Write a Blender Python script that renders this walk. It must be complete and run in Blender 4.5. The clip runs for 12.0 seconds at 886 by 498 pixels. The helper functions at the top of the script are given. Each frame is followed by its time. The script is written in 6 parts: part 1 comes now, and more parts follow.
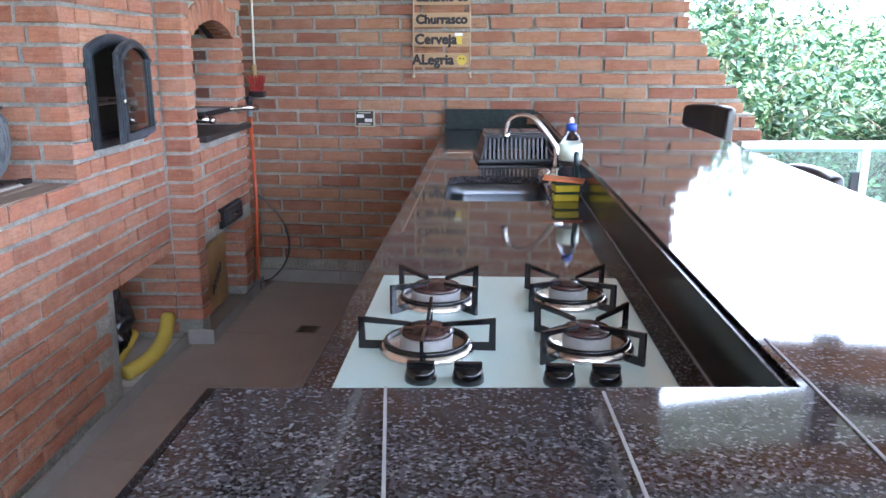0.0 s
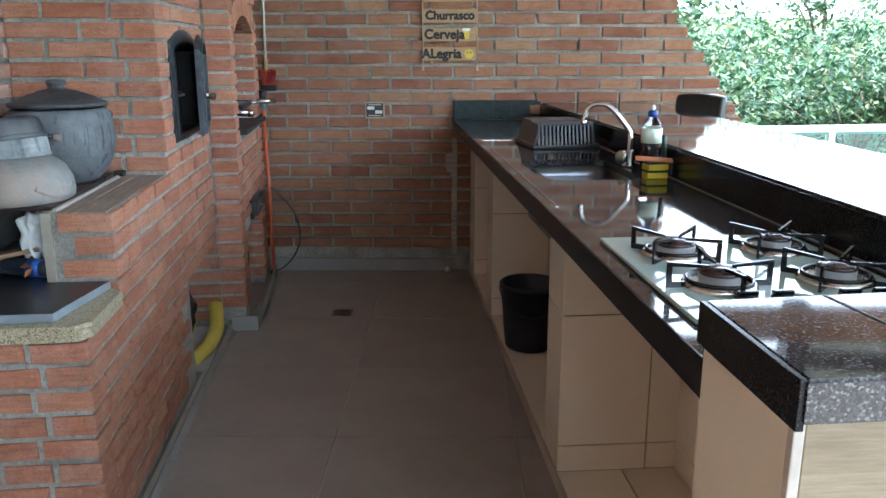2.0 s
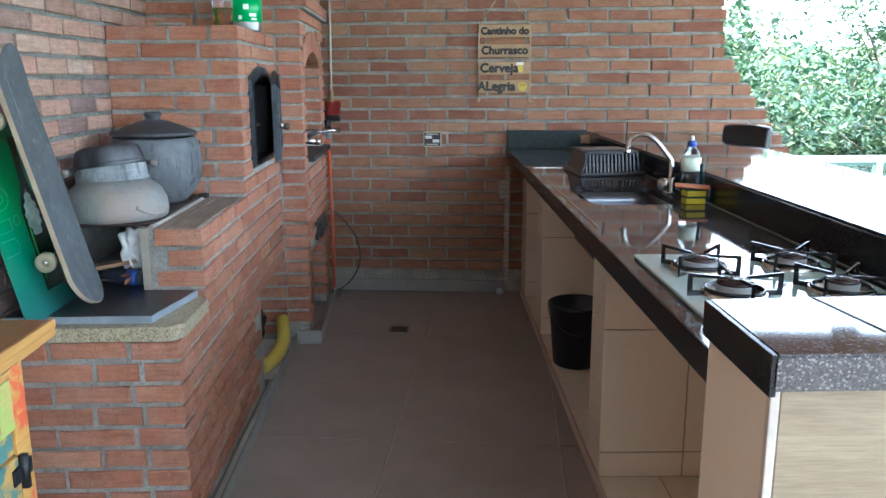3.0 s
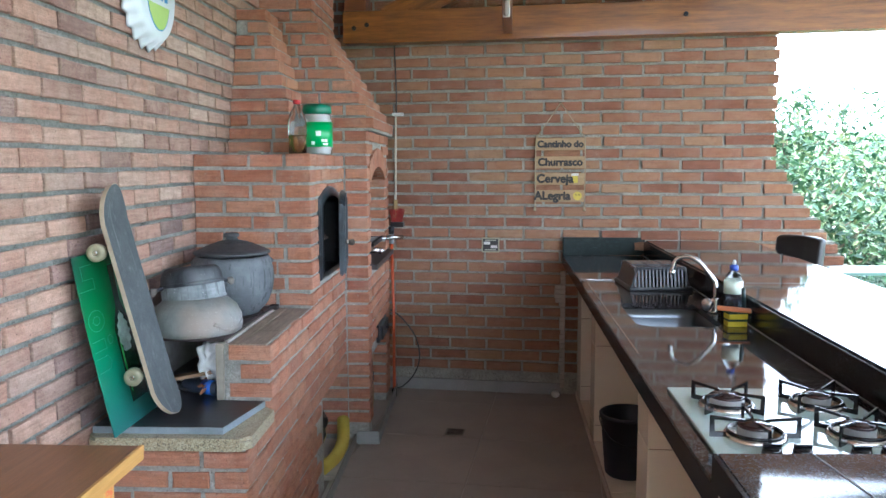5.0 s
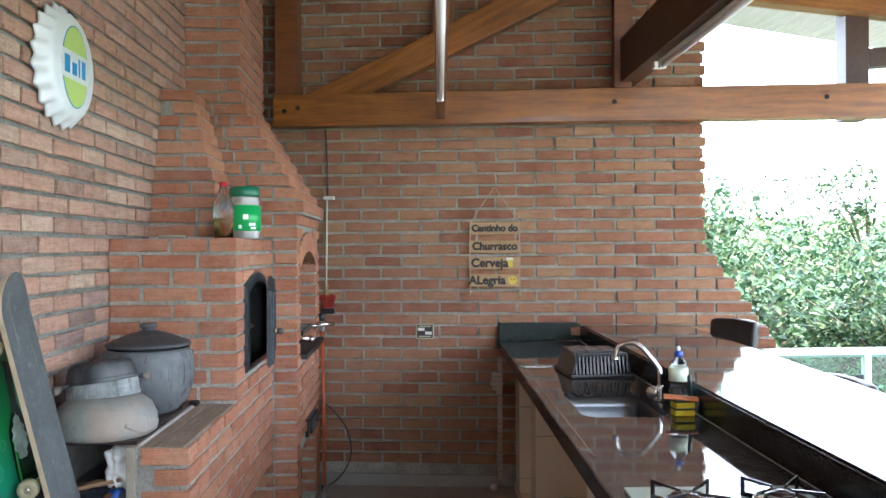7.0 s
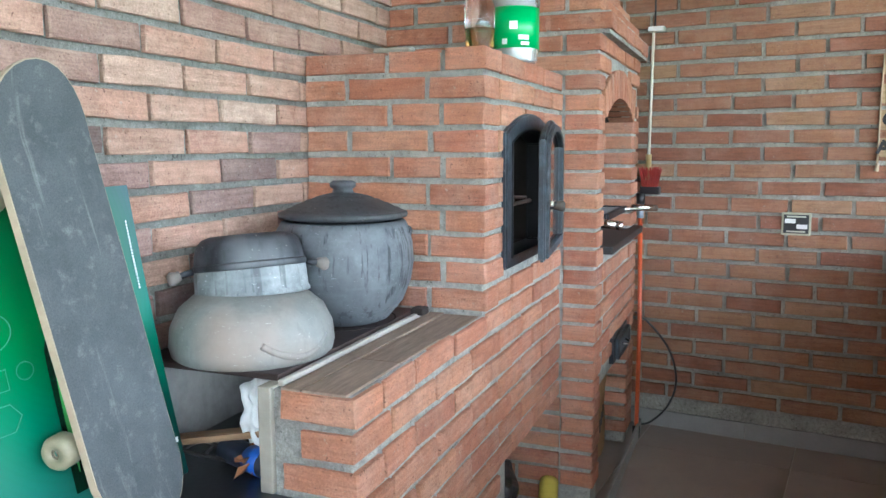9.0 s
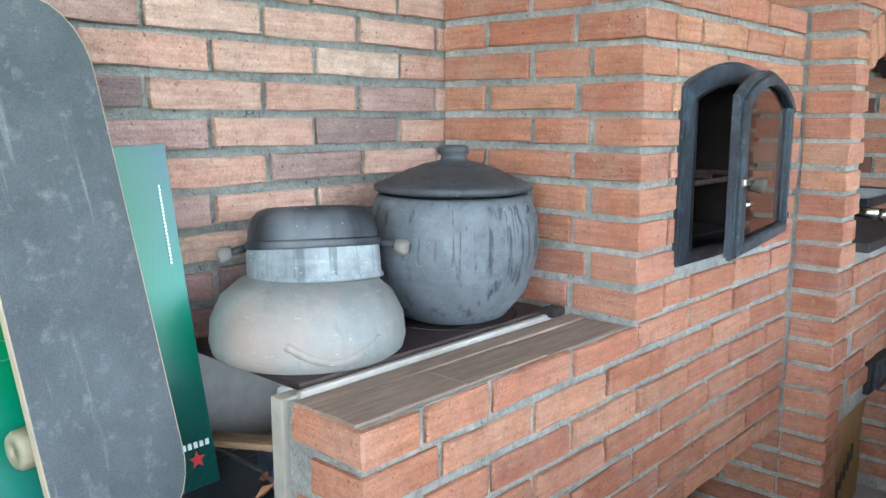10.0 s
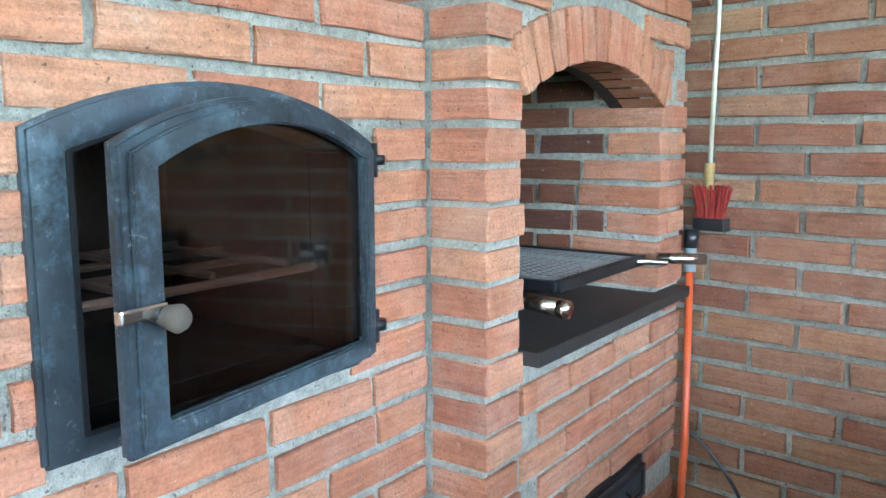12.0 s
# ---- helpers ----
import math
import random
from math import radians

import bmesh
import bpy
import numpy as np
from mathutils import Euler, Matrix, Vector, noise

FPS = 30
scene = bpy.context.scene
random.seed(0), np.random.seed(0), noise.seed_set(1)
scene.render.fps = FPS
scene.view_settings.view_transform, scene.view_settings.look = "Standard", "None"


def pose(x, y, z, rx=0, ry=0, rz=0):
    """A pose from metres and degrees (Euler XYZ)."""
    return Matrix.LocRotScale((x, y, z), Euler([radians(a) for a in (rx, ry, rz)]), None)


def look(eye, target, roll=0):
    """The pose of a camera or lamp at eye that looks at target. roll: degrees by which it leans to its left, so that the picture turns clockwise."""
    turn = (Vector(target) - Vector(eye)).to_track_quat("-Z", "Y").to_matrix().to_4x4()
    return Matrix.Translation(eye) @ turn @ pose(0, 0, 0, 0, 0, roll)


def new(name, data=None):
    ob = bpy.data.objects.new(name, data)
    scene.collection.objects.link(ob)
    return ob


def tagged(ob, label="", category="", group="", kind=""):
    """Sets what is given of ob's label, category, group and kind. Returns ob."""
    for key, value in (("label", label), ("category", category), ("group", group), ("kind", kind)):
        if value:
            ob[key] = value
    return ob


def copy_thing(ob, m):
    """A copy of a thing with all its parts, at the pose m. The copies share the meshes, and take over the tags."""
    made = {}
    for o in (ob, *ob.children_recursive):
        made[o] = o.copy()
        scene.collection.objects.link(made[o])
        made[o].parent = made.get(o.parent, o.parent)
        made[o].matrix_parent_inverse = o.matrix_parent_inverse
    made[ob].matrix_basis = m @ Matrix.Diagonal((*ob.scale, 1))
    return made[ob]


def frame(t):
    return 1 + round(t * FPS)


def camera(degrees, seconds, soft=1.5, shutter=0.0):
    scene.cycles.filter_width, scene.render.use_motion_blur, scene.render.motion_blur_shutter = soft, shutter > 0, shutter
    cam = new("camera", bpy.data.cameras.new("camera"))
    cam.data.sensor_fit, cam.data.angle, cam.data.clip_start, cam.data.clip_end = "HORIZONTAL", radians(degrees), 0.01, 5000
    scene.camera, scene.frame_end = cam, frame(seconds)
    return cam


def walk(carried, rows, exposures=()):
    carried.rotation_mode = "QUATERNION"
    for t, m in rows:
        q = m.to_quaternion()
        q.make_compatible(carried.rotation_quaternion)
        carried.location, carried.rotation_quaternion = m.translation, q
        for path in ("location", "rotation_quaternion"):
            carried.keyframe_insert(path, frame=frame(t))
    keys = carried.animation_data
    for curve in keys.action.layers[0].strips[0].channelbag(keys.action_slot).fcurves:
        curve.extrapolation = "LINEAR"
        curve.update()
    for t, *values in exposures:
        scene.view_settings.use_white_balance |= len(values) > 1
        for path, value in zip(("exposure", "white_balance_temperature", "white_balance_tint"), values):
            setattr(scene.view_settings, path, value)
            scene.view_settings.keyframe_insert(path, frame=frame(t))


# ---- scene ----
cam = camera(58.7, 12.0)
PATH = [
    (0, (1.733, -4.401, 1.252), (1.691, -2.459, 0.778), -0.0),
    (0.5, (1.649, -4.493, 1.25), (1.814, -2.557, 0.774), -0.1),
    (1, (1.472, -4.559, 1.274), (1.691, -2.632, 0.784), -0.0),
    (1.5, (1.238, -4.577, 1.265), (1.454, -2.651, 0.77), -0.1),
    (2, (1.117, -4.614, 1.259), (1.325, -2.686, 0.768), -0.1),
    (2.5, (1.098, -4.711, 1.253), (1.241, -2.768, 0.799), -0.2),
    (3, (1.101, -4.83, 1.279), (1.175, -2.876, 0.857), -0.2),
    (3.2, (1.096, -4.866, 1.285), (1.149, -2.91, 0.872), -0.2),
    (4.8, (1.133, -4.971, 1.432), (1.031, -2.99, 1.174), -0.3),
    (5, (1.144, -4.986, 1.426), (1.054, -2.999, 1.213), -0.2),
    (5.5, (1.122, -4.975, 1.454), (1.082, -2.979, 1.332), -0.2),
    (6, (1.128, -4.969, 1.486), (1.12, -2.97, 1.425), -0.2),
    (6.5, (1.117, -4.96, 1.487), (1.168, -2.961, 1.477), -0.2),
    (6.7, (1.118, -4.941, 1.467), (1.208, -2.943, 1.479), -0.3),
    (8.3, (1.062, -4.011, 1.305), (1.087, -2.021, 1.108), -0.7),
    (8.5, (1.041, -3.874, 1.281), (0.871, -1.892, 1.067), -0.5),
    (9, (1.048, -3.591, 1.243), (0.323, -1.744, 0.988), -0.3),
    (9.5, (1.122, -3.352, 1.228), (-0.038, -1.75, 0.931), -0.0),
    (10, (1.155, -3.11, 1.221), (-0.182, -1.659, 0.892), -0.0),
    (10.5, (1.17, -2.853, 1.254), (-0.181, -1.417, 0.92), 0.0),
    (11, (1.203, -2.548, 1.279), (-0.141, -1.103, 0.952), 0.3),
    (11.5, (1.213, -2.28, 1.273), (-0.134, -0.832, 0.976), 0.2),
    (12, (1.236, -2.098, 1.263), (0.085, -0.484, 0.994), -0.1),
]
EXPOSURES = [(0, 2.92, 5250, 15), (0.5, 2.17, 5300, 11), (1, 1.95, 5450, 4), (1.5, 2.1, 5450, 3), (2, 2.43, 5325, 4), (2.5, 2.52, 5200, 6), (3.2, 2.54, 5200, 5), (5, 2.62, 5300, 7), (6.7, 2.55, 5550, 10), (8.5, 2.65, 6250, 2), (9, 3.1, 5400, 4), (9.5, 3.18, 5300, 3), (10.5, 3.23, 5450, 4), (11, 3.25, 5400, 4), (12, 3.5, 5050, -2)]
walk(cam, [(t, look(eye, target, roll)) for t, eye, target, roll in PATH], EXPOSURES)

# ---- world, sun, exposure ----
world = bpy.data.worlds.new("sky")
scene.world = world
world.use_nodes = True
wn = world.node_tree
sky = wn.nodes.new("ShaderNodeTexSky")
sky.sky_type, sky.sun_disc = "NISHITA", False
sky.sun_elevation, sky.sun_rotation = radians(58), radians(135)
sky.air_density, sky.dust_density = 1.0, 2.5
wn.nodes["Background"].inputs["Strength"].default_value = 0.15
# thin bright cloud all over the sky
cloud_at = wn.nodes.new("ShaderNodeTexCoord")
cloud = wn.nodes.new("ShaderNodeTexNoise")
cloud.inputs["Scale"].default_value, cloud.inputs["Detail"].default_value, cloud.inputs["Roughness"].default_value = 3.0, 6.0, 0.6
cover = wn.nodes.new("ShaderNodeMapRange")
cover.inputs["From Min"].default_value, cover.inputs["From Max"].default_value = 0.25, 0.62
cover.inputs["To Min"].default_value, cover.inputs["To Max"].default_value = 0.35, 0.95
veil = wn.nodes.new("ShaderNodeMix")
veil.data_type = "RGBA"
veil.inputs[7].default_value = (12.0, 12.4, 13.0, 1)
wn.links.new(cloud_at.outputs["Generated"], cloud.inputs["Vector"])
wn.links.new(cloud.outputs["Fac"], cover.inputs["Value"])
wn.links.new(cover.outputs["Result"], veil.inputs[0])
wn.links.new(sky.outputs["Color"], veil.inputs[6])
wn.links.new(veil.outputs[2], wn.nodes["Background"].inputs["Color"])
sun = new("sun", bpy.data.lights.new("sun", "SUN"))
sun.data.energy, sun.data.angle, sun.data.color = 3.6, radians(0.5), (1.0, 0.95, 0.86)
# the sun stands high on the open, right-hand side and behind
sun.matrix_world = look((6, -6, 13.58), (0, 0, 0))

# ---- materials ----


def material(name):
    m = bpy.data.materials.new(name)
    m.use_nodes = True
    return m, m.node_tree, m.node_tree.nodes["Principled BSDF"]


def node(tree, kind, **inputs):
    n = tree.nodes.new(kind)
    for key, value in inputs.items():
        n.inputs[key.replace("_", " ")].default_value = value
    return n


def coords(tree, scale=(1, 1, 1), kind="Object"):
    tc = tree.nodes.new("ShaderNodeTexCoord")
    mp = tree.nodes.new("ShaderNodeMapping")
    mp.inputs["Scale"].default_value = scale
    tree.links.new(tc.outputs[kind], mp.inputs["Vector"])
    return mp.outputs["Vector"]


def ramp(tree, fac, stops):
    r = tree.nodes.new("ShaderNodeValToRGB")
    el = r.color_ramp.elements
    while len(el) < len(stops):
        el.new(0.5)
    for e, (p, c) in zip(el, stops):
        e.position, e.color = p, (*c, 1) if len(c) == 3 else c
    tree.links.new(fac, r.inputs["Fac"])
    return r.outputs["Color"]


def mixed(tree, fac, a, b, mode="MIX"):
    m = tree.nodes.new("ShaderNodeMix")
    m.data_type, m.blend_type = "RGBA", mode
    for sock, v in ((m.inputs[0], fac), (m.inputs[6], a), (m.inputs[7], b)):
        if hasattr(v, "is_linked"):
            tree.links.new(v, sock)
        elif isinstance(v, (int, float)):
            sock.default_value = v
        else:
            sock.default_value = (*v, 1)
    return m.outputs[2]


def noise_fac(tree, vec, scale, detail=4, rough=0.6):
    n = node(tree, "ShaderNodeTexNoise", Scale=scale, Detail=detail, Roughness=rough)
    tree.links.new(vec, n.inputs["Vector"])
    return n.outputs["Fac"]


def bump(tree, bsdf, height, strength=0.3, distance=0.004):
    b = node(tree, "ShaderNodeBump", Strength=strength, Distance=distance)
    tree.links.new(height, b.inputs["Height"])
    tree.links.new(b.outputs["Normal"], bsdf.inputs["Normal"])


def plain(name, color, rough=0.5, metal=0.0, vary=0.25, scale=20, bumpy=0.15, **more):
    """A surface of one colour with grain and stains at two scales."""
    m, t, b = material(name)
    vec = coords(t)
    big, fine = noise_fac(t, vec, scale * 0.2), noise_fac(t, vec, scale * 3)
    dark, lite = [c * (1 - vary) for c in color], [min(1, c * (1 + vary)) for c in color]
    c1 = ramp(t, big, [(0.3, dark), (0.7, lite)])
    c2 = mixed(t, 0.25, c1, ramp(t, fine, [(0.3, dark), (0.7, lite)]))
    t.links.new(c2, b.inputs["Base Color"])
    b.inputs["Roughness"].default_value, b.inputs["Metallic"].default_value = rough, metal
    for key, value in more.items():
        b.inputs[key.replace("_", " ")].default_value = value
    if bumpy:
        bump(t, b, fine, bumpy, 0.002)
    return m


def brick_material(name, tones, per_island, pale=0.25, worn=0.0):
    m, t, b = material(name)
    geo = t.nodes.new("ShaderNodeNewGeometry")
    info = t.nodes.new("ShaderNodeObjectInfo")
    chance = geo.outputs["Random Per Island"] if per_island else info.outputs["Random"]
    vec = coords(t, kind="Object")
    off = t.nodes.new("ShaderNodeVectorMath")
    off.operation = "MULTIPLY_ADD"
    comb = t.nodes.new("ShaderNodeCombineXYZ")
    for s in ("X", "Y", "Z"):
        t.links.new(chance, comb.inputs[s])
    t.links.new(comb.outputs["Vector"], off.inputs[0])
    off.inputs[1].default_value = (37, 53, 71)
    t.links.new(vec, off.inputs[2])
    v = off.outputs["Vector"]
    base = ramp(t, chance, [(i / (len(tones) - 1), c) for i, c in enumerate(tones)])
    patch, mid, fine = noise_fac(t, v, 10, 3), noise_fac(t, v, 42, 5, 0.65), noise_fac(t, v, 230, 3, 0.7)
    blot = noise_fac(t, v, 22, 4, 0.6)
    c = mixed(t, ramp(t, patch, [(0.42, (0, 0, 0)), (0.72, (pale * 1.8,) * 3)]), base, (0.50, 0.36, 0.28))
    c = mixed(t, ramp(t, blot, [(0.30, (0.45,) * 3), (0.48, (0, 0, 0))]), c, mixed(t, 0.6, c, (0.13, 0.055, 0.035)))
    c = mixed(t, ramp(t, mid, [(0.34, (0.45,) * 3), (0.52, (0, 0, 0))]), c, mixed(t, 0.5, c, (0.18, 0.07, 0.045)))
    drag_at = t.nodes.new("ShaderNodeVectorMath")
    drag_at.operation = "MULTIPLY"
    t.links.new(v, drag_at.inputs[0])
    drag_at.inputs[1].default_value = (9, 9, 120)
    drag = noise_fac(t, drag_at.outputs["Vector"], 1.0, 5, 0.65)
    c = mixed(t, 0.55, c, ramp(t, drag, [(0.3, (0.62, 0.58, 0.56)), (0.7, (1.3, 1.3, 1.28))]), "MULTIPLY")
    c = mixed(t, 0.5, c, ramp(t, fine, [(0.25, (0.45, 0.42, 0.40)), (0.75, (1.4, 1.35, 1.3))]), "MULTIPLY")
    c = mixed(t, ramp(t, noise_fac(t, v, 85, 3), [(0.66, (0, 0, 0)), (0.74, (0.5,) * 3)]), c, (0.46, 0.41, 0.34))
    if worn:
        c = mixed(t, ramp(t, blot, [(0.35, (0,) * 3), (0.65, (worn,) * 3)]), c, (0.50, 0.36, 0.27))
    pit = ramp(t, noise_fac(t, v, 130, 2), [(0.27, (1, 1, 1)), (0.34, (0, 0, 0))])
    c = mixed(t, pit, c, mixed(t, 0.75, c, (0.06, 0.03, 0.02)))
    t.links.new(c, b.inputs["Base Color"])
    b.inputs["Roughness"].default_value = 0.85
    b.inputs["Specular IOR Level"].default_value = 0.25
    add = t.nodes.new("ShaderNodeMath")
    add.operation = "ADD"
    t.links.new(drag, add.inputs[0]), t.links.new(fine, add.inputs[1])
    bump(t, b, add.outputs[0], 0.9, 0.005)
    return m


OVEN_TONES = [(0.416, 0.176, 0.1), (0.468, 0.219, 0.127), (0.374, 0.152, 0.087), (0.499, 0.256, 0.153), (0.426, 0.17, 0.101), (0.458, 0.219, 0.133), (0.343, 0.14, 0.087)]
LEFT_TONES = [(0.51, 0.323, 0.245), (0.449, 0.255, 0.188), (0.571, 0.43, 0.342), (0.275, 0.175, 0.148), (0.52, 0.317, 0.234), (0.388, 0.227, 0.177), (0.551, 0.374, 0.285), (0.469, 0.284, 0.216)]
FAR_TONES = [(0.3, 0.14, 0.081), (0.35, 0.184, 0.101), (0.23, 0.095, 0.057), (0.31, 0.145, 0.085), (0.37, 0.223, 0.125), (0.25, 0.106, 0.064)]
# dark bricks: soot at the grill back, painted shade deep on its jamb
SOOT_SHADE_TONES = [(0.16, 0.07, 0.045), (0.11, 0.05, 0.035), (0.20, 0.085, 0.05)]
SMOKED_TONES = [(0.263, 0.188, 0.175), (0.375, 0.25, 0.219), (0.188, 0.144, 0.138), (0.325, 0.206, 0.181)]
brick_mats = {}
for key, tones, pale in (("oven", OVEN_TONES, 0.22), ("left", LEFT_TONES, 0.42), ("far", FAR_TONES, 0.12), ("sooty", SOOT_SHADE_TONES, 0.0), ("smoked", SMOKED_TONES, 0.15)):
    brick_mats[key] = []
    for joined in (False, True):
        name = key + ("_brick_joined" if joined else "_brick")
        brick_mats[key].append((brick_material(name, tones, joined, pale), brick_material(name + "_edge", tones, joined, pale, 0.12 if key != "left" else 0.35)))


def mortar(name, color):
    """Sandy cement: trowel waves, coarse sand and small holes."""
    m, t, b = material(name)
    vec = coords(t)
    wave, lump, sand, hole = noise_fac(t, vec, 9, 3), noise_fac(t, vec, 75, 4, 0.7), noise_fac(t, vec, 330, 3, 0.75), noise_fac(t, vec, 120, 2)
    c = ramp(t, wave, [(0.3, [k * 0.78 for k in color]), (0.7, [k * 1.2 for k in color])])
    c = mixed(t, 0.75, c, ramp(t, lump, [(0.3, (0.62, 0.62, 0.60)), (0.7, (1.32, 1.32, 1.30))]), "MULTIPLY")
    c = mixed(t, 0.6, c, ramp(t, sand, [(0.3, (0.6, 0.6, 0.58)), (0.72, (1.4, 1.4, 1.4))]), "MULTIPLY")
    c = mixed(t, ramp(t, hole, [(0.28, (0.8,) * 3), (0.36, (0,) * 3)]), c, (0.07, 0.065, 0.055))
    t.links.new(c, b.inputs["Base Color"])
    b.inputs["Roughness"].default_value = 0.95
    b.inputs["Specular IOR Level"].default_value = 0.15
    add = t.nodes.new("ShaderNodeMath")
    add.operation = "ADD"
    t.links.new(lump, add.inputs[0]), t.links.new(sand, add.inputs[1])
    bump(t, b, add.outputs[0], 1.0, 0.008)
    return m


MORTAR = mortar("mortar", (0.42, 0.41, 0.37))
MORTAR_LEFT = mortar("left_mortar", (0.30, 0.30, 0.275))
MORTAR_FAR = mortar("far_mortar", (0.40, 0.385, 0.335))


def granite(name, ground, fleck, bright, rough, scale=1.0, gloss=0.5):
    m, t, b = material(name)
    vec = coords(t)
    v = node(t, "ShaderNodeTexVoronoi", Scale=400 * scale)
    t.links.new(vec, v.inputs["Vector"])
    sep = t.nodes.new("ShaderNodeSeparateColor")
    t.links.new(v.outputs["Color"], sep.inputs[0])
    c = ramp(t, sep.outputs[0], [(0.0, ground), (0.34, ground), (0.44, fleck), (0.80, fleck), (0.92, bright)])
    n = noise_fac(t, vec, 14 * scale, 5)
    c = mixed(t, ramp(t, n, [(0.3, (0.40,) * 3), (0.6, (0,) * 3)]), c, ground)
    c = mixed(t, 0.3, c, ramp(t, noise_fac(t, vec, 500 * scale, 2), [(0.3, (0.3,) * 3), (0.7, (1.6,) * 3)]), "MULTIPLY")
    t.links.new(c, b.inputs["Base Color"])
    b.inputs["Roughness"].default_value = rough
    b.inputs["Specular IOR Level"].default_value = gloss
    return m


GRANITE = granite("brown_granite", (0.014, 0.013, 0.014), (0.052, 0.049, 0.052), (0.16, 0.155, 0.16), 0.05, 0.95, 0.6)
BLACK_GRANITE = granite("black_granite", (0.006, 0.006, 0.007), (0.014, 0.014, 0.016), (0.04, 0.045, 0.05), 0.2, 1.5, 0.2)
GREEN_GRANITE = granite("green_black_granite", (0.008, 0.010, 0.010), (0.02, 0.028, 0.025), (0.07, 0.10, 0.09), 0.4, 1.0, 0.10)
BEIGE_GRANITE = granite("beige_granite", (0.42, 0.38, 0.26), (0.30, 0.25, 0.15), (0.12, 0.10, 0.06), 0.35, 0.7)
SLAB_EDGE = plain("grey_slab_edge", (0.20, 0.23, 0.25), 0.6, vary=0.3, scale=60)


def floor_material():
    m, t, b = material("grey_floor_tile")
    info = t.nodes.new("ShaderNodeObjectInfo")
    vec = coords(t)
    a, f = noise_fac(t, vec, 3.5, 5, 0.65), noise_fac(t, vec, 60, 3)
    c = ramp(t, a, [(0.3, (0.24, 0.203, 0.172)), (0.7, (0.34, 0.29, 0.25))])
    c = mixed(t, 0.12, c, ramp(t, info.outputs["Random"], [(0, (0.17, 0.15, 0.14)), (1, (0.32, 0.29, 0.26))]))
    c = mixed(t, ramp(t, noise_fac(t, vec, 22, 3), [(0.66, (0,) * 3), (0.78, (0.5,) * 3)]), c, (0.12, 0.105, 0.095))
    t.links.new(c, b.inputs["Base Color"])
    t.links.new(ramp(t, a, [(0.3, (0.42,) * 3), (0.7, (0.58,) * 3)]), b.inputs["Roughness"])
    bump(t, b, f, 0.08, 0.001)
    return m


FLOOR_TILE = floor_material()
GROUT = plain("floor_grout", (0.46, 0.43, 0.39), 0.9, scale=60, bumpy=0.4)
CREAM = plain("cream_tile", (0.74, 0.66, 0.53), 0.25, vary=0.05, scale=6, bumpy=0.03)
CREAM_GROUT = plain("cream_tile_grout", (0.30, 0.22, 0.16), 0.9)
GREY_BASE = plain("grey_baseboard_tile", (0.26, 0.255, 0.235), 0.55, vary=0.15, scale=25)


def wood(name, dark, light, along="X", rough=0.4, scale=1.0, coat=0.0):
    m, t, b = material(name)
    s = {"X": (1.2, 14, 14), "Y": (14, 1.2, 14), "Z": (14, 14, 1.2)}[along]
    vec = coords(t, [k * scale for k in s])
    n1, n2 = noise_fac(t, vec, 2.2, 6, 0.7), noise_fac(t, vec, 11, 4, 0.7)
    c = ramp(t, n1, [(0.25, dark), (0.75, light)])
    c = mixed(t, 0.4, c, ramp(t, n2, [(0.3, (0.45, 0.42, 0.4)), (0.7, (1.25, 1.2, 1.15))]), "MULTIPLY")
    c = mixed(t, ramp(t, noise_fac(t, coords(t), 2.0 * scale, 3), [(0.4, (0.5,) * 3), (0.65, (0,) * 3)]), c, mixed(t, 0.45, c, dark))
    t.links.new(c, b.inputs["Base Color"])
    b.inputs["Roughness"].default_value = rough
    b.inputs["Coat Weight"].default_value = coat
    bump(t, b, n2, 0.2, 0.002)
    return m


BEAM = wood("varnished_beam_wood", (0.09, 0.026, 0.005), (0.42, 0.165, 0.024), "X", 0.30, coat=0.2)
BEAM_Z = wood("varnished_post_wood", (0.10, 0.032, 0.012), (0.24, 0.085, 0.025), "Z", 0.35, coat=0.2)
BEAM_DARK = wood("dark_rafter_wood", (0.035, 0.014, 0.008), (0.075, 0.032, 0.018), "Y", 0.4)
IRON = plain("black_iron", (0.018, 0.019, 0.022), 0.45, 0.5, vary=0.4, scale=30, bumpy=0.3)


def worn_iron():
    m, t, b = material("worn_blue_black_iron")
    vec = coords(t)
    c = ramp(t, noise_fac(t, vec, 9, 4), [(0.35, (0.016, 0.019, 0.023)), (0.65, (0.040, 0.052, 0.064))])
    c = mixed(t, ramp(t, noise_fac(t, vec, 16, 6, 0.75), [(0.49, (0,) * 3), (0.64, (0.65,) * 3)]), c, (0.095, 0.135, 0.165))
    c = mixed(t, ramp(t, noise_fac(t, vec, 60, 4, 0.7), [(0.62, (0,) * 3), (0.72, (0.6,) * 3)]), c, (0.22, 0.24, 0.25))
    c = mixed(t, ramp(t, noise_fac(t, vec, 30, 5, 0.7), [(0.28, (0.8,) * 3), (0.40, (0,) * 3)]), c, (0.010, 0.010, 0.011))
    t.links.new(c, b.inputs["Base Color"])
    b.inputs["Roughness"].default_value, b.inputs["Metallic"].default_value = 0.42, 0.25
    bump(t, b, noise_fac(t, vec, 80, 4), 0.35, 0.002)
    return m


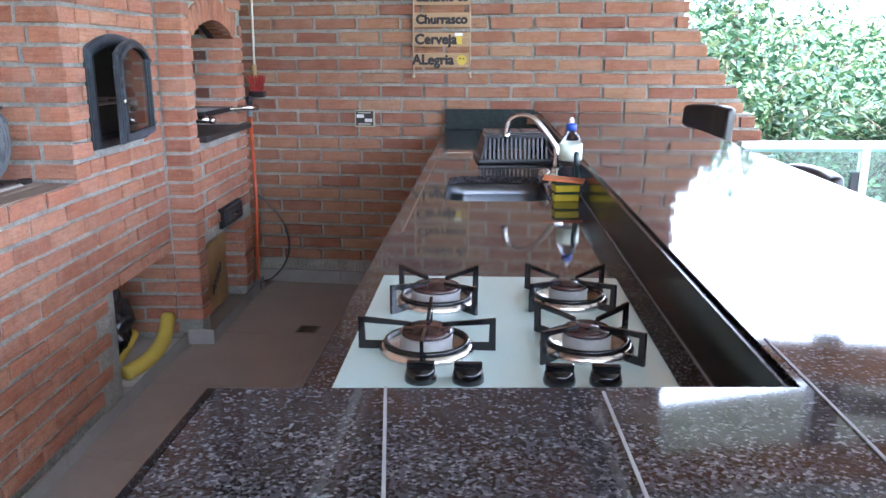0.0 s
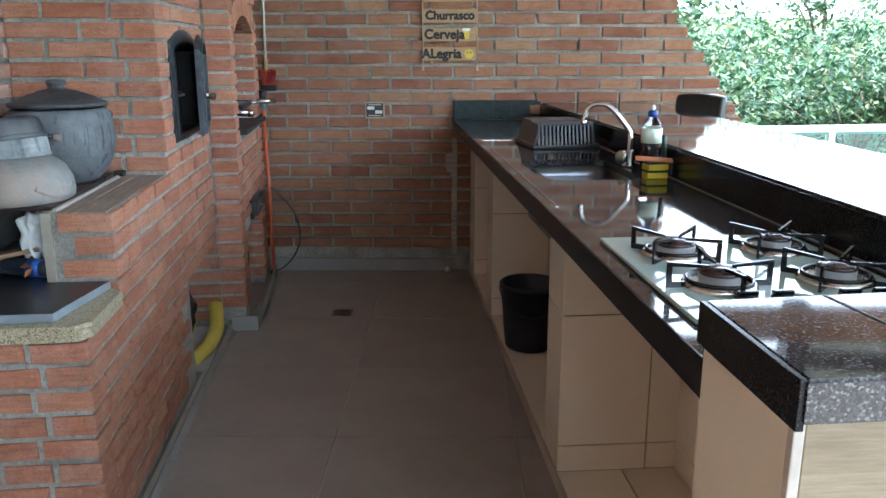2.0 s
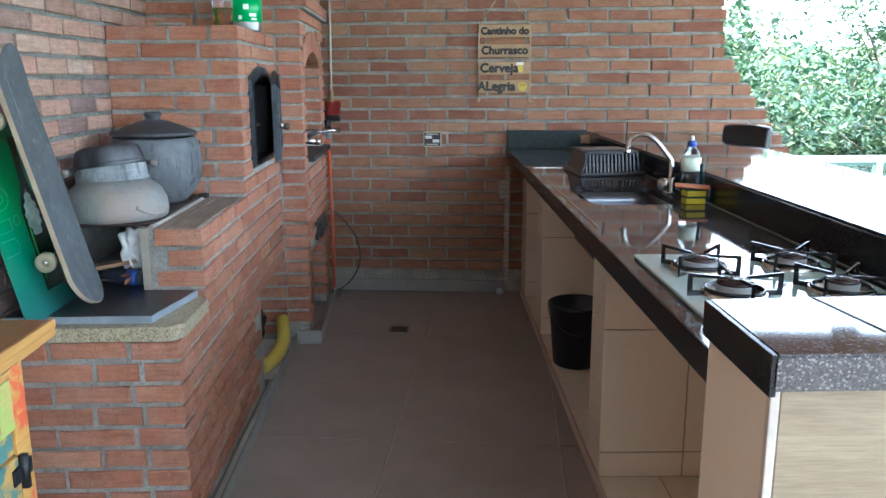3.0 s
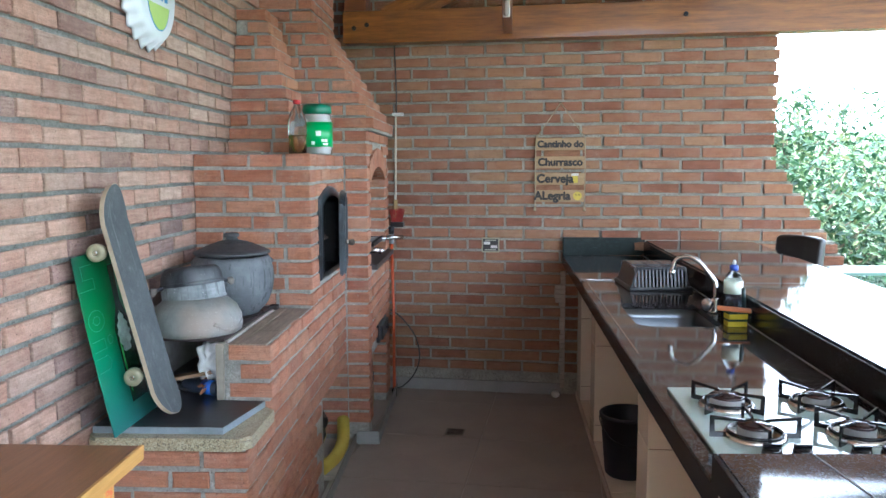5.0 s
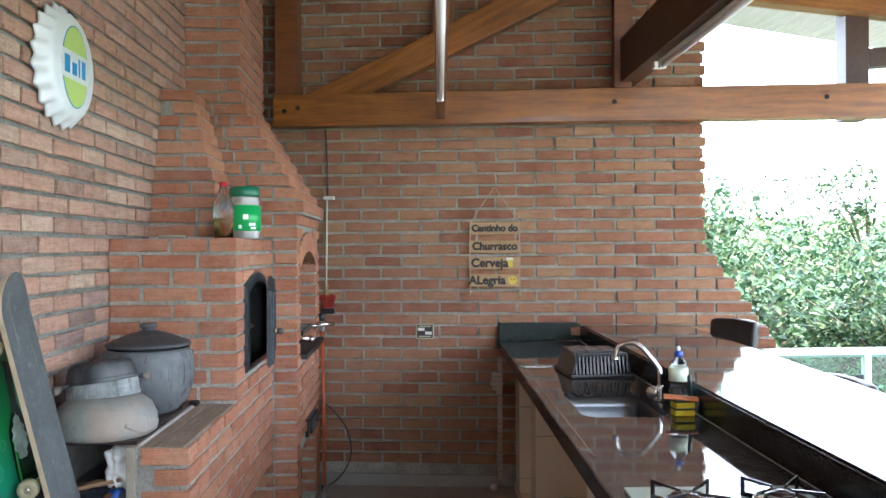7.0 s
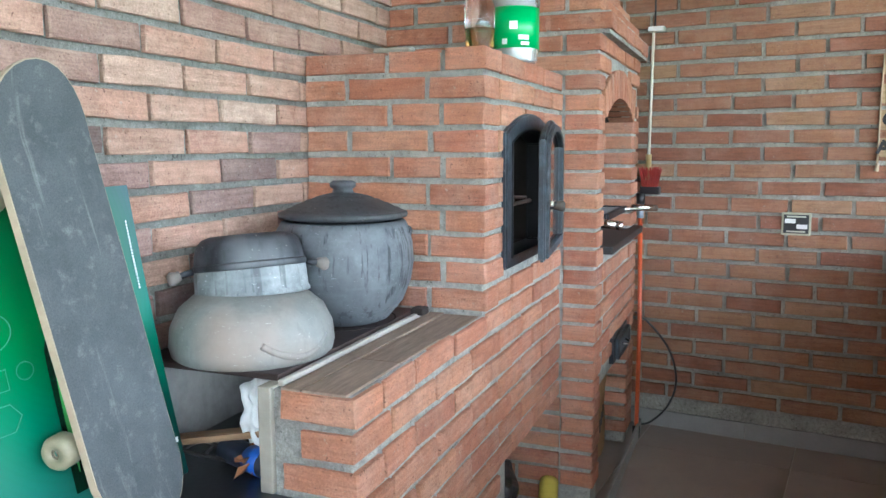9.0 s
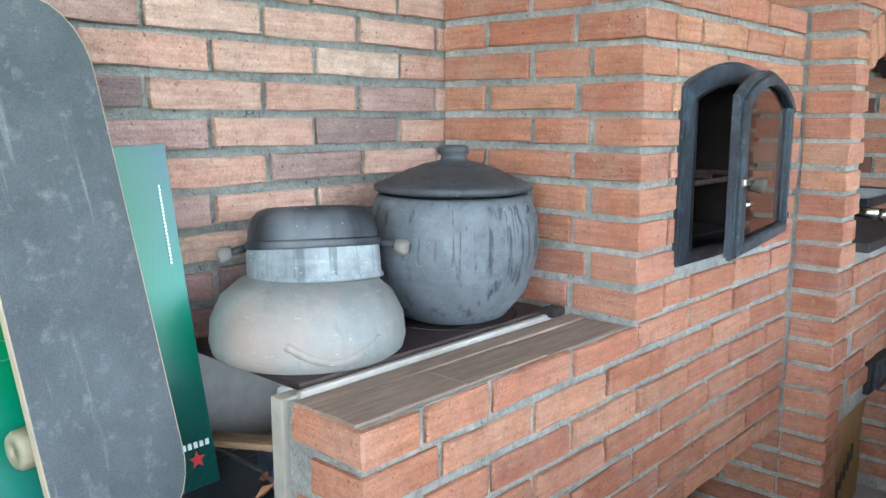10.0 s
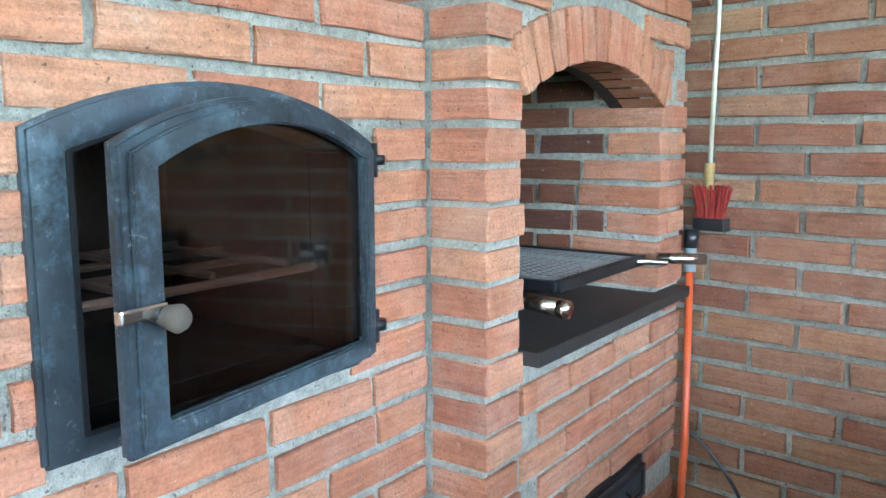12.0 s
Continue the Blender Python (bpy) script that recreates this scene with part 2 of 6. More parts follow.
BLUE_IRON = worn_iron()
ENAMEL = plain("black_enamel", (0.006, 0.006, 0.007), 0.12, 0, vary=0.2)
STEEL = plain("brushed_steel", (0.62, 0.61, 0.58), 0.22, 1.0, vary=0.06, scale=50, bumpy=0.05)
CHROME = plain("chrome", (0.75, 0.74, 0.72), 0.1, 1.0, vary=0.03, bumpy=0)
BLACK_PLASTIC = plain("black_plastic", (0.014, 0.015, 0.017), 0.28, vary=0.25)
WHITE_PLASTIC = plain("white_plastic", (0.75, 0.75, 0.73), 0.35, vary=0.05)
# near-black of oven soot, used too for the wood store back and slots
SOOT_BLACK = plain("soot_black_inside", (0.022, 0.016, 0.013), 0.95, vary=0.5, bumpy=0.6)


def glass(name, tint, rough=0.0, ior=1.45):
    m, t, b = material(name)
    b.inputs["Base Color"].default_value = (*tint, 1)
    b.inputs["Transmission Weight"].default_value = 1.0
    b.inputs["Roughness"].default_value, b.inputs["IOR"].default_value = rough, ior
    return m


# ---- mesh tools ----


def finish(name, bm, mat, parent=None, label="", smooth=False, m=None):
    me = bpy.data.meshes.new(name)
    bmesh.ops.recalc_face_normals(bm, faces=bm.faces)
    bm.to_mesh(me)
    bm.free()
    for f in me.polygons:
        f.use_smooth = smooth
    mats = mat if isinstance(mat, (list, tuple)) else [mat]
    for k in mats:
        me.materials.append(k)
    ob = new(name, me)
    if m is not None:
        ob.matrix_basis = m
    if parent is not None:
        ob.parent = parent
    if label:
        tagged(ob, label)
    return ob


def part(name, bm, mat, parent, label="", smooth=False):
    return finish(name, bm, mat, parent, label, smooth)


def thing(name, label, category, m=None, group="", kind=""):
    ob = new(name)
    ob.empty_display_size = 0.05
    if m is not None:
        ob.matrix_basis = m
    return tagged(ob, label, category, group, kind)


def box(x0, x1, y0, y1, z0, z1, bevel=0.0, segs=2, bm=None):
    bm = bm or bmesh.new()
    made = bmesh.ops.create_cube(bm, size=1, matrix=Matrix.LocRotScale(((x0 + x1) / 2, (y0 + y1) / 2, (z0 + z1) / 2), None, (abs(x1 - x0), abs(y1 - y0), abs(z1 - z0))))
    if bevel:
        edges = list({e for v in made["verts"] for e in v.link_edges})
        bmesh.ops.bevel(bm, geom=edges, offset=bevel, segments=segs, affect="EDGES", profile=0.6)
    return bm


def prism(outline, y0, y1, bevel=0.0, axis="Y", bm=None):
    """A plate with the given outline (pairs across the other two axes), from y0 to y1 along the axis."""
    bm = bm or bmesh.new()
    put = {"Y": lambda a, b, d: (a, d, b), "Z": lambda a, b, d: (a, b, d), "X": lambda a, b, d: (d, a, b)}[axis]
    lo = [bm.verts.new(put(a, b, y0)) for a, b in outline]
    hi = [bm.verts.new(put(a, b, y1)) for a, b in outline]
    n = len(lo)
    faces = [bm.faces.new(lo), bm.faces.new(hi[::-1])]
    for i in range(n):
        bm.faces.new((lo[i], lo[(i + 1) % n], hi[(i + 1) % n], hi[i]))
    if bevel:
        edges = [e for f in faces for e in f.edges]
        bmesh.ops.bevel(bm, geom=list(set(edges)), offset=bevel, segments=2, affect="EDGES")
    return bm


def lathe(profile, segs=40, bm=None, m=None, close=False):
    """Turns pairs of radius and height round the upright axis."""
    bm = bm or bmesh.new()
    m = m or Matrix()
    rings = []
    for r, z in profile:
        if r < 1e-5:
            rings.append([bm.verts.new(m @ Vector((0, 0, z)))])
        else:
            rings.append([bm.verts.new(m @ Vector((r * math.cos(a), r * math.sin(a), z))) for a in (2 * math.pi * i / segs for i in range(segs))])
    pairs = list(zip(rings, rings[1:])) + ([(rings[-1], rings[0])] if close else [])
    for a, b in pairs:
        for i in range(segs):
            j = (i + 1) % segs
            if len(a) == 1 and len(b) == 1:
                continue
            if len(a) == 1:
                bm.faces.new((a[0], b[j], b[i]))
            elif len(b) == 1:
                bm.faces.new((a[i], a[j], b[0]))
            else:
                bm.faces.new((a[i], a[j], b[j], b[i]))
    return bm


def tube(points, r, segs=12, bm=None, radii=None):
    """A round bar along points, with closed ends."""
    bm = bm or bmesh.new()
    pts = [Vector(p) for p in points]
    rings, up = [], None
    for i, p in enumerate(pts):
        d = (pts[min(i + 1, len(pts) - 1)] - pts[max(i - 1, 0)]).normalized()
        if up is None:
            up = d.orthogonal().normalized()
        up = (up - d * up.dot(d)).normalized()
        side = d.cross(up)
        k = radii[i] if radii else r
        rings.append([bm.verts.new(p + k * (math.cos(a) * up + math.sin(a) * side)) for a in (2 * math.pi * j / segs for j in range(segs))])
    for a, b in zip(rings, rings[1:]):
        for j in range(segs):
            bm.faces.new((a[j], a[(j + 1) % segs], b[(j + 1) % segs], b[j]))
    bm.faces.new(rings[0][::-1]), bm.faces.new(rings[-1])
    return bm


def curve_points(ctrl, n=8):
    """A smooth line through the given points."""
    p = [Vector(c) for c in ctrl]
    p = [2 * p[0] - p[1], *p, 2 * p[-1] - p[-2]]
    out = []
    for i in range(1, len(p) - 2):
        for k in range(n):
            t = k / n
            a, b, c, d = p[i - 1 : i + 3]
            out.append(0.5 * (2 * b + (c - a) * t + (2 * a - 5 * b + 4 * c - d) * t * t + (3 * b - a - 3 * c + d) * t**3))
    return [*out, p[-2]]


def disc_cyl(r, z0, z1, segs=32, bevel=0.0, bm=None, m=None):
    b = min(bevel, (z1 - z0) / 2)
    prof = [(0, z0), (r - b, z0), (r, z0 + b), (r, z1 - b), (r - b, z1), (0, z1)] if b else [(0, z0), (r, z0), (r, z1), (0, z1)]
    return lathe(prof, segs, bm, m)


# ---- bricks ----
rng = random.Random(7)
brick_cache = {}


def brick_shape(length, height, depth, variant):
    """Corner points and faces of one brick with worn edges: length along x, its face at y = 0, its body behind."""
    key = (round(length, 3), round(height, 3), round(depth, 3), variant)
    if key not in brick_cache:
        r = random.Random(hash(key) & 0xFFFF)
        hl, hh = length / 2, height / 2
        n = 3 if length > 0.15 else 2
        ring = [(-hl + 2 * hl * i / n, -hh) for i in range(n)] + [(hl, -hh), (hl, r.uniform(-0.3, 0.3) * hh)]
        ring += [(hl - 2 * hl * i / n, hh) for i in range(n)] + [(-hl, hh), (-hl, r.uniform(-0.3, 0.3) * hh)]
        j = 0.0016
        edge = [(x + r.uniform(-j, j), 0.0028 + r.uniform(-0.001, 0.0025), z + r.uniform(-j, j)) for x, z in ring]
        chip = [0.0014 + 0.0046 * r.random() ** 3 for p in ring]
        face = [(x - math.copysign(c, x) * (1 if abs(x) > hl * 0.9 else 0), r.uniform(-0.0008, 0.0012), z - math.copysign(c, z) * (1 if abs(z) > hh * 0.9 else 0)) for (x, y, z), c in zip(edge, chip)]
        k = len(ring)
        back = [(x, depth, z) for x, z in ring]
        quads = [(a, (a + 1) % k) for a in range(k)]
        faces = [tuple(range(k))] + [(k + a, k + b, b, a) for a, b in quads] + [(2 * k + a, 2 * k + b, k + b, k + a) for a, b in quads]
        brick_cache[key] = (face + edge + back, faces, {})
    return brick_cache[key]


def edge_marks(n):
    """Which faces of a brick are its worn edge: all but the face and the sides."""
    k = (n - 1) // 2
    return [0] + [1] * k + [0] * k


class Brickwork:
    """Collects the bricks of one thing: those that `near` accepts become parts, the others one joined part."""

    def __init__(self, owner, look_key, near=None, most=300):
        self.owner, self.key, self.near, self.left = owner, look_key, near, most
        self.verts, self.faces, self.marks = [], [], []
        self.todo = []

    def lay(self, m, length, height=0.052, depth=0.05):
        self.todo.append((m, round(length, 2 if length < 0.18 else 3), height, depth))

    def face(self, m, u0, u1, z0, z1, pitch, period, base, shift=0.0, skip=None, joint=0.014, depth=0.05, ends=None, mark=0):
        """Bricks on one face. m: from (along, inwards, up) to the world. skip(u0, u1, z): leave that brick out. ends(k): (start, stop) of course k."""
        k0 = math.ceil((z0 - base) / pitch - 1e-4)
        k = k0
        while base + k * pitch + pitch * 0.7 <= z1 + 1e-4:
            zc = base + (k + 0.5) * pitch - joint * 0.35
            a, b = ends(k) if ends else (u0, u1)
            off = shift + (period / 2 if (k + mark) % 2 else 0) + rng.uniform(-0.008, 0.008)
            n = math.floor((a - off) / period)
            while off + n * period < b - 0.012:
                s, e = max(a, off + n * period), min(b, off + (n + 1) * period - joint * 0.95)
                n += 1
                if s == a and e - s < 0.06:  # no slivers: the next brick takes their place
                    continue
                if off + n * period > a and off + (n - 1) * period - a < 0.06:
                    s = a
                if b - off - n * period < 0.06:
                    e = b
                if e - s < 0.025 or (skip and skip(s, e, zc)):
                    continue
                wob = Matrix.Translation(((s + e) / 2, rng.uniform(-0.0015, 0.003), zc + rng.uniform(-0.0015, 0.0015)))
                wob = wob @ Euler((rng.uniform(-0.008, 0.008), rng.uniform(-0.012, 0.012), rng.uniform(-0.008, 0.008))).to_matrix().to_4x4()
                self.lay(m @ wob, e - s, pitch - joint + rng.choice((-0.002, 0, 0, 0.001)), depth)
            k += 1
        return self

    def build(self):
        mat_one, mat_joined = brick_mats[self.key]
        for m, length, height, depth in self.todo:
            verts, faces, meshes = brick_shape(length, height, depth, rng.randrange(4))
            if self.left > 0 and (self.near is None or self.near(m.translation)):
                self.left -= 1
                if self.key not in meshes:
                    me = bpy.data.meshes.new("brick")
                    me.from_pydata(verts, [], faces)
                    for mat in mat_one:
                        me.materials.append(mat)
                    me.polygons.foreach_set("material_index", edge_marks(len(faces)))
                    meshes[self.key] = me
                ob = new("brick", meshes[self.key])
                ob.parent = self.owner
                ob.matrix_basis = self.owner.matrix_basis.inverted() @ m
            else:
                n = len(self.verts)
                self.verts += [tuple(m @ Vector(v)) for v in verts]
                self.faces += [tuple(n + i for i in f) for f in faces]
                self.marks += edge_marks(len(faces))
        if self.verts:
            me = bpy.data.meshes.new("brickwork")
            me.from_pydata(self.verts, [], self.faces)
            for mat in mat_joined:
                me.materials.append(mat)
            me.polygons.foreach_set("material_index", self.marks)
            ob = new("brickwork", me)
            ob.parent, ob.matrix_parent_inverse = self.owner, self.owner.matrix_basis.inverted()
            tagged(ob, kind="stuff")


# ---- frames of the plan ----
TURN = radians(-6.8)
FAR = Matrix.Translation((0.219, 0, 0)) @ Matrix.Rotation(TURN, 4, "Z")  # along the far wall, which stands askew
COUNTER = Matrix.Translation((1.662, 0, 0)) @ Matrix.Rotation(radians(-1.75), 4, "Z")  # along the counter
NEAR_FACE = lambda y: Matrix.Translation((0, y, 0))  # noqa: E731  faces that look back at -y
FRONT_FACE = lambda x: Matrix.Translation((x, 0, 0)) @ Matrix.Rotation(radians(90), 4, "Z")  # noqa: E731  faces that look to +x: along runs to +y
P, L = 0.0625, 0.212  # course height and brick length of the oven
BASE = 0.857 - 14 * P

# ---- floor ----
floor = finish("floor", box(-1.5, 12, -9, 1.5, -0.2, -0.004), GROUT)
tagged(floor, "grey square floor tiles with pale joints", "floor", kind="structure")
tile_mesh = None
for iu in range(-2, 12):
    for iv in range(-1, 14):
        if tile_mesh is None:
            bm = box(-0.2985, 0.2985, -0.2985, 0.2985, -0.012, 0.0, 0.0012, 1)
            tile_mesh = finish("tile", bm, FLOOR_TILE).data
            bpy.data.objects.remove(bpy.data.objects["tile"])
        ob = new("tile", tile_mesh)
        ob.parent = floor
        ob.matrix_basis = FAR @ pose(1.05 + 0.6 * iu - 0.3, -0.87 - 0.6 * iv + 0.3, 0, 0, 0, 180 * ((iu + iv) % 2))

# ---- far wall ----
far_wall = finish("wall_far", box(-0.4, 2.64, 0.0135, 0.12, 0, 3.6), MORTAR_FAR, m=FAR)
tagged(far_wall, "orange-brown brick wall with pale mortar and a stepped free end", "wall", kind="structure")
PF, LF = 0.0698, 0.2315
BASE_F = 0.821 - 12 * PF + 0.012


def far_end(k):
    z = BASE_F + (k + 0.5) * PF
    out = 2.65 + max(0.0, (1.45 - z)) * 0.70 + (0.012 if k % 2 else 0)
    return (-0.3, out)


bm = bmesh.new()
for k in range(0, 22):
    z = BASE_F + k * PF
    u = far_end(k)[1] - 0.012
    if u > 2.66:
        box(2.64, u, 0.0135, 0.12, max(z, 0), z + PF, bm=bm)
part("wall_foot", bm, MORTAR_FAR, far_wall)
bricks = Brickwork(far_wall, "far", lambda p: 0.55 < p.x < 2.3 and 0.5 < p.z < 2.1)
bricks.face(FAR, -0.3, 2.65, 0.075, 3.5, PF, LF, BASE_F, 0.522, ends=far_end, joint=0.0165)
FAR_BRICKS = bricks

# ---- left wall ----
left_wall = finish("wall_left", box(-0.12, -0.0125, -9, 0.6, 0, 3.6), MORTAR_LEFT)
tagged(left_wall, "pale pinkish brick wall with grey mortar", "wall", kind="structure")
bricks = Brickwork(left_wall, "left", lambda p: -3.3 < p.y < -1.8 and 0.8 < p.z < 2.4)
bricks.face(FRONT_FACE(0.0), -8.9, 0.1, 0.0, 3.5, P, 0.214, BASE, 0.06)
LEFT_BRICKS = bricks
# fire smoke has blackened some bricks behind the stove
SMOKED = Brickwork(left_wall, "smoked")
smoke = random.Random(29)
kept = []
for item in LEFT_BRICKS.todo:
    at = item[0].translation
    chance = (0.7 if at.z < 0.98 else 0.32 if at.z < 1.3 else 0.0) if -2.85 < at.y < -1.86 else 0.0
    (SMOKED.todo if smoke.random() < chance else kept).append(item)
LEFT_BRICKS.todo = kept

# added wall out of view; narrows the light coming in from behind
light_block_wall = finish("wall_back", box(-0.12, 2.0, -8.2, -8.08, 0, 3.2), plain("light_block_grey", (0.34, 0.31, 0.28), 0.95, vary=0.15, scale=4))
tagged(light_block_wall, "added unseen wall holding back light from behind", "wall", kind="structure")

# ---- wood stove bench, oven and grill of brick ----
XF, XG = 0.474, 0.592
YB, YP, YO, YE, YG = -2.80, -2.515, -1.856, -1.075, -0.17


def on_hole(s, e, z):
    return z < 0.40 and e > -1.655


stove = thing("wood_stove", "low brick wood stove with granite shelf and soot-stained hob", "stove", pose(0.24, -2.3, 0))


def part_world(name, bm, mat, parent, label="", smooth=False):
    ob = part(name, bm, mat, parent, label, smooth)
    ob.matrix_parent_inverse = parent.matrix_basis.inverted()
    return ob


part_world("bench_core", box(0.0, XF - 0.010, YB + 0.007, YO + 0.01, 0, 0.603), MORTAR, stove)
part_world("hearth_cheek", box(0.318, XF - 0.010, YP + 0.007, YO + 0.01, 0.603, 0.846), MORTAR, stove)
bricks = Brickwork(stove, "oven")
HEAD = 0.105


def near_ends(k):
    return (0.0, XF - (0 if k % 2 else HEAD + 0.012))


def front_ends(y0, y1, flip=0):
    return lambda k: (y0 + (HEAD + 0.012 if (k + flip) % 2 else 0), y1)


# bench: near face and front, corner bricks turn by course
bricks.face(NEAR_FACE(YB), 0, XF, 0.0, 0.607, P, L, BASE, 0.03, ends=near_ends, depth=0.1)
bricks.face(FRONT_FACE(XF), YB, YE, 0.0, 0.607, P, L, BASE, YB + 0.02, ends=front_ends(YB, YE), skip=on_hole, depth=0.1)
bricks.face(NEAR_FACE(YP), 0.34, XF, 0.607, 0.857, P, L, BASE, 0.36, ends=lambda k: (0.335, XF - (0 if k % 2 else HEAD + 0.012)), depth=0.1)
bricks.face(FRONT_FACE(XF), YP, YE, 0.607, 0.857, P, L, BASE, YB + 0.02, ends=front_ends(YP, YE), depth=0.1)
STOVE_BRICKS = bricks

oven = thing("brick_oven", "orange brick oven block with a stepped top", "oven", pose(0.24, -1.45, 0))
part_world("near_cheek", box(0.0, XF - 0.010, YO + 0.007, -1.70, 0.0, 1.462), MORTAR, oven)
part_world("far_cheek", box(0.0, XF - 0.010, -1.24, YE, 0.42, 1.462), MORTAR, oven)
part_world("vault", box(0.0, XF - 0.010, -1.70, -1.24, 1.30, 1.462), MORTAR, oven)
part_world("hearth", box(0.0, XF - 0.010, -1.70, -1.24, 0.42, 0.955), MORTAR, oven)
part_world("wood_store_cheek", box(0.0, XF - 0.010, -1.70, -1.662, 0.0, 0.42), MORTAR, oven)
part_world("wood_store_back", box(0.0, 0.08, -1.662, YE, 0.0, 0.42), SOOT_BLACK, oven)
part_world("hearth_floor", box(0.02, XF - 0.03, -1.70, -1.24, 0.955, 0.962), SOOT_BLACK, oven, "sooty oven floor")
part_world("lining", box(0.02, 0.03, -1.70, -1.24, 0.962, 1.30), SOOT_BLACK, oven)
part_world("lining", box(0.03, XF - 0.03, -1.70, -1.692, 0.962, 1.30), SOOT_BLACK, oven)
part_world("lining", box(0.03, XF - 0.03, -1.248, -1.24, 0.962, 1.30), SOOT_BLACK, oven)
part_world("lining", box(0.03, XF - 0.03, -1.692, -1.248, 1.292, 1.30), SOOT_BLACK, oven)


def on_door(s, e, z):
    return (0.93 < z < 1.285 and e > -1.725 and s < -1.215) or (1.285 <= z < 1.32 and e > -1.62 and s < -1.32) or on_hole(s, e, z)


bricks = Brickwork(oven, "oven")
bricks.face(NEAR_FACE(YO), 0.0, XF, 0.857, 1.47, P, L, BASE, 0.02, ends=lambda k: (0.0, XF - (HEAD + 0.012 if k % 2 else 0)), depth=0.1, mark=1)
OVEN_ENDS = lambda k: (YO + (0 if k % 2 else HEAD + 0.012), YE)  # noqa: E731
for k in range(30):
    z = BASE + k * P
    if z < 0.85 or z + P * 0.7 > 1.47:
        continue
    if z + P > 0.98 and z < 1.285:  # courses broken by the oven door
        bricks.face(FRONT_FACE(XF), YO, -1.715, z, z + P, P, L, BASE, YO + 0.02, ends=lambda q: (OVEN_ENDS(q)[0], -1.715), depth=0.1)
        if k % 2 == 0:
            bricks.lay(FRONT_FACE(XF) @ pose(-1.727, 0, z + P / 2 - 0.005), 0.026, P - 0.013, 0.05)
        bricks.face(FRONT_FACE(XF), -1.254, YE, z, z + P, P, L, BASE, YO + 0.02, ends=lambda q: (-1.254, YE))
    else:
        bricks.face(FRONT_FACE(XF), YO, YE, z, z + P, P, L, BASE, YO + 0.02, ends=OVEN_ENDS, depth=0.1)
# stepped flue of the oven
STEPS = 11
for k in range(STEPS):
    f = k / (STEPS - 1)
    z = BASE + (23 + k) * P + P
    y0, x1 = -1.40 + 0.19 * f, 0.335 - 0.20 * f
    part_world("flue_course", box(0, x1 - 0.008, y0 + 0.008, -0.95, z - 0.012, z + P - 0.006), MORTAR, oven)
    ends_n = (lambda a: lambda q: (0, a))(x1 - (HEAD + 0.012 if k % 2 else 0))
    bricks.face(NEAR_FACE(y0), 0, x1, z, z + P, P, L, BASE, 0.05 * (k % 3), ends=ends_n, depth=0.1)
    st = y0 + (0 if k % 2 else HEAD + 0.012)
    bricks.face(FRONT_FACE(x1), st, -0.95, z, z + P, P, L, BASE, st, depth=0.1)
OVEN_BRICKS = bricks

grill = thing("brick_grill", "tall orange brick barbecue grill with arched opening and stepped hood", "barbecue", pose(0.3, -0.6, 0))
YN0, YN1 = -0.955, -0.335  # the arched opening
part_world("near_pier", box(0.0, XG - 0.010, YE + 0.007, YN0 - 0.007, 0.0, 1.66), MORTAR, grill)
part_world("far_pier", box(0.0, XG - 0.010, YN1 + 0.007, YG, 0.0, 1.66), MORTAR, grill)
part_world("back", box(0.0, 0.10, YN0 - 0.007, YN1 + 0.007, 0.0, 1.66), SOOT_BLACK, grill)
part_world("breast", box(0.10, XG - 0.010, YN0 - 0.007, YN1 + 0.007, 0.425, 0.885), MORTAR, grill)
arch = bmesh.new()
N = 14
cy, half = (YN0 + YN1) / 2, (YN1 - YN0) / 2
rise = 0.075
rad = (half * half + rise * rise) / (2 * rise)
zc = 1.335 + rise - rad
lim = math.asin(half / rad)
outline = [(YN0 - 0.01, 1.66), (YN0 - 0.01, 1.34)]
outline += [(cy + (rad + 0.006) * math.sin(-lim + 2 * lim * i / N), zc + (rad + 0.006) * math.cos(-lim + 2 * lim * i / N)) for i in range(N + 1)]
outline += [(YN1 + 0.01, 1.34), (YN1 + 0.01, 1.66)]
prism(outline, XG - 0.04, XG - 0.010, axis="X", bm=arch)
part_world("arch_core", arch, MORTAR, grill)
part_world("arch_vault", prism(outline, XG - 0.13, XG - 0.0405, axis="X"), SOOT_BLACK, grill, "sooty vault")
bricks = Brickwork(grill, "oven")
bricks.face(NEAR_FACE(YE), 0.09, XF, 0.0, 0.42, P, L, BASE, 0.12)
bricks.face(NEAR_FACE(YE), XF, XG, 0.05, 1.47, P, 0.24, BASE, XF - 0.1, ends=lambda k: (XF + 0.005, XG), depth=0.1)
bricks.face(NEAR_FACE(YE), 0, XG, 1.47, 1.66, P, L, BASE, XF - 0.1, ends=lambda k: (0.3, XG), depth=0.1)
# front: pier with its bullnosed edge bricks, right jamb, front under the slab
for k in range(0, 27):
    z = BASE + k * P + P / 2
    if z < 0.05 or z > 1.66:
        continue
    for a, b in (((YE + HEAD + 0.010, YN0) if k % 2 else (YE + 0.0, YN0)), (YN1 + 0.058, YG)):
        if b - a > 0.03 and z < 1.34 and not (a > YN0 and 0.425 < z < 0.885):
            bricks.lay(FRONT_FACE(XG) @ pose((a + b) / 2, 0, z - 0.004), b - a - (0.0 if k % 2 else 0.006), P - 0.012, 0.11)
bricks.face(FRONT_FACE(XG), YN0, YG, 0.425, 0.885, P, L, BASE, YN0 + 0.07, skip=lambda s, e, z: 0.455 < z < 0.54 and -0.735 < (s + e) / 2 < -0.405)
